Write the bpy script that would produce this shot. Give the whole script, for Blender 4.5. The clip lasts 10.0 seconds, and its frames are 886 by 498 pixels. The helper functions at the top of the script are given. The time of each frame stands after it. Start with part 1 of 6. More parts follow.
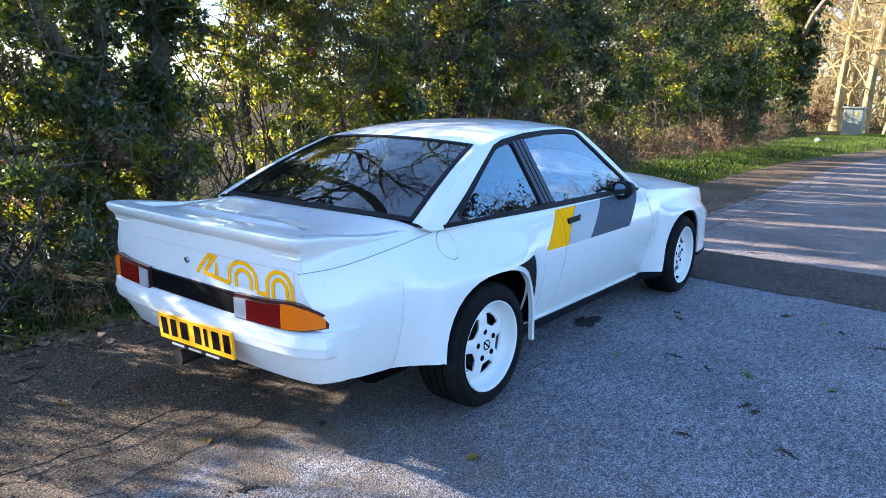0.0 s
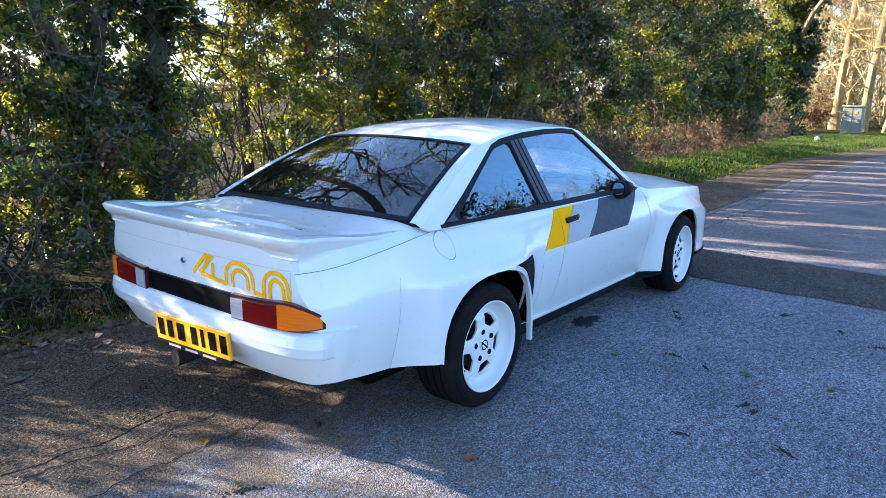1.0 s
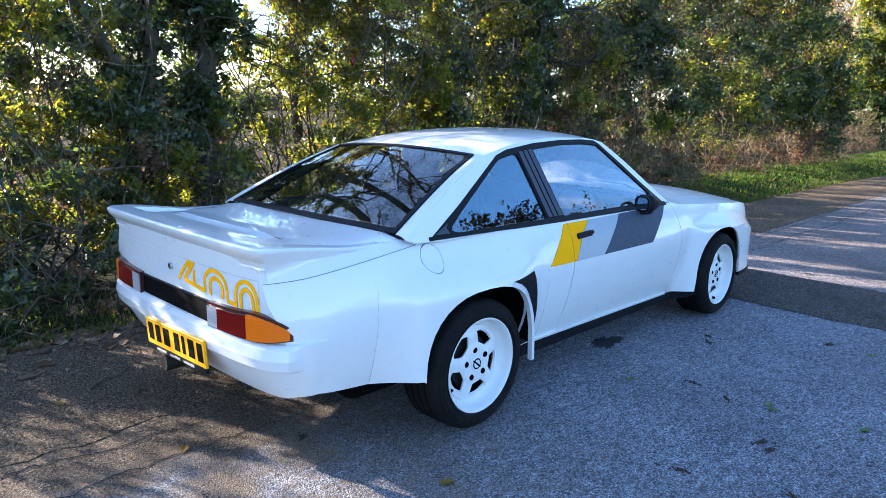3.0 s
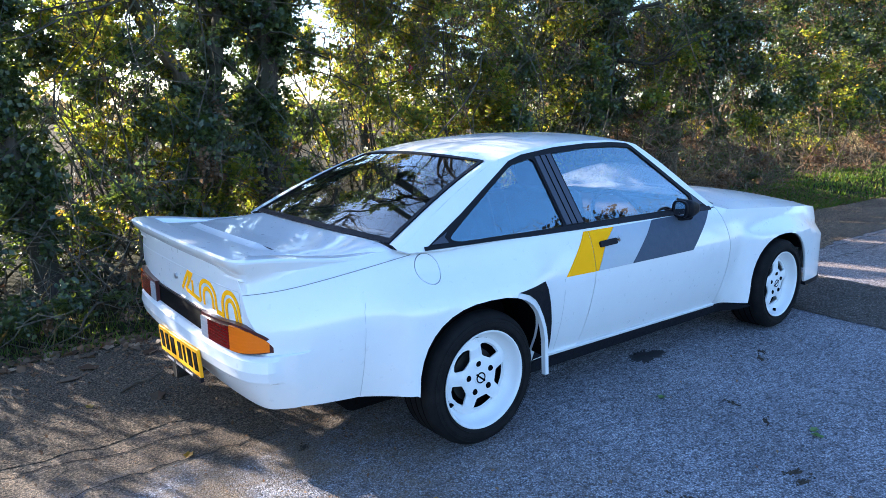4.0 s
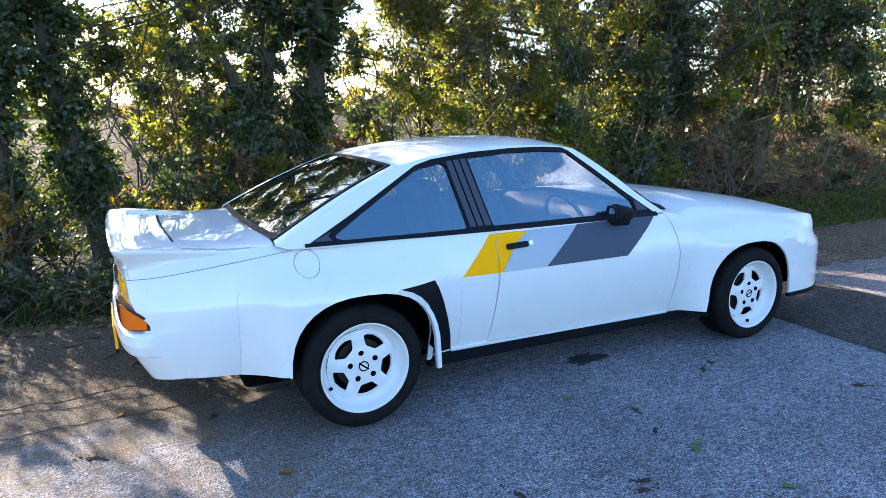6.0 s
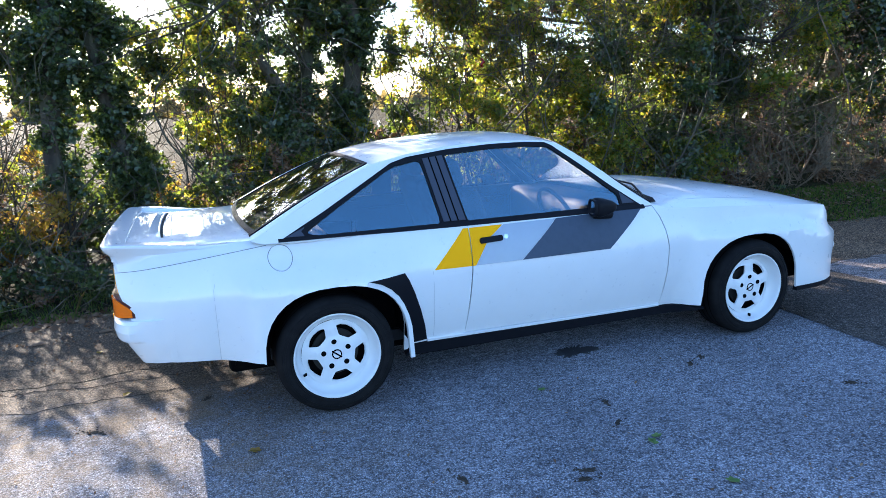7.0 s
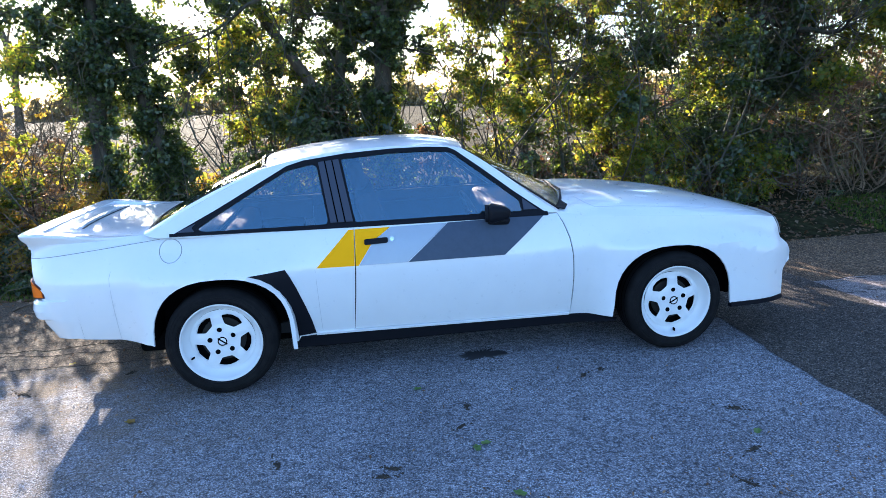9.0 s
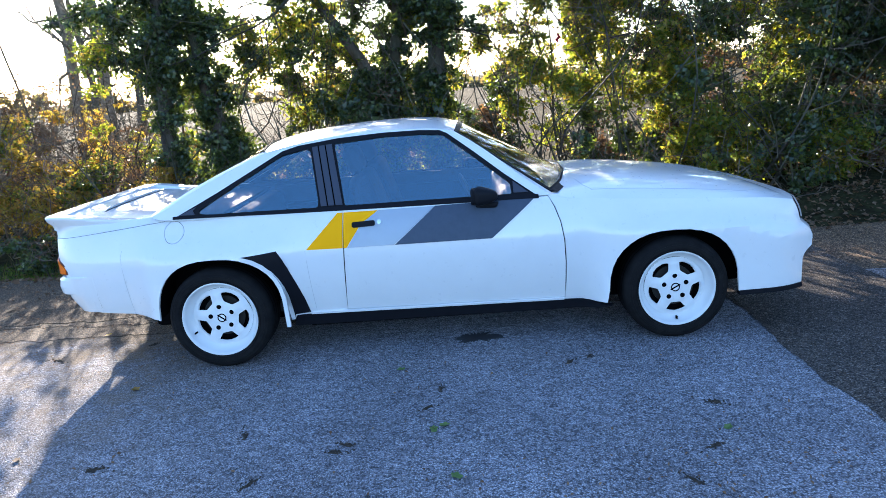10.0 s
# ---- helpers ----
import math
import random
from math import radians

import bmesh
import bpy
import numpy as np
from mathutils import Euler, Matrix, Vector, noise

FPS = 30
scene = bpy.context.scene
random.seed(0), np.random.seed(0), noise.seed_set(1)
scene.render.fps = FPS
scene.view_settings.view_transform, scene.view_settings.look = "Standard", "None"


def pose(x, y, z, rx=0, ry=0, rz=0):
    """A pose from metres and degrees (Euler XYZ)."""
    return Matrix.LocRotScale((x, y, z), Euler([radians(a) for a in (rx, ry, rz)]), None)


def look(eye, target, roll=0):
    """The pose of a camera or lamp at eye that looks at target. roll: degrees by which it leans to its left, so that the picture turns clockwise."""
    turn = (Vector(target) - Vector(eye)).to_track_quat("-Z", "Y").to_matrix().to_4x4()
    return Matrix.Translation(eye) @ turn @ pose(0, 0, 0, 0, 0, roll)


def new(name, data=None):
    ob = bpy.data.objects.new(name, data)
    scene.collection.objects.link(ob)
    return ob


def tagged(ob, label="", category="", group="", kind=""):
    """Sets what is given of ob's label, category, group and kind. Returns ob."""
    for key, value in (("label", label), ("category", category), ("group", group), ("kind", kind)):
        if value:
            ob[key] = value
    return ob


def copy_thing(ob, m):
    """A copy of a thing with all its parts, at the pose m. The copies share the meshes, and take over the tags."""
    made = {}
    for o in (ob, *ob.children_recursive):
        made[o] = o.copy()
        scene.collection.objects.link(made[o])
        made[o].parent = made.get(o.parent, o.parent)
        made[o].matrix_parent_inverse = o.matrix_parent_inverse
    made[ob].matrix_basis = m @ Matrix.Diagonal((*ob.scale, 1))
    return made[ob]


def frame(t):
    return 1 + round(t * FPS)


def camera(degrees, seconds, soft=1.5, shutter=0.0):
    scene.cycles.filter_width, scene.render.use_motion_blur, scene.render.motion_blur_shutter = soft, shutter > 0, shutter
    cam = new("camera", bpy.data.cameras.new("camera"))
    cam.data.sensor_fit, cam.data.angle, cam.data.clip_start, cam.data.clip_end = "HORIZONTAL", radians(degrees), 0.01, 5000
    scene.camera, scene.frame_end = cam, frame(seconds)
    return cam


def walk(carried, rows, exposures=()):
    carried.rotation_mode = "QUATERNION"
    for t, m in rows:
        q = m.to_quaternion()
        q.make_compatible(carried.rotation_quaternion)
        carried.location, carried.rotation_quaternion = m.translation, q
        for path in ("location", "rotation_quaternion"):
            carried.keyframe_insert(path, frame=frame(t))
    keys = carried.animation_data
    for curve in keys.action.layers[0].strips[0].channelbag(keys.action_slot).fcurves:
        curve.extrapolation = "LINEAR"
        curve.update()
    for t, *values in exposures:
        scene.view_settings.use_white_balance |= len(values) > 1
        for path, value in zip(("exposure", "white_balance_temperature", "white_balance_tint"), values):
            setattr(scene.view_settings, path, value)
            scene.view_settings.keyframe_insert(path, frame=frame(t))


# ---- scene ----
cam = camera(66.9, 10.0, soft=0.4)
PATH = [
    (0, (-3.657, -2.408, 1.379), (-2.118, -1.209, 0.938), 1.5),
    (0.5, (-3.652, -2.41, 1.383), (-2.113, -1.213, 0.939), 1.4),
    (1, (-3.644, -2.41, 1.38), (-2.105, -1.212, 0.937), 1.4),
    (1.5, (-3.602, -2.449, 1.372), (-2.073, -1.234, 0.939), 1.8),
    (2, (-3.542, -2.523, 1.374), (-2.068, -1.241, 0.944), 1.5),
    (2.2, (-3.513, -2.546, 1.376), (-2.06, -1.238, 0.954), 1.5),
    (3.3, (-3.252, -2.612, 1.384), (-1.892, -1.207, 0.966), 1.4),
    (3.5, (-3.18, -2.632, 1.383), (-1.879, -1.169, 0.976), 0.5),
    (4, (-3.0, -2.79, 1.386), (-1.799, -1.244, 0.979), -0.1),
    (4.5, (-2.815, -3.005, 1.404), (-1.701, -1.409, 0.943), 0.2),
    (5, (-2.633, -3.148, 1.398), (-1.576, -1.511, 0.947), -1.6),
    (5.5, (-2.425, -3.285, 1.427), (-1.473, -1.571, 1.032), -1.6),
    (6, (-2.215, -3.522, 1.457), (-1.34, -1.776, 1.028), -0.4),
    (6.2, (-2.123, -3.623, 1.474), (-1.294, -1.855, 1.04), -1.0),
    (7.3, (-1.636, -3.889, 1.484), (-1.017, -2.04, 1.037), -2.5),
    (7.5, (-1.523, -3.936, 1.476), (-0.926, -2.079, 1.037), -2.9),
    (8, (-1.223, -4.122, 1.51), (-0.837, -2.208, 1.078), -1.9),
    (8.5, (-0.909, -4.2, 1.505), (-0.625, -2.27, 1.064), -2.9),
    (9, (-0.58, -4.261, 1.514), (-0.297, -2.335, 1.057), -2.4),
    (9.5, (-0.238, -4.356, 1.521), (-0.211, -2.414, 1.041), -3.5),
    (10, (0.057, -4.329, 1.499), (0.024, -2.392, 1.002), -4.2),
]
EXPOSURES = [(0, 2.37, 5190, 12), (4.0, 2.39, 5090, 12), (4.5, 2.55, 5320, 12), (5.0, 2.81, 6170, 12), (5.5, 2.75, 6070, 12), (6.1, 2.43, 5270, 12), (7.5, 2.37, 5090, 12), (10, 2.43, 5170, 12)]
walk(cam, [(t, look(eye, target, roll)) for t, eye, target, roll in PATH], EXPOSURES)

# ---- light ----
SUN_AZ, SUN_EL = 108.0, 17.0
world = bpy.data.worlds.new("sky")
scene.world = world
world.use_nodes = True
wn = world.node_tree.nodes
sky = wn.new("ShaderNodeTexSky")
sky.sky_type = "NISHITA"
sky.sun_disc = False
sky.sun_elevation = radians(SUN_EL)
sky.sun_rotation = radians(90 - SUN_AZ)
sky.air_density, sky.dust_density, sky.ozone_density = 1.0, 1.0, 1.2
world.node_tree.links.new(sky.outputs[0], wn["Background"].inputs[0])
wn["Background"].inputs[1].default_value = 0.100
sun_data = bpy.data.lights.new("sun", "SUN")
sun_data.energy, sun_data.angle, sun_data.color = 5.0, radians(0.5), (1.0, 0.78, 0.52)
sun = new("sun", sun_data)
s_az, s_el = radians(SUN_AZ), radians(SUN_EL)
sun.matrix_world = look((-6, 20, 12), Vector((-6, 20, 12)) - Vector((math.cos(s_el) * math.cos(s_az), math.cos(s_el) * math.sin(s_az), math.sin(s_el))))

# ---- materials ----


class Nodes:
    """A principled material and short ways to its nodes."""

    def __init__(self, name, color=(0.5, 0.5, 0.5), rough=0.5, metal=0.0):
        self.mat = bpy.data.materials.new(name)
        self.mat.use_nodes = True
        self.tree = self.mat.node_tree
        self.bsdf = self.tree.nodes["Principled BSDF"]
        self.put("Base Color", (*color, 1) if len(color) == 3 else color)
        self.put("Roughness", rough)
        self.put("Metallic", metal)
        self.coords = self.tree.nodes.new("ShaderNodeTexCoord").outputs["Object"]

    def put(self, key, value):
        if isinstance(value, bpy.types.NodeSocket):
            self.tree.links.new(value, self.bsdf.inputs[key])
        else:
            self.bsdf.inputs[key].default_value = value

    def noise(self, scale, detail=4, rough=0.6, stretch=None):
        n = self.tree.nodes.new("ShaderNodeTexNoise")
        n.inputs["Scale"].default_value = scale
        n.inputs["Detail"].default_value = detail
        n.inputs["Roughness"].default_value = rough
        if stretch:
            m = self.tree.nodes.new("ShaderNodeMapping")
            m.inputs["Scale"].default_value = stretch
            self.tree.links.new(self.coords, m.inputs[0])
            self.tree.links.new(m.outputs[0], n.inputs["Vector"])
        else:
            self.tree.links.new(self.coords, n.inputs["Vector"])
        return n.outputs["Fac"]

    def cells(self, scale, feature="F1", out="Distance"):
        n = self.tree.nodes.new("ShaderNodeTexVoronoi")
        n.feature = feature
        n.inputs["Scale"].default_value = scale
        self.tree.links.new(self.coords, n.inputs["Vector"])
        return n.outputs[out]

    def ramp(self, fac, *stops):
        n = self.tree.nodes.new("ShaderNodeValToRGB")
        els = n.color_ramp.elements
        while len(els) < len(stops):
            els.new(0.5)
        for el, (at, c) in zip(els, stops):
            el.position = at
            el.color = (c, c, c, 1) if isinstance(c, (int, float)) else (*c, 1)
        self.tree.links.new(fac, n.inputs[0])
        return n.outputs[0]

    def mix(self, fac, a, b, how="MIX"):
        n = self.tree.nodes.new("ShaderNodeMix")
        n.data_type = "RGBA"
        n.blend_type = how
        for sock, v in ((n.inputs[0], fac), (n.inputs[6], a), (n.inputs[7], b)):
            if isinstance(v, bpy.types.NodeSocket):
                self.tree.links.new(v, sock)
            elif isinstance(v, (int, float)):
                sock.default_value = v
            else:
                sock.default_value = (*v, 1)
        return n.outputs[2]

    def bump(self, height, strength=0.3, distance=0.01):
        n = self.tree.nodes.new("ShaderNodeBump")
        n.inputs["Strength"].default_value = strength
        n.inputs["Distance"].default_value = distance
        self.tree.links.new(height, n.inputs["Height"])
        self.tree.links.new(n.outputs[0], self.bsdf.inputs["Normal"])

    def island(self):
        return self.tree.nodes.new("ShaderNodeNewGeometry").outputs["Random Per Island"]


def paint_material(name, color, rough=0.3, coat=0.6, dirt=0.12, gloss=0.5, metal=0.0):
    m = Nodes(name, color, rough)
    dust = m.ramp(m.noise(7, 5), (0.35, 0.0), (0.75, dirt))
    m.put("Base Color", m.mix(dust, color, tuple(c * 0.72 for c in color)))
    m.put("Roughness", m.ramp(m.noise(30, 4), (0.3, rough * 0.8), (0.7, rough * 1.3)))
    m.put("Coat Weight", coat)
    m.put("Specular IOR Level", gloss)
    m.put("Coat Roughness", 0.035)
    m.put("Metallic", metal)
    return m.mat


PAINT = paint_material("white_paint", (0.80, 0.81, 0.82), 0.32, 0.9)
YELLOW = paint_material("yellow_paint", (1.0, 0.46, 0.002), 0.55, 0.0, 0.04, 0.0)
SILVER = paint_material("silver_paint", (0.40, 0.44, 0.50), 0.45, 0.05, 0.08, 0.2, 0.3)
CHARCOAL = paint_material("charcoal_paint", (0.080, 0.097, 0.134), 0.55, 0.0, 0.10, 0.05, 0.35)
m = Nodes("black_trim", (0.010, 0.0105, 0.014), 0.45)
m.put("Specular IOR Level", 0.09)
m.put("Roughness", m.ramp(m.noise(60, 3), (0.3, 0.35), (0.7, 0.55)))
TRIM = m.mat
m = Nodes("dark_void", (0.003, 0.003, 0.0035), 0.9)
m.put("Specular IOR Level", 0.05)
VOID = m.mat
m = Nodes("gap_shadow", (0.018, 0.018, 0.02), 0.9)
SEAM = m.mat
m = Nodes("grey_gap", (0.15, 0.155, 0.165), 0.8)
MID_SEAM = m.mat
m = Nodes("slate_trim", (0.056, 0.062, 0.086), 0.4)
m.put("Specular IOR Level", 0.2)
SLATE = m.mat
m = Nodes("soft_gap", (0.55, 0.56, 0.58), 0.6)
SOFT_SEAM = m.mat
m = Nodes("maroon_housing", (0.06, 0.012, 0.012), 0.3)
MAROON = m.mat
m = Nodes("sooty_steel", (0.012, 0.0105, 0.009), 0.65, 0.2)
SOOT = m.mat
m = Nodes("tyre_rubber", (0.008, 0.008, 0.0085), 0.75)
m.put("Base Color", m.ramp(m.noise(14, 5), (0.3, (0.007, 0.007, 0.008)), (0.75, (0.016, 0.0155, 0.016))))
m.bump(m.noise(160, 2), 0.15, 0.002)
m.put("Specular IOR Level", 0.11)
RUBBER = m.mat
WHEEL = paint_material("wheel_paint", (0.78, 0.79, 0.80), 0.38, 0.3, 0.2)
m = Nodes("steel", (0.45, 0.45, 0.46), 0.3, 1.0)
STEEL = m.mat
m = Nodes("chrome", (0.85, 0.85, 0.86), 0.08, 1.0)
CHROME = m.mat


def glass_material(name, tint, rough=0.0, ior=1.9, sheen=(1, 1, 1)):
    m = Nodes(name, tint, rough)
    m.put("Transmission Weight", 1.0)
    m.put("IOR", ior)
    m.put("Specular Tint", sheen + (1,))
    return m.mat


GLASS = glass_material("window_glass", (0.86, 0.90, 0.94), 0.0, 2.25, (0.52, 0.80, 1.0))
REAR_GLASS = glass_material("tinted_glass", (0.80, 0.84, 0.84), 0.0, 1.5)


def lens_material(name, color):
    m = Nodes(name, color, 0.18)
    m.put("Coat Weight", 0.22)
    m.put("Specular IOR Level", 0.3)
    m.bump(m.noise(220, 1, 0.5, (1, 1, 0.1)), 0.15, 0.002)
    m.put("Coat Roughness", 0.02)
    return m.mat


RED_LENS = lens_material("red_lens", (0.16, 0.004, 0.003))
AMBER_LENS = lens_material("amber_lens", (0.82, 0.17, 0.001))
CLEAR_LENS = lens_material("clear_lens", (0.42, 0.41, 0.42))
m = Nodes("plate_yellow", (0.98, 0.46, 0.004), 0.45)
m.put("Specular IOR Level", 0.2)
PLATE = m.mat
m = Nodes("cloth_seat", (0.018, 0.019, 0.024), 0.95)
m.bump(m.noise(120, 3), 0.3, 0.003)
CLOTH = m.mat
m = Nodes("interior_plastic", (0.014, 0.014, 0.016), 0.7)
m.bump(m.noise(200, 2), 0.2, 0.002)
PLASTIC = m.mat

# ---- building helpers ----


def smooth(a, b, x):
    k = min(1.0, max(0.0, (x - a) / (b - a)))
    return k * k * (3 - 2 * k)


def curve(*pairs):
    """A smooth monotone curve through (x, y) pairs."""
    xs, ys = np.array([p[0] for p in pairs], float), np.array([p[1] for p in pairs], float)
    h, d = np.diff(xs), np.diff(ys) / np.diff(xs)
    s = np.zeros(len(xs))
    s[0], s[-1] = d[0], d[-1]
    for i in range(1, len(xs) - 1):
        if d[i - 1] * d[i] > 0:
            a, b = 2 * h[i] + h[i - 1], h[i] + 2 * h[i - 1]
            s[i] = (a + b) / (a / d[i - 1] + b / d[i])

    def f(x):
        x = min(xs[-1], max(xs[0], x))
        i = int(min(len(xs) - 2, max(0, np.searchsorted(xs, x) - 1)))
        t = (x - xs[i]) / h[i]
        return float((1 + 2 * t) * (1 - t) ** 2 * ys[i] + t * (1 - t) ** 2 * h[i] * s[i] + t * t * (3 - 2 * t) * ys[i + 1] + t * t * (t - 1) * h[i] * s[i + 1])
    return f


def rounded(points, r, n=5):
    """A polygon with its corners rounded by about r."""
    out, k = [], len(points)
    for i, p in enumerate(points):
        p, a, b = Vector(p), Vector(points[i - 1]), Vector(points[(i + 1) % k])
        ra, rb = min(r, (a - p).length * 0.45), min(r, (b - p).length * 0.45)
        a, b = p + (a - p).normalized() * ra, p + (b - p).normalized() * rb
        for j in range(n + 1):
            t = j / n
            out.append(tuple(a * (1 - t) ** 2 + p * 2 * t * (1 - t) + b * t * t))
    return out


def sheet(loops, fn, step=0.05, thick=0.0, out=None, cuts_u=(), cuts_v=()):
    """A panel: flat loops (outline, then holes) cut into a grid, bent by fn(u, v) and given a thickness inwards."""
    bm = bmesh.new()
    for loop in loops:
        vs = [bm.verts.new((p[0], p[1], 0)) for p in loop]
        for i, v in enumerate(vs):
            bm.edges.new((v, vs[(i + 1) % len(vs)]))
    bmesh.ops.triangle_fill(bm, use_beauty=True, edges=bm.edges[:], normal=(0, 0, 1))
    for axis, extra in ((0, cuts_u), (1, cuts_v)):
        vals = [v.co[axis] for v in bm.verts]
        lo, hi = min(vals), max(vals)
        st = step[axis] if isinstance(step, tuple) else step
        n = max(1, int((hi - lo) / st))
        no = (1, 0, 0) if axis == 0 else (0, 1, 0)
        for c in [lo + (hi - lo) * i / n for i in range(1, n)] + list(extra):
            bmesh.ops.bisect_plane(bm, geom=bm.verts[:] + bm.edges[:] + bm.faces[:], plane_co=Vector(no) * c, plane_no=no, dist=1e-5)
    for v in bm.verts:
        v.co = fn(v.co.x, v.co.y)
    bm.normal_update()
    if out is not None:
        total = sum((f.normal * f.calc_area() for f in bm.faces), Vector())
        if total.dot(Vector(out)) < 0:
            bmesh.ops.reverse_faces(bm, faces=bm.faces[:])
            bm.normal_update()
    if thick:
        faces = bm.faces[:]
        rim = [e for e in bm.edges if len(e.link_faces) == 1]
        back = {v: bm.verts.new(v.co - v.normal * thick) for v in bm.verts[:]}
        for e in rim:
            loop = next(lo for lo in e.link_loops)
            a, b = loop.vert, loop.link_loop_next.vert
            bm.faces.new((b, a, back[a], back[b]))
        for f in faces:
            bm.faces.new([back[v] for v in reversed(f.verts)])
        bm.normal_update()
    return bm


def loft(rows, closed_u=False, closed_v=False, caps=False):
    """A skin over rows of points."""
    bm = bmesh.new()
    vs = [[bm.verts.new(p) for p in r] for r in rows]
    nu, nv = len(vs), len(vs[0])
    for i in range(nu if closed_u else nu - 1):
        for j in range(nv if closed_v else nv - 1):
            q = (vs[i][j], vs[(i + 1) % nu][j], vs[(i + 1) % nu][(j + 1) % nv], vs[i][(j + 1) % nv])
            try:
                bm.faces.new(q)
            except ValueError:
                pass
    if caps:
        for r in (vs[0], vs[-1]):
            bm.faces.new(r)
    bmesh.ops.recalc_face_normals(bm, faces=bm.faces[:])
    return bm


def tube(points, radius, sides=8, taper=None):
    """A round rod along points; taper: a radius for each point."""
    pts = [Vector(p) for p in points]
    rows = []
    for i, p in enumerate(pts):
        d = (pts[min(i + 1, len(pts) - 1)] - pts[max(i - 1, 0)]).normalized()
        a = d.cross(Vector((0, 0, 1)) if abs(d.z) < 0.9 else Vector((1, 0, 0))).normalized()
        b = d.cross(a)
        r = taper[i] if taper else radius
        rows.append([p + (a * math.cos(2 * math.pi * k / sides) + b * math.sin(2 * math.pi * k / sides)) * r for k in range(sides)])
    return loft(rows, closed_v=True, caps=True)


def box(x0, x1, y0, y1, z0, z1, bevel=0.0, segments=2):
    bm = bmesh.new()
    bmesh.ops.create_cube(bm, size=1, matrix=Matrix.Translation(((x0 + x1) / 2, (y0 + y1) / 2, (z0 + z1) / 2)) @ Matrix.Diagonal((x1 - x0, y1 - y0, z1 - z0, 1)))
    if bevel:
        bmesh.ops.bevel(bm, geom=bm.edges[:], offset=bevel, segments=segments, affect="EDGES", profile=0.5)
    return bm


def lathe(profile, n=48, axis="y"):
    """A turned body: (radius, offset along the axis) pairs."""
    rows = []
    for k in range(n):
        c, s = math.cos(2 * math.pi * k / n), math.sin(2 * math.pi * k / n)
        rows.append([(r * c, o, r * s) if axis == "y" else (r * c, r * s, o) for r, o in profile])
    return loft(rows, closed_u=True)


def join(*bms):
    """Pieces of one part put into one bmesh."""
    target = bms[0]
    for other in bms[1:]:
        me = bpy.data.meshes.new("joined")
        other.to_mesh(me)
        target.from_mesh(me)
        bpy.data.meshes.remove(me)
        other.free()
    return target


def part(name, bm, material, parent=None, label="", angle=32):
    me = bpy.data.meshes.new(name)
    bm.to_mesh(me)
    bm.free()
    for p in me.polygons:
        p.use_smooth = True
    me.set_sharp_from_angle(angle=radians(angle))
    me.materials.append(material)
    ob = new(name, me)
    ob.parent = parent
    if label:
        tagged(ob, label)
    return ob


def thing(name, label, category, group="", kind="", at=None):
    ob = tagged(new(name), label, category, group, kind)
    if at is not None:
        ob.matrix_world = at
    return ob

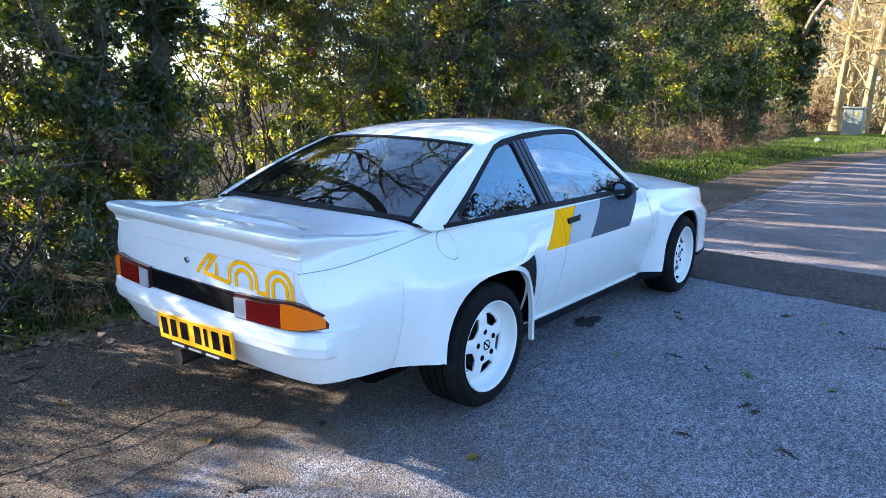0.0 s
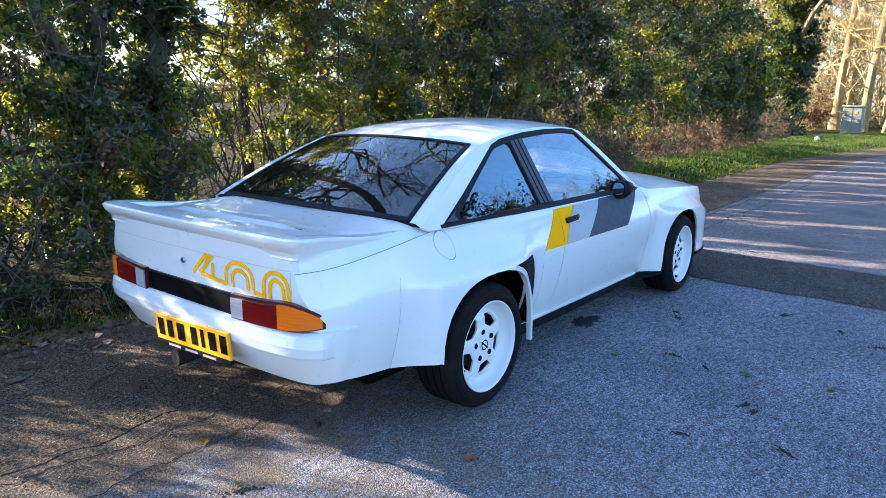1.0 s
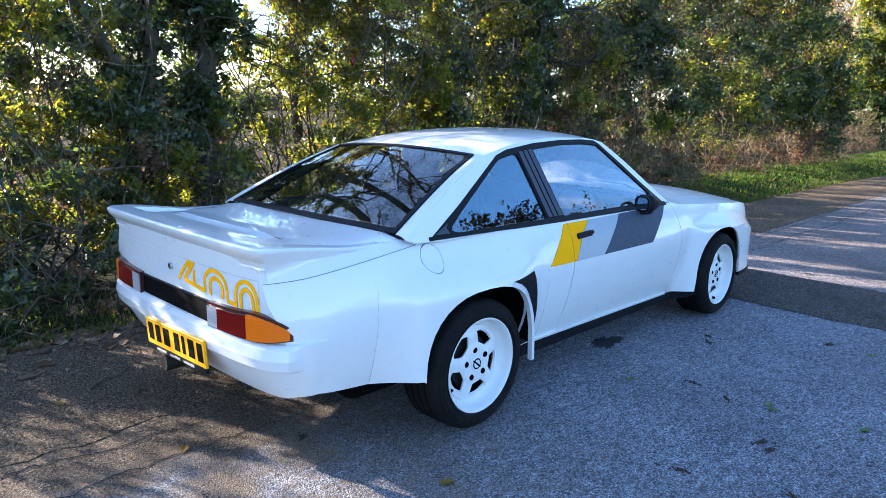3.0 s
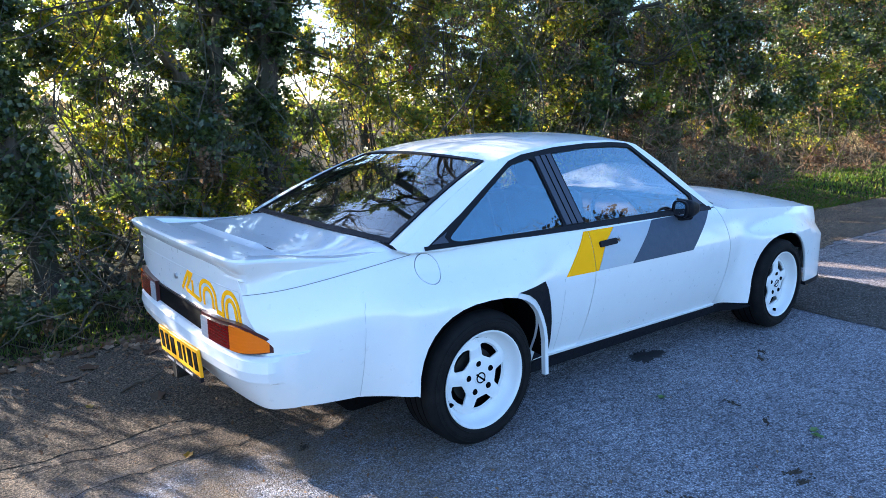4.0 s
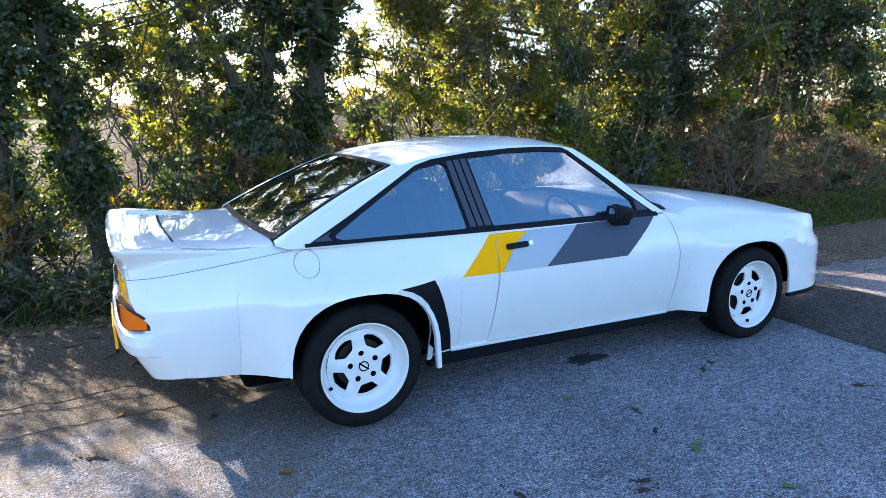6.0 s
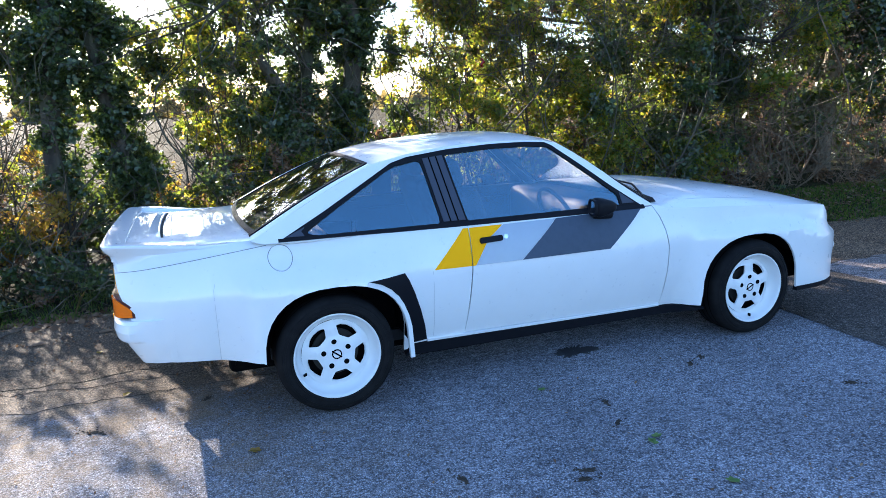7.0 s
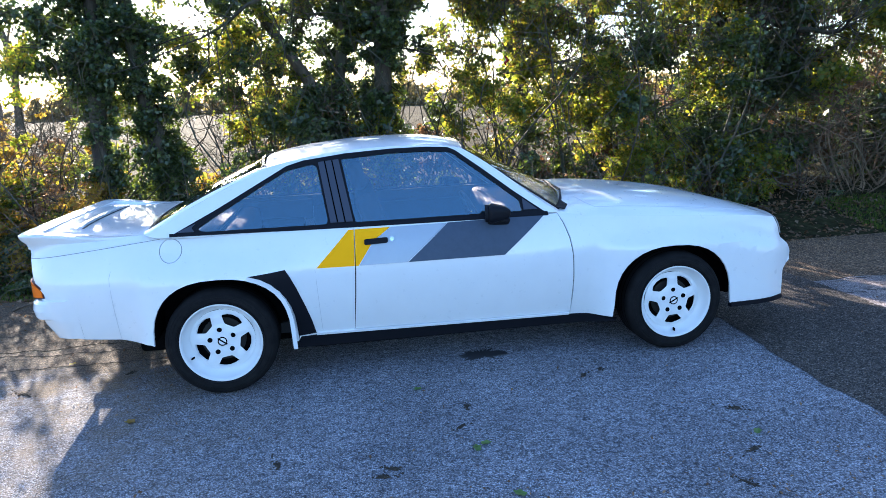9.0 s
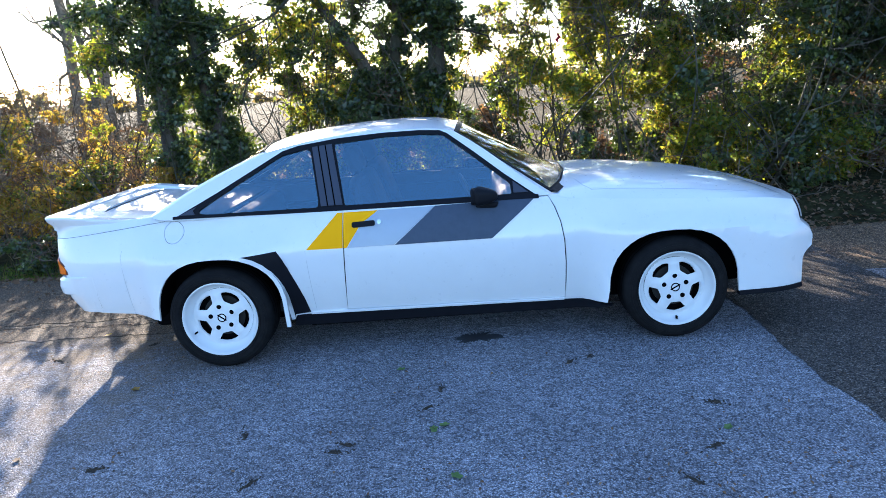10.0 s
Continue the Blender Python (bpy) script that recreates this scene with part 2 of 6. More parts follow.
# ---- ground materials ----
def chip_material(name, dark, mid, light, stone=95, warm=0.35, dust=0.0, tone_of=(0.2, 0.15, 0.1), further=(1.15, 0.96, 0.80)):
    """Chip-sealed tarmac: stones in dark binder, with dust and stains."""
    m = Nodes(name, mid, 0.82)
    stones = m.cells(stone, out="Color")
    sep = m.tree.nodes.new("ShaderNodeSeparateColor")
    m.tree.links.new(stones, sep.inputs[0])
    tone = m.ramp(sep.outputs[0], (0.05, dark), (0.45, mid), (0.80, tuple(c * 1.35 for c in mid)), (0.97, light))
    tint = m.mix(m.ramp(sep.outputs[1], (0.6, 0.0), (1.0, warm)), tone, (0.30, 0.22, 0.14), "MIX")
    gaps = m.ramp(m.cells(stone), (0.25, 1.06), (0.60, 0.46))
    col = m.mix(1.0, tint, gaps, "MULTIPLY")
    broad = m.ramp(m.noise(0.9, 6, 0.62), (0.32, 0.68), (0.70, 1.15))
    col = m.mix(1.0, col, broad, "MULTIPLY")
    col = m.mix(1.0, col, m.ramp(m.noise(24, 4, 0.7, (0.6, 1.4, 1)), (0.35, 0.72), (0.65, 1.2)), "MULTIPLY")
    stain = m.ramp(m.noise(6.5, 5, 0.72), (0.60, 0.0), (0.68, 0.7))
    col = m.mix(stain, col, tuple(c * 0.8 for c in dark))
    if dust:
        place = m.tree.nodes.new("ShaderNodeSeparateXYZ")
        m.tree.links.new(m.coords, place.inputs[0])
        ends = m.tree.nodes.new("ShaderNodeMapRange")
        ends.inputs[1].default_value, ends.inputs[2].default_value = -0.7, -1.9
        m.tree.links.new(place.outputs[0], ends.inputs[0])
        near_kerb = m.tree.nodes.new("ShaderNodeMapRange")
        near_kerb.inputs[1].default_value, near_kerb.inputs[2].default_value, near_kerb.inputs[3].default_value = -1.9, -0.5, 0.45
        m.tree.links.new(place.outputs[1], near_kerb.inputs[0])
        # tan dust; its warm tone also carries the colour of low sunlight
        veil = m.mix(1.0, m.mix(1.0, ends.outputs[0], near_kerb.outputs[0], "MULTIPLY"), m.ramp(m.noise(5.0, 7, 0.7), (0.40, dust * 0.18), (0.60, dust * 0.9)), "MULTIPLY")
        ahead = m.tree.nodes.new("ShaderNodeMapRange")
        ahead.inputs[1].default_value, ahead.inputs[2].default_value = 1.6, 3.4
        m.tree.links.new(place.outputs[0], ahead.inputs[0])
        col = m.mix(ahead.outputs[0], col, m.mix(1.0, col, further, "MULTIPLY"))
        crumbs = m.ramp(m.noise(150, 4, 0.8), (0.36, tuple(0.30 * c for c in tone_of)), (0.52, tone_of), (0.70, tuple(2.3 * c for c in tone_of)))
        col = m.mix(veil, col, crumbs)
        side = m.tree.nodes.new("ShaderNodeMapRange")
        side.inputs[1].default_value, side.inputs[2].default_value = -1.05, 0.25
        m.tree.links.new(place.outputs[1], side.inputs[0])
        # dark crumbly dirt, spread further to paint in shade behind the bumper
        drift = m.ramp(m.mix(0.5, side.outputs[0], m.noise(3.2, 8, 0.75, (0.7, 1.5, 1))), (0.47, 0.0), (0.60, 0.92))
        mould = m.ramp(m.noise(95, 6, 0.85), (0.42, (0.013, 0.0095, 0.006)), (0.48, (0.075, 0.055, 0.036)), (0.55, (0.17, 0.125, 0.082)), (0.63, (0.42, 0.315, 0.21)))
        col = m.mix(m.mix(1.0, ends.outputs[0], drift, "MULTIPLY"), col, mould)
    m.put("Base Color", col)
    m.put("Roughness", m.ramp(m.noise(2.0, 4), (0.3, 0.75), (0.7, 0.97)))
    m.put("Specular IOR Level", 0.18)
    add = m.tree.nodes.new("ShaderNodeMath")
    add.operation = "MULTIPLY_ADD"
    m.tree.links.new(m.cells(stone), add.inputs[0])
    add.inputs[1].default_value = -1.0
    m.tree.links.new(m.noise(240, 3), add.inputs[2])
    m.bump(add.outputs[0], 0.85, 0.007)
    return m.mat


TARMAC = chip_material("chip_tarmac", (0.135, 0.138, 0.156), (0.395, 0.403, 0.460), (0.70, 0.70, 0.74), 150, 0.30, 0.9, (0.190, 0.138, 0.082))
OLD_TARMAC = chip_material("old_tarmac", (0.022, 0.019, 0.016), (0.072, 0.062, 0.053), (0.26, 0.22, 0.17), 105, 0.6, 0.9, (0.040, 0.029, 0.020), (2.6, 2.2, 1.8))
PATCH = chip_material("patch_tarmac", (0.038, 0.034, 0.031), (0.128, 0.113, 0.102), (0.36, 0.31, 0.27), 130, 0.35)

m = Nodes("verge_soil", (0.06, 0.045, 0.03), 0.95)
near = m.ramp(m.noise(9, 6, 0.7), (0.35, (0.022, 0.018, 0.012)), (0.55, (0.05, 0.05, 0.022)), (0.75, (0.10, 0.075, 0.045)))
far = m.ramp(m.noise(0.25, 5, 0.6), (0.35, (0.05, 0.037, 0.02)), (0.65, (0.075, 0.06, 0.03)))
geo = m.tree.nodes.new("ShaderNodeSeparateXYZ")
m.tree.links.new(m.coords, geo.inputs[0])
to_far = m.tree.nodes.new("ShaderNodeMapRange")
to_far.inputs[1].default_value, to_far.inputs[2].default_value = 5.5, 9.0
m.tree.links.new(geo.outputs[1], to_far.inputs[0])
m.put("Base Color", m.mix(to_far.outputs[0], near, far))
m.put("Specular IOR Level", 0.04)
m.bump(m.noise(22, 6, 0.75), 0.9, 0.05)
SOIL = m.mat


def leaf_material(name, colors, glow, rough=0.45, through_share=0.45, gloss=0.3):
    """Thin leaves: each with its own tone; light that falls on the back shines through."""
    m = Nodes(name, colors[0], rough)
    stops = [(i / max(1, len(colors) - 1), c) for i, c in enumerate(colors)]
    tone = m.ramp(m.island(), *stops)
    m.put("Base Color", m.mix(m.ramp(m.noise(40, 3), (0.35, 0.0), (0.7, 0.4)), tone, m.mix(1.0, tone, (0.6, 0.6, 0.5), "MULTIPLY")))
    m.put("Specular IOR Level", gloss)
    t = m.tree.nodes.new("ShaderNodeBsdfTranslucent")
    m.tree.links.new(m.mix(1.0, tone, glow, "MULTIPLY"), t.inputs[0])
    mixer = m.tree.nodes.new("ShaderNodeMixShader")
    mixer.inputs[0].default_value = through_share
    m.tree.links.new(m.bsdf.outputs[0], mixer.inputs[1])
    m.tree.links.new(t.outputs[0], mixer.inputs[2])
    m.tree.links.new(mixer.outputs[0], m.tree.nodes["Material Output"].inputs[0])
    return m.mat


IVY = leaf_material("ivy_leaf", [(0.016, 0.027, 0.013), (0.042, 0.064, 0.026), (0.082, 0.110, 0.036), (0.026, 0.041, 0.021), (0.122, 0.138, 0.040)], (3.2, 3.2, 0.8), 0.36, 0.32, 0.6)
GREEN = leaf_material("hedge_leaf", [(0.025, 0.040, 0.010), (0.076, 0.106, 0.021), (0.130, 0.155, 0.027), (0.046, 0.067, 0.017), (0.172, 0.165, 0.032), (0.135, 0.090, 0.032)], (5.0, 4.5, 1.1), 0.42, 0.48, 0.45)
YELLOW_LEAF = leaf_material("yellowing_leaf", [(0.24, 0.185, 0.035), (0.29, 0.21, 0.035), (0.17, 0.17, 0.035), (0.24, 0.13, 0.045), (0.34, 0.24, 0.06)], (2.8, 2.6, 1.2), 0.5, 0.5)
BROWN_LEAF = leaf_material("dead_leaf", [(0.10, 0.055, 0.03), (0.16, 0.095, 0.05), (0.22, 0.14, 0.08), (0.08, 0.05, 0.03), (0.28, 0.20, 0.13)], (2.0, 1.8, 1.4), 0.7, 0.3)
GRASS = leaf_material("grass_blade", [(0.028, 0.050, 0.010), (0.044, 0.075, 0.013), (0.070, 0.092, 0.018), (0.100, 0.088, 0.035)], (4.2, 4.6, 1.2), 0.5, 0.4)
DRY_GRASS = leaf_material("dry_grass", [(0.14, 0.11, 0.05), (0.20, 0.16, 0.08), (0.10, 0.11, 0.04)], (2.4, 2.2, 1.4), 0.6, 0.35)


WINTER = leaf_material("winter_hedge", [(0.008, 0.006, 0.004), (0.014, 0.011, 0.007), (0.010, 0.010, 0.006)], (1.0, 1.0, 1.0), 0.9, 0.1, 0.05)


def bark_material(name, dark, light):
    m = Nodes(name, light, 0.9)
    streak = m.noise(9, 6, 0.7, (1, 1, 0.18))
    m.put("Base Color", m.mix(m.ramp(m.noise(2.5, 4), (0.4, 0.0), (0.7, 0.5)), m.ramp(streak, (0.35, dark), (0.65, light)), (0.06, 0.075, 0.03)))
    m.bump(streak, 0.8, 0.03)
    return m.mat


BARK = bark_material("bark", (0.016, 0.0125, 0.009), (0.085, 0.066, 0.048))
GREY_BARK = bark_material("grey_bark", (0.035, 0.027, 0.020), (0.15, 0.115, 0.08))
PALE_BARK = bark_material("pale_bark", (0.11, 0.08, 0.055), (0.33, 0.25, 0.17))
TWIG = bark_material("twig_bark", (0.035, 0.026, 0.018), (0.19, 0.14, 0.10))
RUSSET = bark_material("russet_twig", (0.07, 0.045, 0.030), (0.29, 0.19, 0.115))

# ---- ground ----
FALL = math.tan(radians(0.9))


def road_z(y):
    """The road falls gently towards the hedge."""
    return -FALL * max(0.0, y + 0.8)


def bend(x):
    """Far ahead the lane turns away from the hedge."""
    return 0.0085 * max(0.0, min(x, 70.0) - 12.0) ** 2


def ground_z(x, y):
    y += bend(x)
    bumps = 0.035 * noise.noise((x * 0.9, y * 0.9, 3.0)) + 0.015 * noise.noise((x * 3.1, y * 3.1, 7.0))
    bank = smooth(1.0, 4.5, x)
    verge = -0.055 - 0.075 * smooth(1.5, 1.95, y) * (1 - bank) + 0.13 * smooth(1.55, 2.7, y) * bank
    if y < 1.45:
        verge = -0.075
    if y < -6.3:
        verge, bumps = 0.02, bumps
    far = smooth(6, 10, y)
    return (verge + bumps * smooth(1.45, 1.8, y)) * (1 - far) - 0.1 * far


def uneven(start, stop, fine_a, fine_b, fine, grow=1.35):
    """Positions that are close together between fine_a and fine_b and widen outwards."""
    mid = list(np.arange(fine_a, fine_b + 1e-6, fine))
    low, step, p = [], fine, fine_a
    while p > start:
        step *= grow
        p -= step
        low.append(max(p, start))
    high, step, p = [], fine, fine_b
    while p < stop:
        step *= grow
        p += step
        high.append(min(p, stop))
    return low[::-1] + mid + high


xs, ys = uneven(-600, 900, -6, 16, 0.25), uneven(-600, 900, 1.25, 6, 0.12)
rows = [[(x, y, ground_z(x, y)) for y in ys] for x in xs]
bm = loft(rows)
if sum(f.normal.z for f in bm.faces) < 0:
    bmesh.ops.reverse_faces(bm, faces=bm.faces[:])
tagged(part("ground", bm, SOIL, angle=180), "bare soil verge with moss and field beyond", "ground", kind="structure")


def edge_y(x):
    """Where the tarmac ends under the hedge."""
    return 1.52 + 0.05 * noise.noise((x * 0.8, 0, 0)) + 0.025 * noise.noise((x * 3.7, 0, 4)) - 0.10 * smooth(5.0, 9.0, x) - bend(x)


def slab(x0, x1, y0, y1, lift, nx, ny, ragged=0.0):
    """A sheet of tarmac with a real edge, following the road's fall."""
    rows = []
    for x in np.linspace(x0, x1, nx):
        top = y1(x) if callable(y1) else y1 + ragged * noise.noise((x * 2, y1, 1))
        low = y0(x) if callable(y0) else y0 + ragged * noise.noise((x * 2, y0, 2))
        line = [(x, low + (top - low) * k / (ny - 1), road_z(low + (top - low) * k / (ny - 1)) + lift) for k in range(ny)]
        rows.append([(x, low, line[0][2] - 0.07)] + line + [(x, top, line[-1][2] - 0.07)])
    bm = loft(rows)
    if sum(f.normal.z for f in bm.faces) < 0:
        bmesh.ops.reverse_faces(bm, faces=bm.faces[:])
    return bm


def joint_y(x):
    return 0.20 - bend(x) + 0.05 * noise.noise((x * 5, 0, 9)) + 0.05 * noise.noise((x * 1.3, 0, 5)) + 0.02 * noise.noise((x * 17, 0, 2))


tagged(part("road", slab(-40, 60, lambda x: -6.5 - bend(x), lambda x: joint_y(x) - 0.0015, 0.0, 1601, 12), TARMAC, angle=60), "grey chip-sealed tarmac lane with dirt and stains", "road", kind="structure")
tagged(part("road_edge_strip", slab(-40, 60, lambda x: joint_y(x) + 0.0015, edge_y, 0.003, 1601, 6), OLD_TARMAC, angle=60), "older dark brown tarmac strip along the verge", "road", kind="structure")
patch = slab(1.77, 2.92, -6.4, 1.40, 0.004, 40, 320, 0.03)
for v in patch.verts:
    v.co.x += 0.05 * noise.noise((v.co.x * 0.4, v.co.y * 1.4, 5)) + 0.03 * noise.noise((v.co.x, v.co.y * 6, 8)) + 0.016 * noise.noise((v.co.x, v.co.y * 19, 2))
tagged(part("road_patch", patch, PATCH, angle=60), "darker smooth tarmac trench patch across the lane", "road", kind="structure")

m = Nodes("crack_grit", (0.03, 0.025, 0.02), 0.95)
m.bump(m.noise(160, 4), 0.8, 0.004)
GRIT = m.mat


def road_crack(x0, x1, y_at, width, seed):
    """A ragged crack filled with grit."""
    rows_ = []
    for x in np.arange(x0, x1, 0.02):
        y = y_at - bend(x) + 0.055 * noise.noise((x * 5, seed, 2)) + 0.14 * noise.noise((x * 0.7, seed, 6)) + 0.030 * noise.noise((x * 19, seed, 4))
        w = width * max(0.0, 2.6 * noise.noise((x * 1.6, seed, 3)) - 0.25 + 1.3 * noise.noise((x * 31, seed, 7)) + 0.5 * noise.noise((x * 9, seed, 8)))
        rows_.append([(x, y - w, road_z(y) + 0.0012), (x, y, road_z(y) + 0.0022), (x, y + w, road_z(y) + 0.0042)])
    return tagged(part("road_crack", loft(rows_), GRIT), "ragged dark crack along the lane", "crack", kind="structure")


road_crack(-5.0, 16.0, -0.16, 0.0022, 3)
road_crack(-5.0, 14.0, 0.12, 0.0045, 8)
road_crack(-4.0, 1.7, 0.55, 0.0035, 12)

# ---- plants ----
RNG = np.random.default_rng(7)


def mesh_from(name, verts, faces_n, count, material, parent=None, kind="", label=""):
    """A mesh of many equal polygons: verts in order, faces_n corners each."""
    me = bpy.data.meshes.new(name)
    me.vertices.add(len(verts))
    me.vertices.foreach_set("co", np.asarray(verts, np.float32).ravel())
    me.loops.add(count * faces_n)
    me.loops.foreach_set("vertex_index", np.arange(count * faces_n, dtype=np.int32))
    me.polygons.add(count)
    me.polygons.foreach_set("loop_start", np.arange(0, count * faces_n, faces_n, dtype=np.int32))
    me.polygons.foreach_set("loop_total", np.full(count, faces_n, np.int32))
    me.update(calc_edges=True)
    me.materials.append(material)
    ob = new(name, me)
    ob.parent = parent
    if kind or label:
        tagged(ob, label, kind=kind)
    return ob


def unit(v):
    return v / np.maximum(np.linalg.norm(v, axis=1, keepdims=True), 1e-9)


# narrow openings through the hedge, along the sun's way: place, half width, heights
SLOTS = [(2.76, 0.16, 0.95, 1.6), (3.34, 0.10, 0.95, 1.5), (5.0, 0.15, 0.85, 1.55), (5.9, 0.07, 0.9, 1.3), (7.4, 0.18, 0.9, 1.6), (8.7, 0.20, 0.8, 1.7), (10.6, 0.3, 0.5, 1.5), (11.9, 0.16, 0.9, 1.8), (13.1, 0.34, 0.6, 2.0), (15.0, 0.26, 0.5, 2.0), (16.6, 0.36, 0.6, 2.0)]


def unblocked(c):
    """Which leaf places stay out of the openings."""
    keep = np.ones(len(c), bool)
    line = c[:, 0] + 0.325 * c[:, 1]
    tall = c[:, 2] - 0.32 * (c[:, 1] - 3.0)
    # the window between the straight trunks and the sunlit shrub, open to the field
    across = c[:, 0] - 0.42 - 0.16 * (c[:, 2] - 1.4) - 0.10 * (c[:, 1] - 4.0)
    keep &= ~((np.abs(across) < 0.15 + 0.07 * np.sin(c[:, 2] * 11 + c[:, 1] * 3)) & (c[:, 2] > 1.12) & (c[:, 2] < 1.72) & (c[:, 1] > 3.3))
    for x0, w, low, high in SLOTS:
        width = w * (0.8 + 0.35 * np.sin(tall * 9 + x0 * 3)) + 0.03 * np.sin(tall * 23 + x0)
        keep &= ~((np.abs(line - x0 - 0.05 * np.sin(tall * 5 + x0)) < width) & (tall > low) & (tall < high) & (c[:, 1] > 2.3))
    return keep


def leaves(name, centres, material, size, parent=None, spread=0.3, up=0.5, narrow=0.62, kind="", label="", facing=None):
    """Leaf blades, six corners each, at the centres."""
    c = np.asarray(centres)
    keep = unblocked(c)
    c = c[keep]
    n = len(c)
    if facing is None:
        nrm = unit(RNG.normal(size=(n, 3)) + np.array((0, -spread, up)))
    else:
        nrm = unit(facing[keep] + RNG.normal(size=(n, 3)) * 0.38)
    a = unit(np.cross(nrm, RNG.normal(size=(n, 3))))
    b = np.cross(nrm, a)
    ln = size * RNG.uniform(0.55, 1.35, (n, 1))
    w = ln * narrow
    droop = nrm * ln * 0.12
    if size >= 0.0395:
        kite = np.stack([c - a * ln * 0.5, c - b * w * 0.5 + droop, c + a * ln * 0.52 - droop, c + b * w * 0.5 + droop], axis=1)
        return mesh_from(name, kite.reshape(-1, 3), 4, n, material, parent, kind, label)
    quad = np.stack([c - a * ln * 0.5, c - a * ln * 0.08 - b * w * 0.5 + droop, c + a * ln * 0.30 - b * w * 0.30, c + a * ln * 0.52 - droop, c + a * ln * 0.30 + b * w * 0.30, c - a * ln * 0.08 + b * w * 0.5 + droop], axis=1)
    return mesh_from(name, quad.reshape(-1, 3), 6, n, material, parent, kind, label)


def boughs_of_leaves(name, hearts, r, material, size, parent, cover=1.5, narrow=0.72, label="", flat=0.85):
    """Boughs: thin shoots fanning out from each heart, with leaves set alternately along them."""
    hearts = np.asarray(hearts, float)
    k = len(hearts)
    if k == 0:
        return None
    rad = r * RNG.uniform(0.55, 1.4, k)
    per = np.maximum(8, cover * 12.5 * rad ** 2 / (size ** 2 * 0.62)).astype(int)
    shoots = np.maximum(3, per // 13)
    heart = np.repeat(np.arange(k), shoots)
    n = len(heart)
    lean = unit(RNG.normal(size=(k, 3)) + np.array((0, -0.35, 0.3)))
    d = unit(RNG.normal(size=(n, 3)) + lean[heart] * 0.5 + np.array((0, -0.1, 0.15)))
    start = hearts[heart] + RNG.normal(size=(n, 3)) * (rad[heart] * 0.30)[:, None]
    reach = (rad[heart] * RNG.uniform(0.45, 1.25, n))[:, None]
    sag = np.column_stack([np.zeros(n), np.zeros(n), -RNG.uniform(0.0, 0.35, n)]) * reach
    face = unit(RNG.normal(size=(n, 3)) * 0.75 + np.array((0, -0.45, 0.55)))
    share = np.maximum(4, (per[heart] / shoots[heart]) * RNG.uniform(0.5, 1.5, n)).astype(int)
    who = np.repeat(np.arange(n), share)
    t = RNG.uniform(0.12, 1.04, (len(who), 1))
    side = unit(np.cross(d, face))[who] * np.where(RNG.uniform(size=(len(who), 1)) < 0.5, -1, 1)
    pts = start[who] + d[who] * reach[who] * t + sag[who] * t * t + side * size * RNG.uniform(0.25, 0.75, (len(who), 1)) + RNG.normal(size=(len(who), 3)) * size * 0.28
    pts[:, 2] = hearts[heart[who], 2] + (pts[:, 2] - hearts[heart[who], 2]) * flat
    pts[:, 2] = np.maximum(pts[:, 2], -0.1 + 0.08 * RNG.uniform(size=len(pts)))
    if size < 0.07:
        free = unblocked(start) & unblocked(start + d * reach * 0.6) & (start[:, 2] + d[:, 2] * reach[:, 0] > 0.0) & (RNG.uniform(size=n) < 0.4)
        rods("twig", start[free], (start + d * reach + sag)[free], 0.0035, 0.0012, TWIG, parent, 0.08, 3, 2, kind="stuff")
    return leaves(name, pts, material, size, parent, narrow=narrow, kind="stuff", label=label, facing=face[who])


def clumps(n_clumps, per, radius, sampler):
    """Leaf places in clumps; sampler(n) gives clump centres."""
    cs = sampler(n_clumps)
    r = radius * RNG.uniform(0.5, 1.5, (len(cs), 1, 1))
    return (cs[:, None, :] + RNG.normal(size=(len(cs), per, 3)) * r * np.array((1, 0.9, 0.8))).reshape(-1, 3)


def in_box(x0, x1, y0, y1, z0, z1):
    return lambda n: np.column_stack([RNG.uniform(x0, x1, n), RNG.uniform(y0, y1, n), RNG.uniform(z0, z1, n)])


def along(path, r0, r1):
    """Places scattered round a line of points, from radius r0 to r1."""
    pts = np.asarray(path, float)
    seg = np.linalg.norm(np.diff(pts, axis=0), axis=1)
    cum = np.r_[0, np.cumsum(seg)]

    def f(n):
        t = RNG.uniform(0, cum[-1], n)
        c = np.column_stack([np.interp(t, cum, pts[:, k]) for k in range(3)])
        ang = RNG.uniform(0, 2 * np.pi, n)
        rad = (r0 + (r1 - r0) * t / cum[-1]) * RNG.uniform(0.75, 1.25, n)
        return c + np.column_stack([np.cos(ang) * rad, np.sin(ang) * rad, np.zeros(n)])
    return f


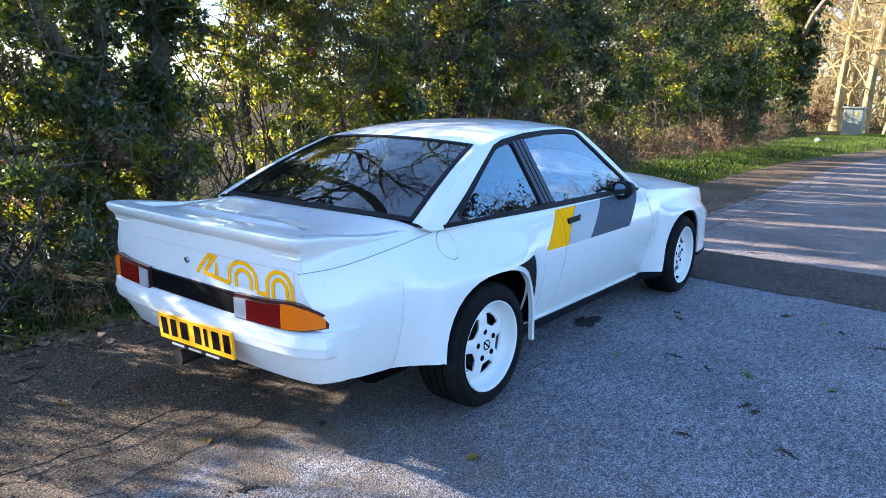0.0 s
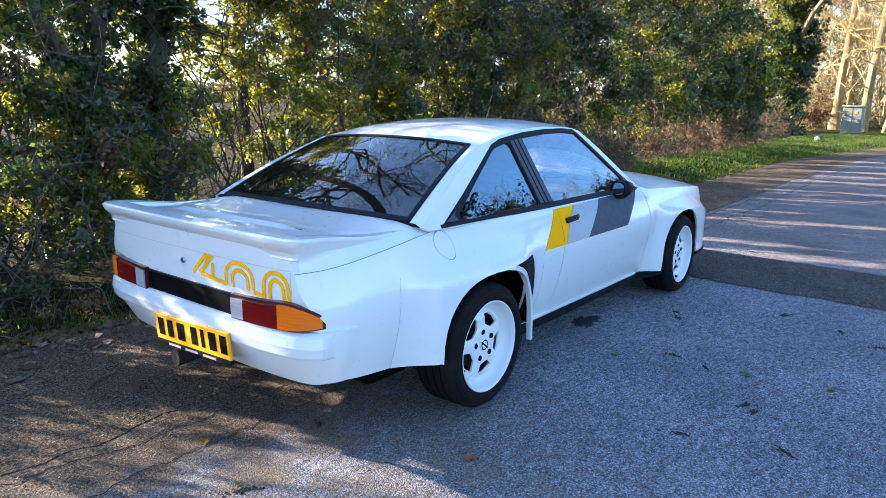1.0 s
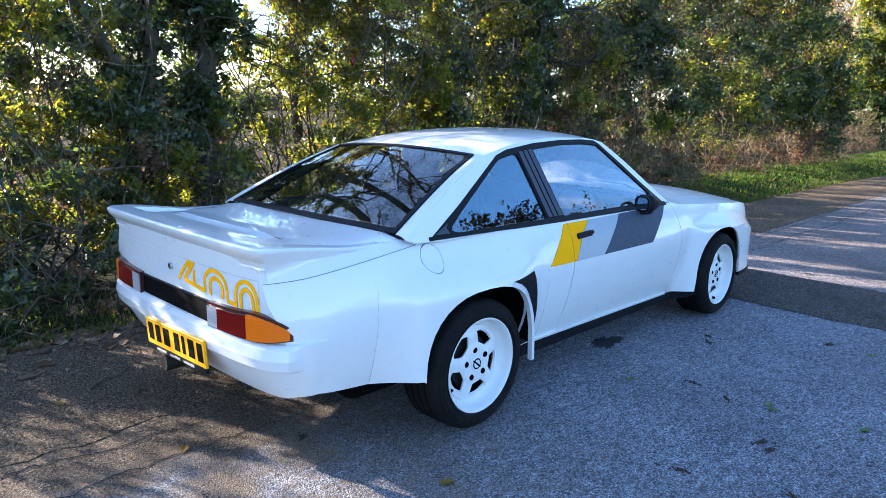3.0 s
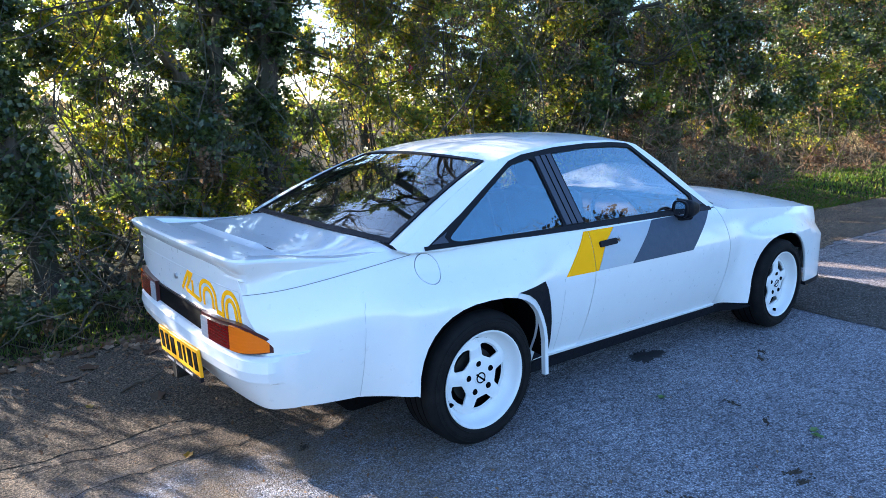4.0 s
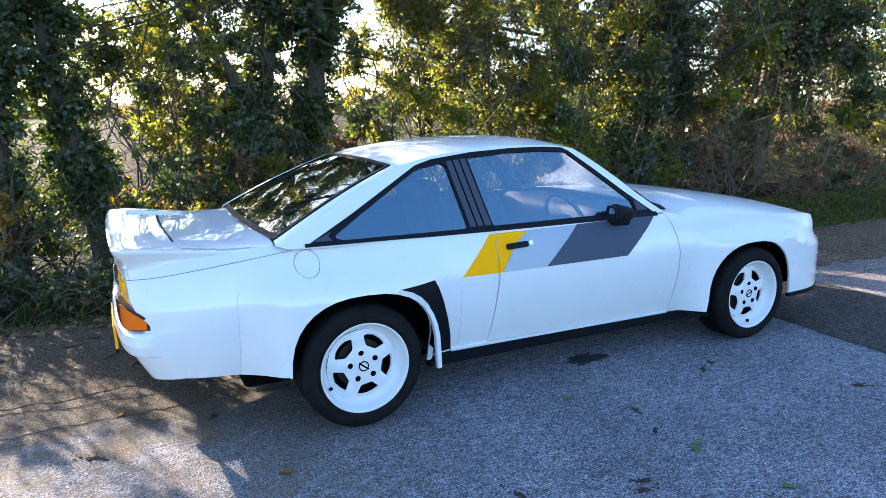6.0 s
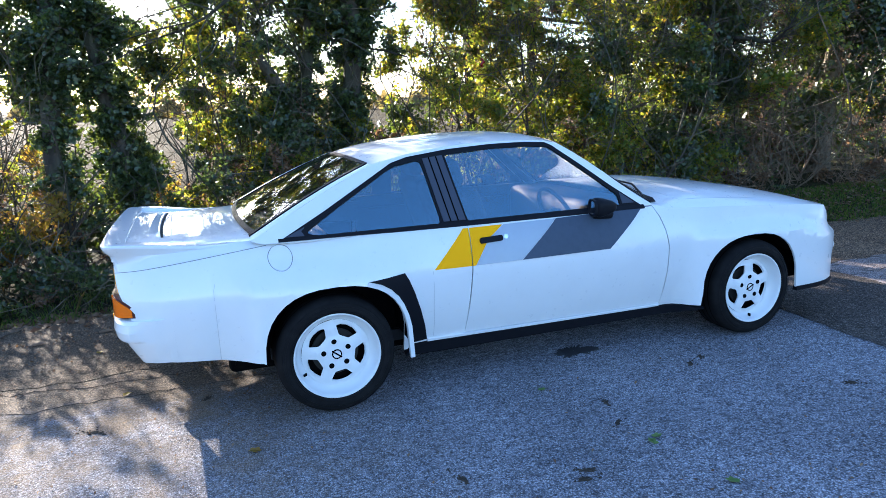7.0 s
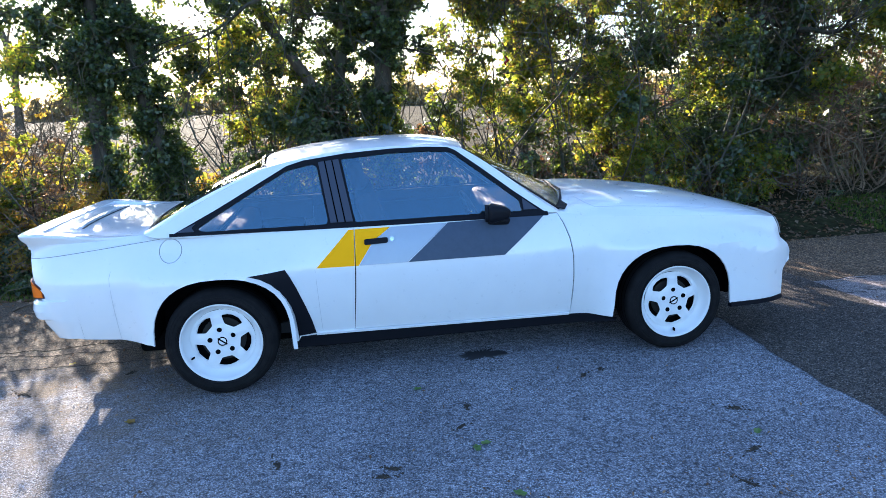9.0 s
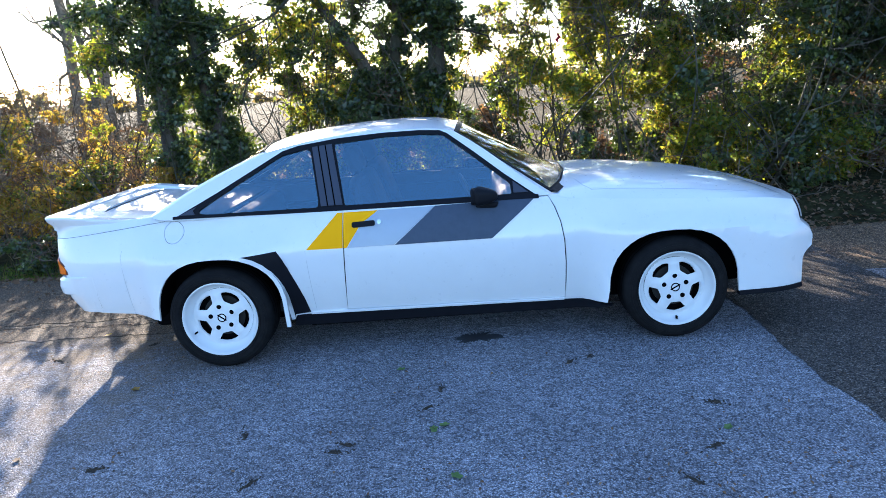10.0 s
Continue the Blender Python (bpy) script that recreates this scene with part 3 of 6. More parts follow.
def rods(name, starts, ends, r0, r1, material, parent=None, bend=0.12, sides=3, steps=4, kind="", label=""):
    """Many thin bent stems in one mesh."""
    n = len(starts)
    starts, ends = np.asarray(starts, float), np.asarray(ends, float)
    d = unit(ends - starts)
    side = unit(np.cross(d, RNG.normal(size=(n, 3))))
    other = np.cross(d, side)
    length = np.linalg.norm(ends - starts, axis=1, keepdims=True)
    k1, k2 = RNG.normal(size=(n, 1)) * bend, RNG.normal(size=(n, 1)) * bend
    r0 = np.broadcast_to(np.asarray(r0, float).reshape(-1, 1), (n, 1))
    r1 = np.broadcast_to(np.asarray(r1, float).reshape(-1, 1), (n, 1))
    ring = []
    for s in range(steps + 1):
        t = s / steps
        c = starts + (ends - starts) * t + side * length * k1 * math.sin(math.pi * t) + other * length * k2 * math.sin(2 * math.pi * t) * 0.6
        r = r0 + (r1 - r0) * t
        ring.append(np.stack([c + (side * math.cos(2 * math.pi * q / sides) + other * math.sin(2 * math.pi * q / sides)) * r for q in range(sides)], axis=1))
    faces = []
    for s in range(steps):
        for q in range(sides):
            p = (q + 1) % sides
            faces.append(np.stack([ring[s][:, q], ring[s][:, p], ring[s + 1][:, p], ring[s + 1][:, q]], axis=1))
    allf = np.concatenate(faces)
    return mesh_from(name, allf.reshape(-1, 3), 4, len(allf), material, parent, kind, label)


def twigs(name, sampler, n, length, material, parent, thick=0.006, up=0.5, lean=(0, 0, 0), **more):
    s = sampler(n)
    d = unit(RNG.normal(size=(n, 3)) + np.array((0, 0, up)) + np.array(lean))
    ln = length * RNG.uniform(0.4, 1.4, (n, 1))
    th = thick * RNG.uniform(0.5, 1.6, n)
    free = unblocked(s) & unblocked(s + d * ln * 0.5)
    s, d, ln, th = s[free], d[free], ln[free], th[free]
    return rods(name, s, s + d * ln, th, th * 0.4, material, parent, **more)


def trunk_mesh(path, r0, r1, sides=12, lumps=0.12):
    """A tapered, uneven stem along a bent line."""
    f = [curve(*[(i, p[k]) for i, p in enumerate(path)]) for k in range(3)]
    n = max(10, 6 * len(path))
    rows = []
    for j in range(n + 1):
        t = (len(path) - 1) * j / n
        c = Vector([g(t) for g in f])
        r = r0 + (r1 - r0) * j / n + r0 * 0.5 * max(0, 1 - j / 3) * 0.6
        rows.append([c + Vector((math.cos(2 * math.pi * q / sides), math.sin(2 * math.pi * q / sides), 0)) * r * (1 + lumps * noise.noise((q * 0.9, j * 0.35, r0 * 40))) for q in range(sides)])
    return loft(rows, closed_v=True, caps=True)


def limbs(tree, start_path, n, length, r, material, zmin, up=0.6, name="limb"):
    """Boughs off a trunk, with finer twigs on them."""
    pts = np.asarray(start_path, float)
    for k in range(n):
        t = RNG.uniform(0, 1)
        i = t * (len(pts) - 1)
        base = np.array([np.interp(i, range(len(pts)), pts[:, q]) for q in range(3)])
        if base[2] < zmin:
            continue
        d = unit((RNG.normal(size=(1, 3)) + np.array((0, -0.25, up))))[0]
        ln = length * RNG.uniform(0.6, 1.3)
        path = [base, base + d * ln * 0.4 + RNG.normal(size=3) * 0.1 * ln, base + d * ln * 0.75 + RNG.normal(size=3) * 0.12 * ln, base + d * ln]
        line = [curve(*[(i, p[q]) for i, p in enumerate(path)]) for q in range(3)]
        steps = np.linspace(0, 3, 10)
        bent = [tuple(g(u) + 0.012 * ln * math.sin(u * 5 + k + 2 * q) for q, g in enumerate(line)) for u in steps]
        part(name, tube(bent, r, 6, [r * (1 - 0.29 * u) for u in steps]), material, tree)
        m_ = 14
        tt = RNG.uniform(0.25, 1, (m_, 1))
        st = np.array([[g(3 * u) for g in line] for u in tt[:, 0]])
        dd = unit(RNG.normal(size=(m_, 3)) + d + np.array((0, 0, 0.2)))
        ends = st + dd * ln * 0.45 * RNG.uniform(0.4, 1.2, (m_, 1))
        rods("twig", st, ends, r * 0.22, r * 0.05, material, tree, kind="stuff")
        fine = np.repeat(np.arange(m_), 3)
        s2 = st[fine] + (ends - st)[fine] * RNG.uniform(0.3, 0.9, (len(fine), 1))
        d2 = unit(RNG.normal(size=(len(fine), 3)) + dd[fine])
        rods("twig", s2, s2 + d2 * ln * 0.2 * RNG.uniform(0.4, 1.2, (len(fine), 1)), r * 0.10, r * 0.03, material, tree, kind="stuff", steps=2)


def ivy_tree(path, r0, r1, label, bark=BARK, ivy=60, ivy_r=0.10, ivy_top=0.16, fat=0.13, crown=0, crown_box=None, crown_r=0.24, boughs=6, bough_len=1.6, size=0.05, name="ivy_tree", group="ivy-clad trees", low=0.0, cover=1.2, lit=0.12, bare=3.0, high=4.6):
    """A trunk with limbs, wrapped in shingled ivy."""
    global RNG
    RNG = np.random.default_rng(int(abs(path[0][0]) * 1000 + path[0][1] * 100) + 11)
    tree = thing(name, label, "tree", group)
    part("trunk", trunk_mesh(path, r0, r1), bark, tree)
    limbs(tree, path, boughs, bough_len, r0 * 0.32, bark, 2.0)
    if ivy:
        upper = [p for p in path if low <= p[2] <= high]
        boughs_of_leaves("ivy", along(upper, ivy_r, ivy_top)(ivy), fat, IVY, size, tree, cover, 0.85, "dark glossy ivy leaves")
    if crown:
        at = in_box(*crown_box)(crown)
        # the lit share takes a brighter leaf colour in place of sunlight
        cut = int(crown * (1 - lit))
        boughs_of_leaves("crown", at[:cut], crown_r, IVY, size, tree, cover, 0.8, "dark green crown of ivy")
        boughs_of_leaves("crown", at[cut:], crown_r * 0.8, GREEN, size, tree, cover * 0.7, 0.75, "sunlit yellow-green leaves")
        twigs("twig", in_box(*crown_box), int(crown * bare), 0.7, TWIG, tree, 0.006, 0.2, kind="stuff")
    return tree


def shrub(x0, x1, y0, y1, z1, label, leaf=GREEN, per_m3=5.0, r=0.24, size=0.042, stems=40, twig_n=160, wood=TWIG, z0=0.15, name="hedge_shrub", group="hedge shrubs", mixed=None, category="shrub", cover=1.3, brown=0.12, twig_len=0.6, thick=0.006):
    """A bush of bent stems, twigs and boughs of leaves."""
    global RNG
    RNG = np.random.default_rng(int(abs(x0) * 1000 + abs(y0) * 100 + z1 * 10) + 7)
    ob = thing(name, label, category, group)
    stems = max(4, stems // 4)
    base = np.column_stack([RNG.uniform(x0, x1, stems), RNG.uniform(y0 + 0.2, y1, stems), np.full(stems, -0.15)])
    tip = base + np.column_stack([RNG.normal(0, 0.6, stems), RNG.normal(0.1, 0.35, stems), RNG.uniform(0.35, 0.9, stems) * z1])
    rods("stem", base, tip, RNG.uniform(0.008, 0.020, stems), 0.004, BARK if wood is TWIG else wood, ob, 0.16, 5, 9, kind="stuff")
    twigs("twig", in_box(x0, x1, y0 - 0.15, y1, z0, z1), int(twig_n * 0.75), twig_len, wood, ob, thick * 0.7, 0.35, kind="stuff", bend=0.2, steps=4)
    k = max(3, int((x1 - x0) * (y1 - y0) * (z1 - z0) * per_m3))
    room = in_box(x0, x1, y0, y1, z0, z1)
    share = mixed[1] if mixed else 0.0
    boughs_of_leaves("foliage", room(int(k * (1 - share))), r, leaf, size, ob, cover)
    if mixed:
        boughs_of_leaves("foliage", room(int(k * share)), r, mixed[0], size, ob, cover)
    if brown:
        pts = clumps(max(2, int(k * brown * 3)), 30, r * 0.5, room)
        leaves("foliage", pts, BROWN_LEAF, size * 0.9, ob, kind="stuff")
    return ob


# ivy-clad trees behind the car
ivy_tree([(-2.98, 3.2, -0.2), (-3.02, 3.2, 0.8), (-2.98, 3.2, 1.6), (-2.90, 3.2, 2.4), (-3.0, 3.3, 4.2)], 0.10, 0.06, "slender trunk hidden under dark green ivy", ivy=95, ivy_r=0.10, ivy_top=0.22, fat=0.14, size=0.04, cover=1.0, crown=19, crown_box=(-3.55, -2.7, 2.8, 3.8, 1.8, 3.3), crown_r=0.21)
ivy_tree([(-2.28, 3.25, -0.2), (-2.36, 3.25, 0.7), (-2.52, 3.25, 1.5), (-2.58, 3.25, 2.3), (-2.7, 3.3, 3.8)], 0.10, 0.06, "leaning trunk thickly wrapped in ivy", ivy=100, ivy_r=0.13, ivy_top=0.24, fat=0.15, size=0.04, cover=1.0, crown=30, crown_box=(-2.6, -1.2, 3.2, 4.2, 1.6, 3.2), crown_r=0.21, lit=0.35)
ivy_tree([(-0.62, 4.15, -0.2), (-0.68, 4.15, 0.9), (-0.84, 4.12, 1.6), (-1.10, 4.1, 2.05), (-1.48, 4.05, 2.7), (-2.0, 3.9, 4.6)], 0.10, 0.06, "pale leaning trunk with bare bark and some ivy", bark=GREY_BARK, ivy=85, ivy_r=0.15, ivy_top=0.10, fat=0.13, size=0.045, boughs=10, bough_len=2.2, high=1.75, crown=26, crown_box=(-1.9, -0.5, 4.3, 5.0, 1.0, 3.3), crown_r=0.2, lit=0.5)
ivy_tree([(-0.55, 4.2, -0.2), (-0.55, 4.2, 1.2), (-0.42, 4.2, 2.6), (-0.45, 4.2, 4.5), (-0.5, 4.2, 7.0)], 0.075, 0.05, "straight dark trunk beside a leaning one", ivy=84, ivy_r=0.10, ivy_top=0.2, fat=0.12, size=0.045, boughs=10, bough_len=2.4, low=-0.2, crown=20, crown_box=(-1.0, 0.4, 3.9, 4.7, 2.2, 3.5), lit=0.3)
ivy_tree([(-0.02, 4.10, -0.2), (-0.02, 4.10, 1.0), (0.02, 4.05, 2.2), (0.05, 4.0, 4.0), (0.1, 4.0, 6.5)], 0.13, 0.07, "thick trunk densely covered by dark ivy", ivy=95, ivy_r=0.12, ivy_top=0.24, fat=0.15, boughs=9, bough_len=2.4)
for fx, r in ((-8.65, 0.13), (-7.95, 0.15)):
    ivy_tree([(fx, 12.0, -0.2), (fx + 0.02, 12.0, 1.5), (fx + 0.08, 12.0, 3.2), (fx - 0.05, 12.0, 5.0), (fx + 0.1, 12.0, 9.0)], r, r * 0.75, "pale trunk in the field with yellow-green ivy above", bark=PALE_BARK, ivy=14, ivy_r=0.2, ivy_top=0.5, fat=0.26, low=3.0, boughs=9, bough_len=2.2, size=0.08, high=9.5)
ivy_tree([(4.9, 4.1, -0.2), (4.85, 4.05, 1.2), (4.8, 4.0, 2.6), (4.9, 3.9, 4.5)], 0.16, 0.09, "hedge tree with dark ivy to the top", ivy=60, ivy_r=0.35, ivy_top=0.6, fat=0.28, low=0.9, size=0.055)
ivy_tree([(7.6, 4.3, -0.2), (7.6, 4.2, 1.5), (7.5, 4.0, 3.0), (7.4, 4.0, 5.0)], 0.16, 0.10, "grey trunk standing in the hedge", bark=PALE_BARK, ivy=40, ivy_r=0.35, ivy_top=0.7, fat=0.3, low=1.4, size=0.06)

# the hedge, shrub by shrub
shrub(-3.5, -2.95, 2.9, 3.6, 1.95, "dark bough of ivy beside a trunk", leaf=IVY, per_m3=9, r=0.18, size=0.045, z0=1.35, twig_n=60, brown=0, cover=0.8)
shrub(-4.0, -2.9, 3.1, 3.9, 2.45, "thick ivy boughs hanging between the trees", leaf=IVY, per_m3=26, r=0.17, size=0.045, z0=1.80, stems=8, twig_n=60, mixed=(GREEN, 0.12), brown=0)
shrub(-2.0, -0.95, 3.3, 4.3, 2.9, "loose green growth between ivy trees", per_m3=6.0, r=0.2, size=0.05, z0=0.3, twig_n=110, mixed=(IVY, 0.35))
shrub(-2.35, -1.65, 3.3, 4.0, 2.9, "ivy boughs between two trunks", leaf=GREEN, per_m3=6, r=0.16, size=0.042, z0=1.4, twig_n=60, mixed=(IVY, 0.3), brown=0)
shrub(-4.1, -3.3, 3.2, 3.9, 3.2, "ivy boughs reaching out from the trees", leaf=IVY, per_m3=3, r=0.16, size=0.042, z0=2.2, stems=16, twig_n=60, mixed=(GREEN, 0.25), brown=0)
shrub(-2.45, -1.60, 2.9, 3.5, 0.85, "dense small-leaved shrub at the hedge foot", per_m3=9, r=0.2, size=0.045, twig_n=60, mixed=(IVY, 0.6))
shrub(-1.60, 0.35, 3.0, 3.8, 1.0, "twiggy shrub with yellow-green leaves", per_m3=9, r=0.19, size=0.048, twig_n=150, mixed=(IVY, 0.4), brown=0.2)
shrub(0.70, 1.85, 3.55, 4.5, 3.5, "sunlit yellow-green hedge shrub", per_m3=8.0, r=0.24, size=0.05, twig_n=260, mixed=(YELLOW_LEAF, 0.05))
shrub(1.50, 2.80, 3.0, 4.1, 3.5, "tangled hedge shrub with grey twigs and green leaves", per_m3=6.8, r=0.22, size=0.048, twig_n=420, mixed=(IVY, 0.2), brown=0.3)
shrub(2.60, 3.90, 2.9, 4.0, 3.6, "tall hedge shrub with mixed green leaves", per_m3=7.0, r=0.25, size=0.05, twig_n=300, mixed=(IVY, 0.35))
shrub(3.80, 5.20, 2.9, 4.0, 3.4, "dark hedge shrub overgrown with ivy", leaf=IVY, per_m3=7.0, r=0.27, size=0.055, twig_n=160, mixed=(GREEN, 0.45))
shrub(5.10, 6.60, 3.0, 4.1, 4.2, "hedge shrub with thin russet twigs", per_m3=4.8, r=0.27, size=0.055, twig_n=260, wood=RUSSET, mixed=(IVY, 0.6), brown=0.5, z0=1.55)
shrub(6.50, 8.20, 2.9, 4.1, 4.4, "dark green hedge shrub", leaf=IVY, per_m3=4.6, r=0.30, size=0.064, twig_n=140, wood=RUSSET, mixed=(GREEN, 0.2), brown=0.4, z0=0.7)
shrub(8.10, 10.5, 3.0, 4.2, 4.8, "brown and green hedge shrub", per_m3=3.4, r=0.34, size=0.068, twig_n=200, wood=RUSSET, mixed=(IVY, 0.82), brown=0.6, z0=0.9)
shrub(10.4, 13.2, 3.2, 4.4, 5.4, "tall hedge shrub with sunlit yellow-green top", per_m3=2.8, r=0.40, size=0.078, twig_n=160, wood=RUSSET, mixed=(IVY, 0.72), z0=0.9, brown=0.3)
shrub(13.0, 17.0, 3.2, 4.6, 5.8, "tall dark hedge shrub", leaf=IVY, per_m3=2.4, r=0.5, size=0.09, twig_n=260, wood=RUSSET, mixed=(GREEN, 0.12), z0=0.9, brown=0.3)
shrub(16.4, 20.6, 3.1, 4.6, 7.4, "tall dark ivy-grown end of the hedge", leaf=IVY, per_m3=1.7, r=0.5, size=0.10, twig_n=420, wood=RUSSET, mixed=(GREEN, 0.12), z0=1.3, brown=0.4, twig_len=1.1)
shrub(17.0, 21.2, 2.8, 3.9, 1.4, "russet dead bramble at the end of the hedge", leaf=BROWN_LEAF, per_m3=1.6, r=0.34, size=0.08, stems=120, twig_n=900, wood=RUSSET, z0=0.0, name="bramble", group="bramble scrub", mixed=(IVY, 0.3), cover=0.7)
shrub(25.0, 32.0, 4.4, 6.0, 1.1, "russet scrub at the foot of a roadside tree", leaf=BROWN_LEAF, per_m3=1.0, r=0.35, size=0.10, stems=90, twig_n=700, wood=RUSSET, z0=0.0, name="bramble", group="bramble scrub", mixed=(IVY, 0.2), cover=0.7)

shrub(0.95, 2.7, 3.7, 4.5, 2.9, "dense sunlit hedge shrub with small leaves", per_m3=13, r=0.2, size=0.048, z0=1.45, stems=16, twig_n=70, mixed=(IVY, 0.25), brown=0.1)
shrub(-1.9, 0.15, 3.75, 4.7, 1.55, "leafy undergrowth round the trunks", per_m3=13, r=0.2, size=0.046, z0=0.2, stems=30, twig_n=120, mixed=(IVY, 0.4), brown=0.15)
shrub(-1.9, -0.2, 4.4, 5.2, 2.7, "green growth behind the leaning trunk", per_m3=6, r=0.22, size=0.05, z0=1.4, stems=16, twig_n=60, mixed=(IVY, 0.35), brown=0)

shrub(1.7, 4.4, 4.1, 4.9, 1.45, "dark tangled undergrowth inside the hedge", leaf=IVY, per_m3=12, r=0.22, size=0.055, z0=0.0, stems=16, twig_n=120, mixed=(BROWN_LEAF, 0.2), brown=0)
shrub(4.3, 8.0, 4.2, 5.0, 1.6, "dark tangled undergrowth inside the hedge", leaf=IVY, per_m3=9, r=0.24, size=0.06, z0=0.0, stems=16, twig_n=160, mixed=(BROWN_LEAF, 0.3), brown=0)

TANGLE = bark_material("tangle_twig", (0.022, 0.016, 0.011), (0.118, 0.088, 0.062))


def tangle(x0, x1, y0, y1, z0, z1, n, label, length=0.8):
    """A thicket of fine bare twigs: bent stems, each with shorter side shoots."""
    global RNG
    RNG = np.random.default_rng(int(abs(x0) * 977 + z1 * 31) + 3)
    ob = thing("bare_thicket", label, "shrub", "bare thickets in the hedge")
    at = in_box(x0, x1, y0, y1, z0, z1)
    twigs("branch", at, n, length * 1.5, TANGLE, ob, 0.0065, 0.7, kind="stuff", bend=0.16, steps=6)
    twigs("twig", at, n * 4, length * 0.5, TANGLE, ob, 0.0028, 0.4, kind="stuff", bend=0.2, steps=3)
    return ob


tangle(0.7, 2.9, 3.45, 4.6, 1.2, 3.0, 130, "fine bare brown twigs tangled through the hedge")
tangle(2.8, 6.6, 3.0, 4.4, 0.4, 2.9, 200, "fine bare brown twigs tangled through the hedge")
tangle(-2.1, 0.6, 3.6, 4.8, 0.3, 3.0, 150, "fine bare twigs tangled round ivy trunks")
tangle(-5.2, -2.9, 2.9, 4.3, 0.4, 1.0, 40, "fine bare stems standing over the brambles", 0.6)
tangle(6.5, 13.0, 2.9, 4.0, 0.5, 4.0, 200, "fine bare brown twigs tangled through the hedge", 1.1)
shrub(1.0, 4.2, 3.9, 4.6, 2.9, "dense inner growth of the hedge", leaf=IVY, per_m3=4, r=0.2, size=0.046, z0=1.3, stems=16, twig_n=50, mixed=(GREEN, 0.5), brown=0.15)
shrub(-3.7, -3.0, 3.2, 3.9, 1.35, "sparse leafy stems over the brambles", leaf=GREEN, per_m3=5, r=0.13, size=0.036, z0=0.75, stems=30, twig_n=80, mixed=(YELLOW_LEAF, 0.3), brown=0.1, cover=0.7, wood=RUSSET)

# a second row of growth behind
shrub(1.4, 2.8, 5.7, 6.4, 2.9, "leafy bush standing behind the hedge", per_m3=9, r=0.22, size=0.055, z0=1.1, stems=14, twig_n=60, mixed=(IVY, 0.4), brown=0.1)
shrub(-0.7, 0.4, 5.0, 5.6, 2.9, "leafy bush standing behind the trunks", per_m3=9, r=0.2, size=0.05, z0=1.4, stems=10, twig_n=40, mixed=(IVY, 0.5), brown=0)
shrub(-3.48, -3.05, 3.3, 3.9, 2.15, "thin leafy boughs beside an ivy trunk", per_m3=16, r=0.14, size=0.04, z0=1.4, stems=8, twig_n=30, mixed=(IVY, 0.5), brown=0, cover=0.8)
shrub(-2.3, 1.0, 4.9, 5.8, 1.25, "brown and green scrub behind the ivy trees", leaf=IVY, per_m3=10, r=0.22, size=0.06, z0=0.0, stems=30, twig_n=200, wood=RUSSET, mixed=(BROWN_LEAF, 0.35), brown=0)
shrub(0.15, 0.80, 4.0, 4.6, 2.9, "thin green boughs beside an ivy trunk", per_m3=30, r=0.16, size=0.045, z0=1.75, stems=8, twig_n=30, mixed=(IVY, 0.3), brown=0)
shrub(-2.0, 0.2, 4.8, 5.4, 2.7, "thin sunlit boughs behind the trunks", per_m3=5, r=0.2, size=0.05, z0=1.3, stems=8, twig_n=50, mixed=(IVY, 0.3), brown=0)
shrub(0.9, 3.2, 4.7, 5.3, 2.8, "thin sunlit boughs behind the hedge", per_m3=2.6, r=0.2, size=0.05, z0=1.3, stems=8, twig_n=50, mixed=(IVY, 0.3), brown=0)
shrub(3.5, 13.0, 6.4, 7.4, 1.3, "dark brown scrub beyond the hedge", leaf=IVY, per_m3=5, r=0.3, size=0.075, z0=0.0, stems=40, twig_n=300, wood=RUSSET, mixed=(BROWN_LEAF, 0.5), brown=0)
shrub(3.0, 6.0, 4.6, 6.2, 3.9, "shaded back row of the hedge", leaf=IVY, per_m3=1.7, r=0.36, size=0.08, twig_n=200, mixed=(GREEN, 0.3))
shrub(6.0, 11.0, 4.6, 6.2, 2.9, "shaded back row of the hedge", leaf=IVY, per_m3=1.0, r=0.45, size=0.10, twig_n=200, mixed=(GREEN, 0.3))
shrub(11.0, 17.5, 4.8, 6.4, 4.2, "shaded back row of the hedge", leaf=IVY, per_m3=0.8, r=0.5, size=0.12, twig_n=200, mixed=(GREEN, 0.3))

for bx, by, tall, lean_ in ((2.2, 5.7, 8.5, -0.9), (3.3, 6.0, 9.5, 0.5), (5.4, 6.4, 9.0, -0.4)):
    RNG = np.random.default_rng(int(abs(bx) * 100) + 5)
    tree = thing("bare_tree", "bare winter tree rising behind the hedge", "tree", "bare trees behind the hedge")
    path = [(bx, by, -0.2), (bx + 0.1 * lean_, by, tall * 0.3), (bx + 0.6 * lean_, by - 0.4, tall * 0.65), (bx + lean_, by - 0.6, tall)]
    part("trunk", trunk_mesh(path, 0.085, 0.03), BARK, tree)
    limbs(tree, path, 26, tall * 0.30, 0.035, BARK, 2.6)

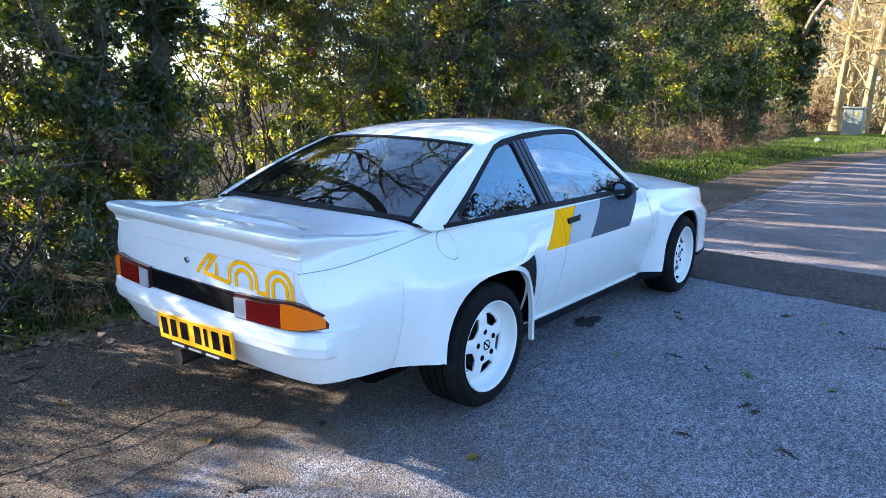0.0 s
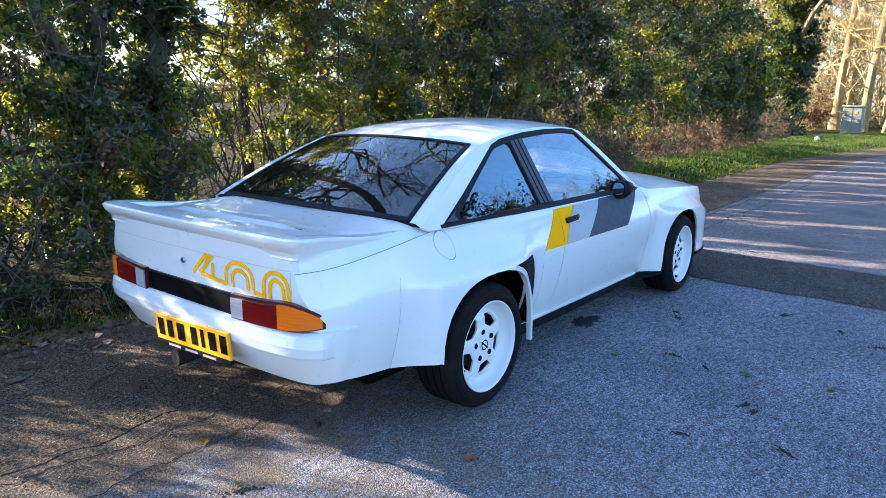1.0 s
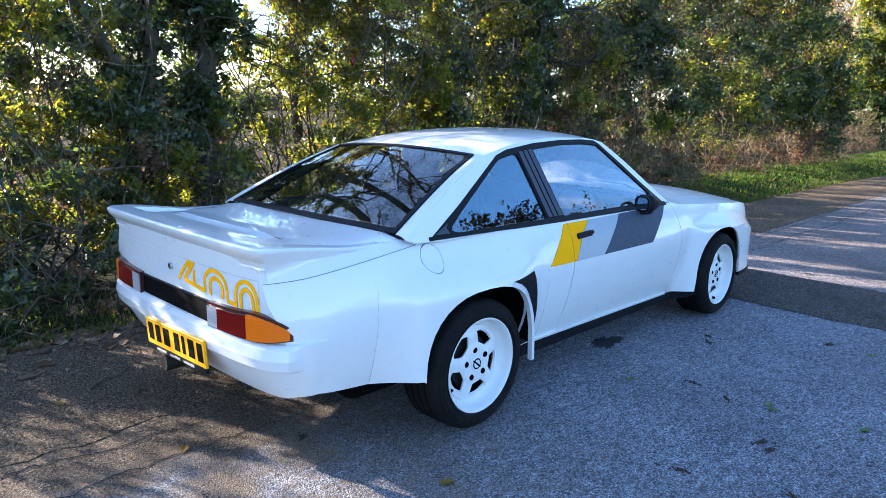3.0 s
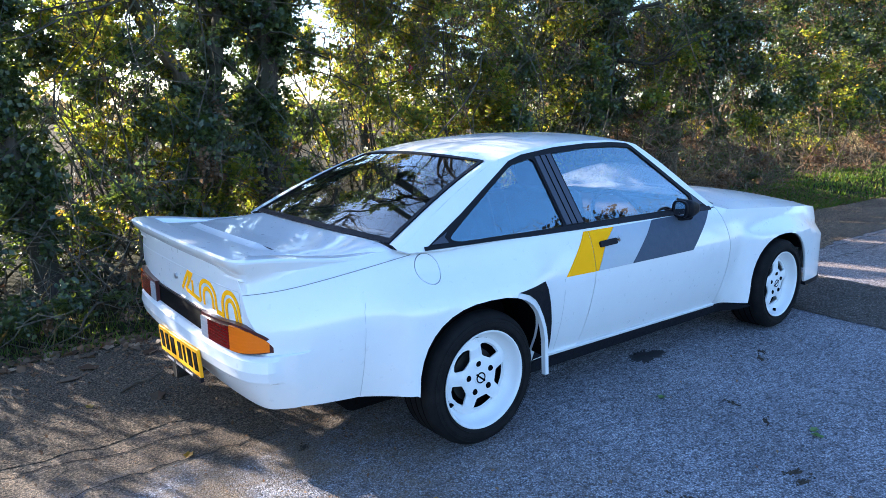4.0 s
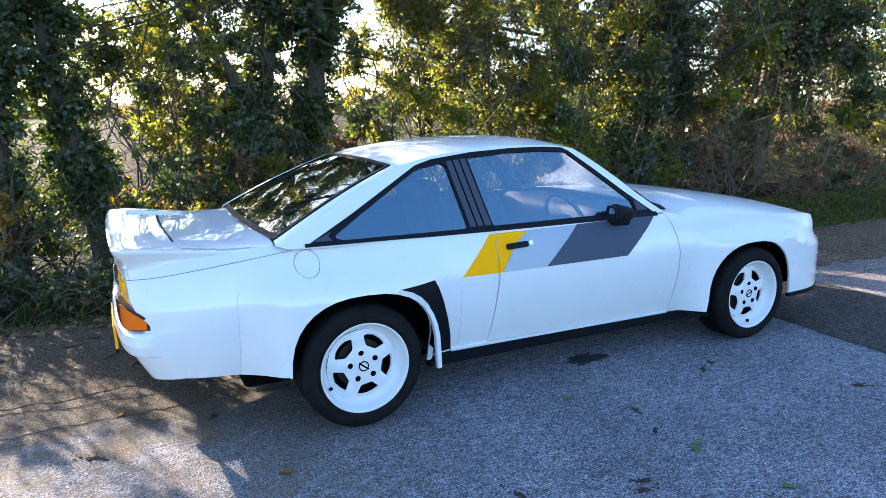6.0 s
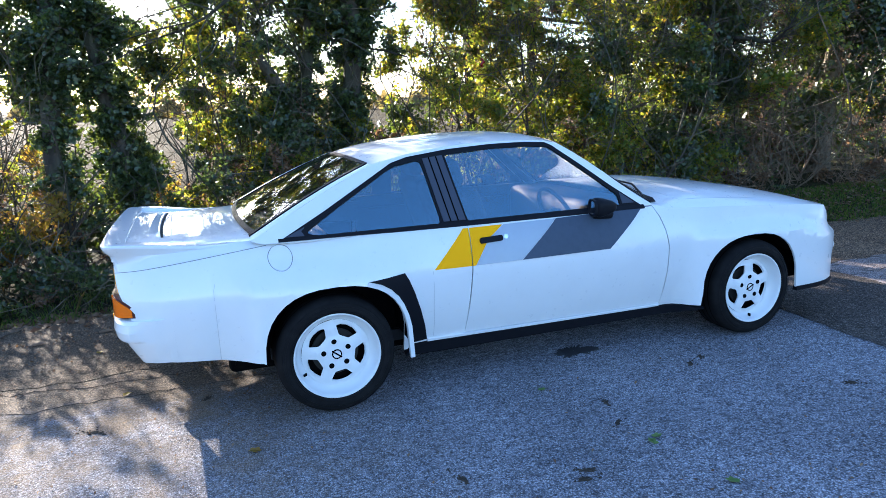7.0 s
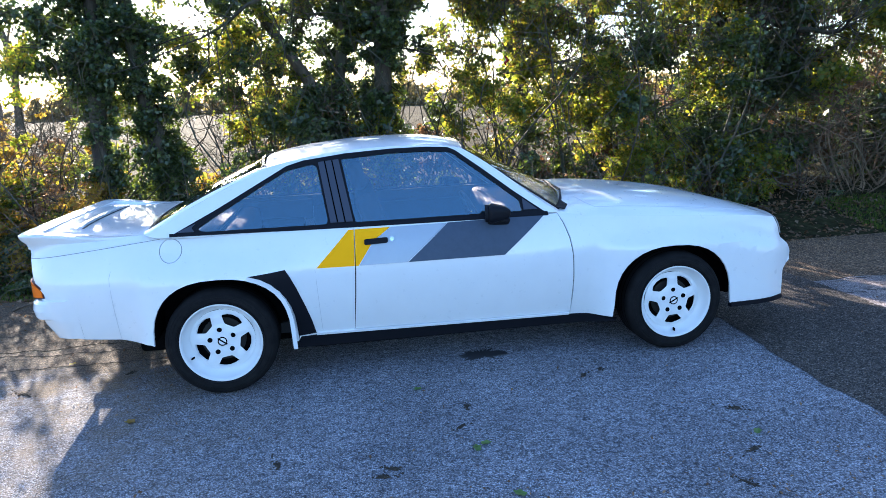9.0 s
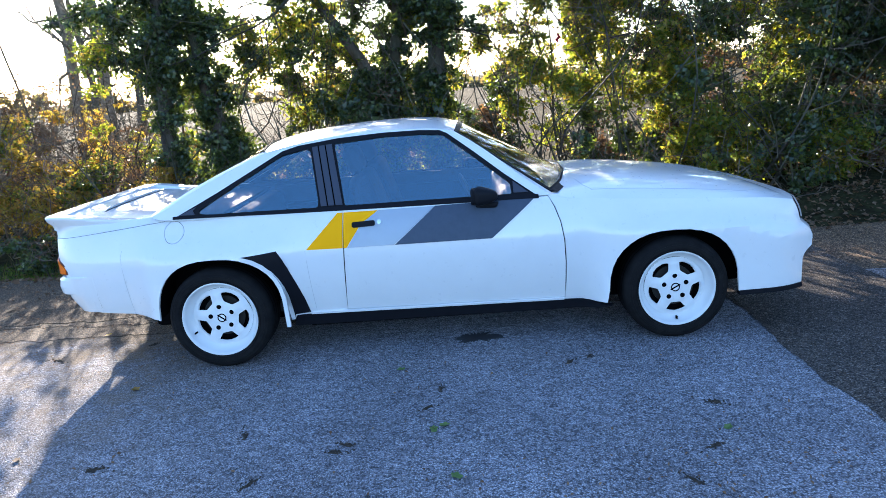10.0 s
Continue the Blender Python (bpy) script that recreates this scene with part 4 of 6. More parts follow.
# along the lane ahead
lane_tree = ivy_tree([(33.8, 5.6, -0.2), (33.8, 5.6, 0.6), (33.9, 5.5, 2.5), (34.2, 5.3, 5.0), (33.6, 5.0, 8.0), (32.5, 4.8, 11.0)], 0.35, 0.2, "tall roadside tree wrapped in ivy", ivy=130, ivy_r=0.7, ivy_top=0.85, fat=0.5, low=-0.3, high=12.0, size=0.13, cover=1.1, boughs=9, bough_len=4.5)
# yellower leaves along the sunward side, sunlight painted by leaf colour
boughs_of_leaves("ivy", along([(33.5, 6.1, -0.1), (33.5, 6.1, 1.5), (33.6, 6.0, 3.0), (33.9, 5.8, 5.5), (33.3, 5.5, 8.5)], 0.5, 0.7)(90), 0.4, GREEN, 0.12, lane_tree, 1.0, 0.8, "sunlit yellow-green ivy leaves")
part("limb", tube([(33.6, 5.0, 4.6), (33.0, 4.5, 5.6), (32.6, 3.9, 6.4), (32.2, 3.1, 6.8), (31.8, 2.0, 7.6)], 0.10, 8, [0.12, 0.11, 0.10, 0.08, 0.06]), PALE_BARK, lane_tree, "bare pale limb")
# lit copies of twig and bark: warm sunlight put into the base colour
SUNLIT_TWIG = bark_material("sunlit_twig", (0.28, 0.19, 0.065), (0.55, 0.41, 0.17))
SUNLIT_BARK = bark_material("sunlit_bark", (0.21, 0.145, 0.06), (0.50, 0.37, 0.17))
for bx, by, lean_, tall in ((43.0, 1.6, 1.6, 13), (47.0, 5.0, -1.2, 15), (52.0, 0.2, 0.8, 14), (50.0, 8.5, 0.5, 13), (58.0, 3.0, -0.5, 16), (40.5, 8.5, -0.8, 11), (62.0, -3.0, 0.4, 15), (45.0, 3.2, 0.5, 14), (55.0, 5.5, 0.9, 15)):
    tree = thing("bare_tree", "bare winter tree with pale sunlit branches", "tree", "bare trees by the lane")
    path = [(bx, by, -0.2), (bx + 0.2 * lean_, by - 0.1, tall * 0.25), (bx + 0.7 * lean_, by - 0.3, tall * 0.55), (bx + lean_, by - 0.2, tall)]
    part("trunk", trunk_mesh(path, 0.30, 0.08), SUNLIT_BARK, tree)
    limbs(tree, path, 26, tall * 0.34, 0.05, SUNLIT_TWIG, 2.2, 0.9)
wood = thing("far_wood", "pale brown leafless wood beyond the lane", "wood")
twigs("brushwood", in_box(48, 80, -12, 24, 0.0, 13.0), 8500, 2.9, SUNLIT_TWIG, wood, 0.048, 1.1, steps=2, kind="stuff", label="dense pale leafless twigs")
shrub(35.5, 60.0, 5.2, 9.5, 3.2, "pale brown winter scrub beyond the lane", leaf=BROWN_LEAF, per_m3=0.10, r=0.6, size=0.16, stems=200, twig_n=1500, wood=SUNLIT_TWIG, z0=0.0, name="bramble", group="bramble scrub", twig_len=1.3, thick=0.012)
shrub(17.0, 33.0, 5.2, 9.0, 1.5, "pale brown scrub behind the verge", leaf=BROWN_LEAF, per_m3=0.3, r=0.4, size=0.10, stems=200, twig_n=1700, wood=SUNLIT_TWIG, z0=0.0, name="bramble", group="bramble scrub", twig_len=1.0, thick=0.010)

for bx, by, tall, r in ((-14.9, 29.3, 11, 0.20), (-19.5, 34.0, 10, 0.22), (-24.0, 30.0, 9, 0.25), (-5.2, 4.2, 4.0, 0.018), (-3.7, 5.2, 4.5, 0.018)):
    tree = thing("bare_tree", "bare tree standing against the bright sky", "tree", "bare trees in the field")
    path = [(bx, by, -0.2), (bx + 0.02 * tall, by, tall * 0.3), (bx - 0.03 * tall, by, tall * 0.65), (bx, by, tall)]
    wood = RUSSET if tall < 6 else GREY_BARK
    part("trunk", trunk_mesh(path, r, r * 0.3), wood, tree)
    limbs(tree, path, 8 if tall < 6 else 16, tall * 0.32, r * 0.35, wood, 0.6 if tall < 6 else 1.5)
for hx in (-60, -35, -10, 15, 40, 65, 90):
    shrub(hx, hx + 26, 85, 92, 1.6, "distant hedgerow across the field", leaf=DRY_GRASS, per_m3=0.06, r=1.9, size=0.8, stems=20, twig_n=60, name="distant_hedge", group="distant hedges", brown=0, twig_len=2.0, thick=0.03)

# scrub at the open end and dead growth at the hedge foot
shrub(-5.4, -4.1, 2.7, 4.0, 1.42, "low bramble scrub turning yellow and brown", leaf=YELLOW_LEAF, per_m3=13, r=0.16, size=0.036, stems=40, twig_n=520, wood=RUSSET, z0=0.05, name="bramble", group="bramble scrub", mixed=(GREEN, 0.2), brown=0.3, cover=1.0)
shrub(-4.1, -2.9, 2.6, 4.0, 0.84, "low bramble scrub with yellow and green leaves", leaf=YELLOW_LEAF, per_m3=22, r=0.15, size=0.036, stems=40, twig_n=150, wood=RUSSET, z0=0.05, name="bramble", group="bramble scrub", mixed=(GREEN, 0.25), brown=0.3, cover=1.0)
shrub(-7.5, -4.5, 4.4, 6.0, 1.85, "tall tangled scrub turning brown and yellow", leaf=YELLOW_LEAF, per_m3=3, r=0.2, size=0.045, stems=90, twig_n=900, wood=RUSSET, z0=0.0, name="bramble", group="bramble scrub", mixed=(BROWN_LEAF, 0.4), brown=0.3, cover=0.9)
shrub(-9.0, -4.4, 5.0, 6.5, 1.3, "dense russet bramble thicket beyond the hedge", leaf=BROWN_LEAF, per_m3=5, r=0.22, size=0.05, stems=120, twig_n=1000, wood=RUSSET, z0=0.0, name="bramble", group="bramble scrub", mixed=(YELLOW_LEAF, 0.4), brown=0.2, cover=0.9)
shrub(-8.5, -5.0, 2.8, 4.6, 1.45, "brown bramble thicket with yellow leaves", leaf=YELLOW_LEAF, per_m3=4, r=0.2, size=0.04, stems=120, twig_n=800, wood=RUSSET, z0=0.0, name="bramble", group="bramble scrub", mixed=(BROWN_LEAF, 0.5), brown=0.3, cover=0.7)
shrub(4.9, 6.5, 2.9, 3.9, 1.5, "russet dead bramble in a gap of the hedge", leaf=BROWN_LEAF, per_m3=4, r=0.16, size=0.04, stems=60, twig_n=420, wood=RUSSET, z0=0.0, name="bramble", group="bramble scrub", cover=0.8)
shrub(6.3, 8.6, 2.7, 3.2, 0.8, "dark weeds and dead stems at the hedge foot", leaf=IVY, per_m3=7, r=0.18, size=0.05, stems=40, twig_n=420, wood=RUSSET, z0=0.0, name="bramble", group="bramble scrub", mixed=(BROWN_LEAF, 0.4))
shrub(8.4, 12.5, 2.8, 3.4, 1.25, "pale brown dead bramble along the hedge", leaf=BROWN_LEAF, per_m3=5, r=0.2, size=0.055, stems=60, twig_n=420, wood=RUSSET, mixed=(IVY, 0.5), z0=0.0, name="bramble", group="bramble scrub", cover=0.8)
shrub(12.5, 18.5, 2.9, 3.7, 1.0, "brown dead scrub along the verge", leaf=BROWN_LEAF, per_m3=3, r=0.25, size=0.07, stems=90, twig_n=500, wood=RUSSET, z0=0.0, name="bramble", group="bramble scrub", cover=0.7)
shrub(1.0, 5.0, 2.5, 3.0, 0.5, "low ivy and weeds at the hedge foot", leaf=IVY, per_m3=26, r=0.13, size=0.045, stems=20, twig_n=160, z0=-0.05, name="ground_cover", group="ground cover", category="weeds", mixed=(GREEN, 0.15), cover=0.9)
shrub(-4.5, -1.6, 1.95, 2.9, 0.22, "dark low weeds and ivy on the verge", leaf=IVY, per_m3=55, r=0.11, size=0.034, stems=20, twig_n=220, z0=-0.12, name="ground_cover", group="ground cover", category="weeds", mixed=(BROWN_LEAF, 0.08), cover=0.9)
shrub(-4.3, -2.3, 3.0, 3.8, 0.78, "dense dark undergrowth at the hedge foot", leaf=IVY, per_m3=34, r=0.15, size=0.045, stems=20, twig_n=60, z0=0.0, name="ground_cover", group="ground cover", category="weeds", mixed=(BROWN_LEAF, 0.1), brown=0, cover=0.9)
shrub(-2.7, -1.0, 2.9, 3.7, 0.95, "dense dark undergrowth at the hedge foot", leaf=IVY, per_m3=26, r=0.15, size=0.045, stems=20, twig_n=60, z0=0.0, name="ground_cover", group="ground cover", category="weeds", mixed=(BROWN_LEAF, 0.1), brown=0, cover=0.9)
shrub(-4.5, -2.95, 3.0, 4.2, 1.75, "thin leafy bramble stems arching over the scrub", leaf=GREEN, per_m3=5, r=0.13, size=0.045, z0=1.0, stems=24, twig_n=50, wood=RUSSET, name="bramble", group="bramble scrub", mixed=(YELLOW_LEAF, 0.4), brown=0.1, cover=0.8)
shrub(-3.85, -3.2, 3.2, 3.9, 1.5, "thin leafy bramble stems arching over the scrub", leaf=GREEN, per_m3=14, r=0.12, size=0.045, z0=1.15, stems=12, twig_n=20, wood=RUSSET, name="bramble", group="bramble scrub", mixed=(YELLOW_LEAF, 0.4), brown=0, cover=0.8)
shrub(-1.7, 1.2, 2.0, 3.0, 0.26, "ivy and leaf mould under the hedge", leaf=IVY, per_m3=45, r=0.11, size=0.042, stems=20, twig_n=200, z0=-0.12, name="ground_cover", group="ground cover", category="weeds", mixed=(BROWN_LEAF, 0.3), cover=0.9)

shrub(-4.6, -2.2, 4.3, 5.4, 1.0, "yellow-green undergrowth behind the ivy trees", leaf=GREEN, per_m3=5, r=0.22, size=0.05, stems=60, twig_n=300, wood=RUSSET, z0=0.1, name="bramble", group="bramble scrub", mixed=(YELLOW_LEAF, 0.35), cover=0.9)

shrub(4.8, 7.2, 4.2, 4.8, 2.8, "brown tangle showing through a gap in the hedge", leaf=BROWN_LEAF, per_m3=6, r=0.22, size=0.05, stems=40, twig_n=420, wood=RUSSET, z0=0.2, name="bramble", group="bramble scrub", mixed=(IVY, 0.35), cover=0.9)

# the other side of the lane, seen in the windows
for bx, by, tall in ((14.0, -12.5, 7), (19.0, -11.5, 9), (25.0, -12.0, 9), (32.0, -12.0, 9), (9.0, -12.0, 6)):
    tree = thing("bare_tree", "bare tree across the lane", "tree", "bare trees across the lane")
    path = [(bx, by, -0.2), (bx + 0.2, by, tall * 0.3), (bx - 0.3, by, tall * 0.65), (bx, by, tall)]
    part("trunk", trunk_mesh(path, 0.18, 0.04), BARK, tree)
    limbs(tree, path, 22, tall * 0.33, 0.05, BARK, 1.5)
shrub(4.0, 16.0, -13.5, -11.5, 3.0, "dark hedge across the lane", leaf=IVY, per_m3=0.8, r=0.55, size=0.16, stems=60, twig_n=300, name="far_hedge", group="hedge across the lane")
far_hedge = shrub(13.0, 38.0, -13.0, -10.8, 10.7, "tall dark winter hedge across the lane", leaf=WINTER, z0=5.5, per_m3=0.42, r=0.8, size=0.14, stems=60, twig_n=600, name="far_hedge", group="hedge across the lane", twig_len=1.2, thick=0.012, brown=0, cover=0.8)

twigs("twig", in_box(12.0, 50.0, -12.6, -10.8, 10.2, 11.3), 1500, 0.6, TWIG, far_hedge, 0.009, 0.6, kind="stuff")

shrub(0.1, 0.8, 4.4, 5.2, 2.7, "small leafy bush behind a trunk", per_m3=8, r=0.2, size=0.05, z0=1.2, stems=12, twig_n=60, mixed=(IVY, 0.3))

cabinet = thing("roadside_cabinet", "grey green metal roadside cabinet on the grass verge", "cabinet")
CAB = paint_material("cabinet_paint", (0.24, 0.26, 0.22), 0.6, 0.1)
part("body", box(37.2, 37.9, 2.35, 3.25, -0.15, 1.36, 0.03), CAB, cabinet)
part("lid", box(37.1, 38.0, 2.28, 3.32, 1.36, 1.45, 0.02), paint_material("cabinet_lid", (0.30, 0.32, 0.28), 0.6, 0.1), cabinet)
part("door", box(37.17, 37.2, 2.40, 2.78, 0.05, 1.31), CAB, cabinet)
part("door", box(37.17, 37.2, 2.82, 3.20, 0.05, 1.31), CAB, cabinet)
part("warning_sign", box(37.155, 37.17, 2.58, 2.67, 1.02, 1.14), YELLOW, cabinet, "yellow warning plate")
ball = lathe([(0.0, -0.10)] + [(0.10 * math.sin(a), -0.10 * math.cos(a)) for a in np.linspace(0.25, math.pi - 0.25, 9)] + [(0.0, 0.10)], 18)
tagged(part("white_ball", ball, paint_material("ball_plastic", (0.8, 0.8, 0.78), 0.5, 0.0), angle=60), "small round white ball lying on the grass verge", "ball").matrix_world = pose(25.5, 2.35, 0.14)

tag = thing("red_ribbon", "small faded red ribbon caught in the hedge twigs", "ribbon")
part("loop", tube([(1.35, 3.40, 1.87), (1.37, 3.39, 1.83), (1.34, 3.40, 1.80), (1.36, 3.40, 1.77)], 0.018, 6, [0.008, 0.022, 0.020, 0.006]), RED_LENS, tag)

# ---- the car ----
# Modelled level, nose towards +x; the near flank is at -y.
car = thing("coupe_car", "white two-door rally coupe with flared arches and yellow stripes, parked", "car")

P_LOW = curve((0.16, 0.690), (0.25, 0.724), (0.35, 0.762), (0.45, 0.790), (0.55, 0.808), (0.62, 0.814), (0.66, 0.808), (0.70, 0.797), (0.76, 0.778), (0.80, 0.759), (0.83, 0.741), (0.85, 0.722), (0.88, 0.690))
P_IN = curve((-2.21, -0.165), (-2.19, -0.146), (-2.15, -0.115), (-2.11, -0.090), (-2.03, -0.062), (-1.90, -0.047), (-1.78, -0.041), (-1.50, -0.036), (-1.20, -0.020), (-0.90, 0.0), (0.60, 0.0), (0.80, -0.008), (1.00, -0.018), (1.40, -0.034), (1.70, -0.055), (1.93, -0.090), (2.00, -0.135))
REAR_FLARE = curve((-1.79, 0.770), (-1.78, 0.777), (-1.70, 0.808), (-1.608, 0.834), (-1.40, 0.855), (-1.20, 0.865), (-1.08, 0.864), (-0.90, 0.842), (-0.70, 0.80))
FRONT_FLARE = curve((0.74, 0.775), (0.89, 0.826), (1.05, 0.842), (1.25, 0.848), (1.45, 0.842), (1.604, 0.832), (1.75, 0.820), (1.87, 0.797), (1.95, 0.762), (2.00, 0.732), (2.07, 0.68))
FLARE_TOP = curve((0.7, 0.66), (1.3, 0.665), (1.6, 0.64), (1.85, 0.585), (2.05, 0.555))


def flank(x, z):
    """Half the body's width at x and height z."""
    y = P_LOW(z) + P_IN(x)
    y -= 0.03 * smooth(-1.95, -2.12, x) * smooth(0.45, 0.33, z)
    if -1.783 < x < -0.70:
        w = smooth(0.78, 0.62, z) * smooth(-0.70, -1.02, x)
        if x > -0.95:
            w *= smooth(0.30, 0.64, z)
        y += w * min(1.0, 0.03 + (x + 1.783) / 0.17) * max(0.0, REAR_FLARE(x) - y)
    if x > 0.74:
        top = FLARE_TOP(x)
        w = smooth(top + 0.045, top - 0.045, z) * smooth(0.74, 0.88, x)
        y += w * (FRONT_FLARE(x) - y)
    return y


def side_fn(s, lift=0.0):
    return lambda x, z: (x, s * (flank(x, z) + lift), z)


def upper_y(z):
    return 0.722 - 0.545 * (z - 0.85)


def upper_fn(s, lift=0.0):
    return lambda x, z: (x, s * (upper_y(z) + lift), z)


def arch(cx, half, top, low_r, low_f, n=18, power=2.6):
    """The edge of a wheel opening, from its rear foot over the top to its front foot."""
    pts = []
    for i in range(n + 1):
        a = math.pi * (1 - i / n)
        c, s = math.cos(a), math.sin(a)
        pts.append((cx + half * abs(c) ** (2 / power) * (1 if c > 0 else -1), 0.30 + (top - 0.30) * abs(s) ** (2 / power)))
    return [(pts[0][0] - 0.012, low_r)] + pts + [(pts[-1][0] + 0.004, low_f)]


R_ARCH = arch(-1.245, 0.345, 0.632, 0.307, 0.216, power=2.45)
F_ARCH = arch(1.245, 0.350, 0.622, 0.229, 0.250, power=2.35)
DOOR = [(-0.535, 0.838), (-0.545, 0.62), (-0.556, 0.45), (-0.568, 0.262), (0.0, 0.252), (0.667, 0.243), (0.670, 0.35), (0.669, 0.47), (0.661, 0.60), (0.645, 0.70), (0.618, 0.78), (0.587, 0.838)]
CAP = [(-1.475 + 0.057 * math.cos(a * math.pi / 16), 0.776 + 0.057 * math.sin(a * math.pi / 16)) for a in range(32)]


def inset(loop, d):
    """The loop pulled inwards by d."""
    c = Vector((sum(p[0] for p in loop) / len(loop), sum(p[1] for p in loop) / len(loop)))
    area = sum(loop[i - 1][0] * loop[i][1] - loop[i][0] * loop[i - 1][1] for i in range(len(loop)))
    sign = 1 if area > 0 else -1
    out = []
    for i, p in enumerate(loop):
        a, b = Vector(loop[i - 1]), Vector(loop[(i + 1) % len(loop)])
        n = Vector((-(b - a).y, (b - a).x)).normalized() * sign
        out.append(tuple(Vector(p) + n * d))
    return out


# shoulder heights along the body where the flank turns into the deck or the bonnet
REAR_TOP = curve((-2.19, 0.845), (-2.0, 0.838), (-1.8, 0.842), (-1.6, 0.858), (-1.47, 0.853), (-1.40, 0.845))
FRONT_TOP = curve((0.55, 0.832), (0.8, 0.805), (1.0, 0.792), (1.2, 0.778), (1.4, 0.765), (1.6, 0.750), (1.8, 0.735), (1.93, 0.715))
R_EDGE = [(-2.190, 0.845), (-2.186, 0.766), (-2.182, 0.70), (-2.165, 0.645), (-2.142, 0.60), (-2.135, 0.52), (-2.115, 0.42), (-2.050, 0.338)]
F_EDGE = [(1.985, 0.250), (1.985, 0.400), (2.055, 0.450), (2.066, 0.485), (2.040, 0.540), (1.990, 0.585), (1.962, 0.660), (1.930, 0.715)]
outline = R_EDGE + [(-1.783, 0.314)] + R_ARCH + [(-0.878, 0.216), (-0.86, 0.245), (-0.773, 0.250), (0.66, 0.233), (0.78, 0.228)] + F_ARCH + F_EDGE
outline += [(x, FRONT_TOP(x)) for x in (1.8, 1.6, 1.4, 1.2, 1.0, 0.8, 0.70)] + [(0.60, 0.838), (-1.40, 0.843)] + [(x, REAR_TOP(x)) for x in (-1.5, -1.6, -1.7, -1.8, -1.9, -2.0, -2.1)]

part("body", join(*[sheet([outline, DOOR, CAP], side_fn(s), 0.035, 0.012, (0, s, 0), (-1.7835, -1.7825)) for s in (-1, 1)]), PAINT, car, "glossy white body shell with wide arches")

# rear panel between the flanks
REAR_X = curve((0.338, -2.050), (0.42, -2.115), (0.52, -2.135), (0.60, -2.142), (0.645, -2.165), (0.70, -2.182), (0.766, -2.186), (0.845, -2.190))
REAR_B = curve((0.338, 0.07), (0.52, 0.075), (0.60, 0.066), (0.645, 0.045), (0.70, 0.028), (0.845, 0.024))


def rear_fn(lift=0.0):
    def f(y, z):
        e = REAR_X(z)
        v = min(1.0, abs(y) / flank(e, z))
        return (e - REAR_B(z) * (1 - v ** 4) - lift, y, z)
    return f


doors = {}
for s in (-1, 1):
    doors[s] = part("door", sheet([inset(DOOR, 0.006)], side_fn(s), 0.035, 0.012, (0, s, 0)), PAINT, car)
    part("door_seam", sheet([inset(DOOR, -0.006), inset(DOOR, 0.010)], side_fn(s, -0.009), 0.05, 0.004, (0, s, 0)), SEAM, car)
    part("fuel_cap" if s < 0 else "blank_cap", sheet([inset(CAP, 0.003)], side_fn(s, 0.001), 0.02, 0.01, (0, s, 0)), PAINT, car)
    part("cap_seam", sheet([inset(CAP, -0.004), inset(CAP, 0.006)], side_fn(s, -0.007), 0.02, 0.004, (0, s, 0)), MID_SEAM, car)
    # stripes
    part("stripe", sheet([[(-0.746, 0.641), (-0.5455, 0.638), (-0.5368, 0.822), (-0.565, 0.822)]], side_fn(s, 0.004), 0.04, 0.003, (0, s, 0)), YELLOW, car, "yellow stripe")
    part("stripe", sheet([[(-0.540, 0.638), (-0.525, 0.638), (-0.435, 0.765), (-0.400, 0.785), (-0.345, 0.822), (-0.5315, 0.822)]], side_fn(s, 0.004), 0.04, 0.003, (0, s, 0)), YELLOW, car, "yellow stripe")
    part("stripe", sheet([[(-0.521, 0.638), (-0.266, 0.637), (-0.034, 0.823), (-0.340, 0.822), (-0.396, 0.785), (-0.431, 0.765)]], side_fn(s, 0.004), 0.04, 0.003, (0, s, 0)), SILVER, car, "pale silver stripe")
    part("stripe", sheet([[(-0.262, 0.637), (0.267, 0.636), (0.512, 0.830), (-0.03, 0.824)]], side_fn(s, 0.004), 0.04, 0.003, (0, s, 0)), CHARCOAL, car, "charcoal grey stripe")
    # flare lip and the black vent behind it
    front_lip = [(x, z) for x, z in R_ARCH if x > -1.16]
    outer = [(x + 0.022 * smooth(-1.2, -0.95, x), z + 0.020 * smooth(-0.90, -1.05, x)) for x, z in front_lip]
    part("flare_lip", sheet([front_lip + outer[::-1]], lambda x, z, s=s: (x, s * (0.869 - 0.036 * smooth(-1.10, -0.86, x)), z), 0.04, 0.022, (0, s, 0)), PAINT, car)
    vent = [(x + 0.004, z) for x, z in outer if z < 0.66] + [(-0.868, 0.252), (-0.777, 0.262), (-0.793, 0.345), (-0.820, 0.440), (-0.856, 0.545), (-0.884, 0.612), (-0.905, 0.650)]
    part("arch_vent", sheet([vent], side_fn(s, 0.004), 0.04, 0.004, (0, s, 0)), TRIM, car, "black vent panel")
    # sill
    part("sill", sheet([[(-0.885, 0.176), (0.77, 0.170), (0.90, 0.210), (0.78, 0.224), (0.66, 0.230), (-0.773, 0.247), (-0.862, 0.238)]], side_fn(s, 0.006), 0.06, 0.04, (0, s, 0)), TRIM, car, "black plastic sill")
    part("sill_lip", sheet([[(-0.775, 0.249), (0.66, 0.232), (0.66, 0.243), (-0.775, 0.261)]], side_fn(s, 0.012), 0.06, 0.012, (0, s, 0)), PAINT, car)
    part("quarter_seam", sheet([[(-0.742, 0.275), (-0.740, 0.275), (-0.752, 0.635), (-0.754, 0.635)]], side_fn(s, 0.0012), 0.06, 0.001, (0, s, 0)), SOFT_SEAM, car)
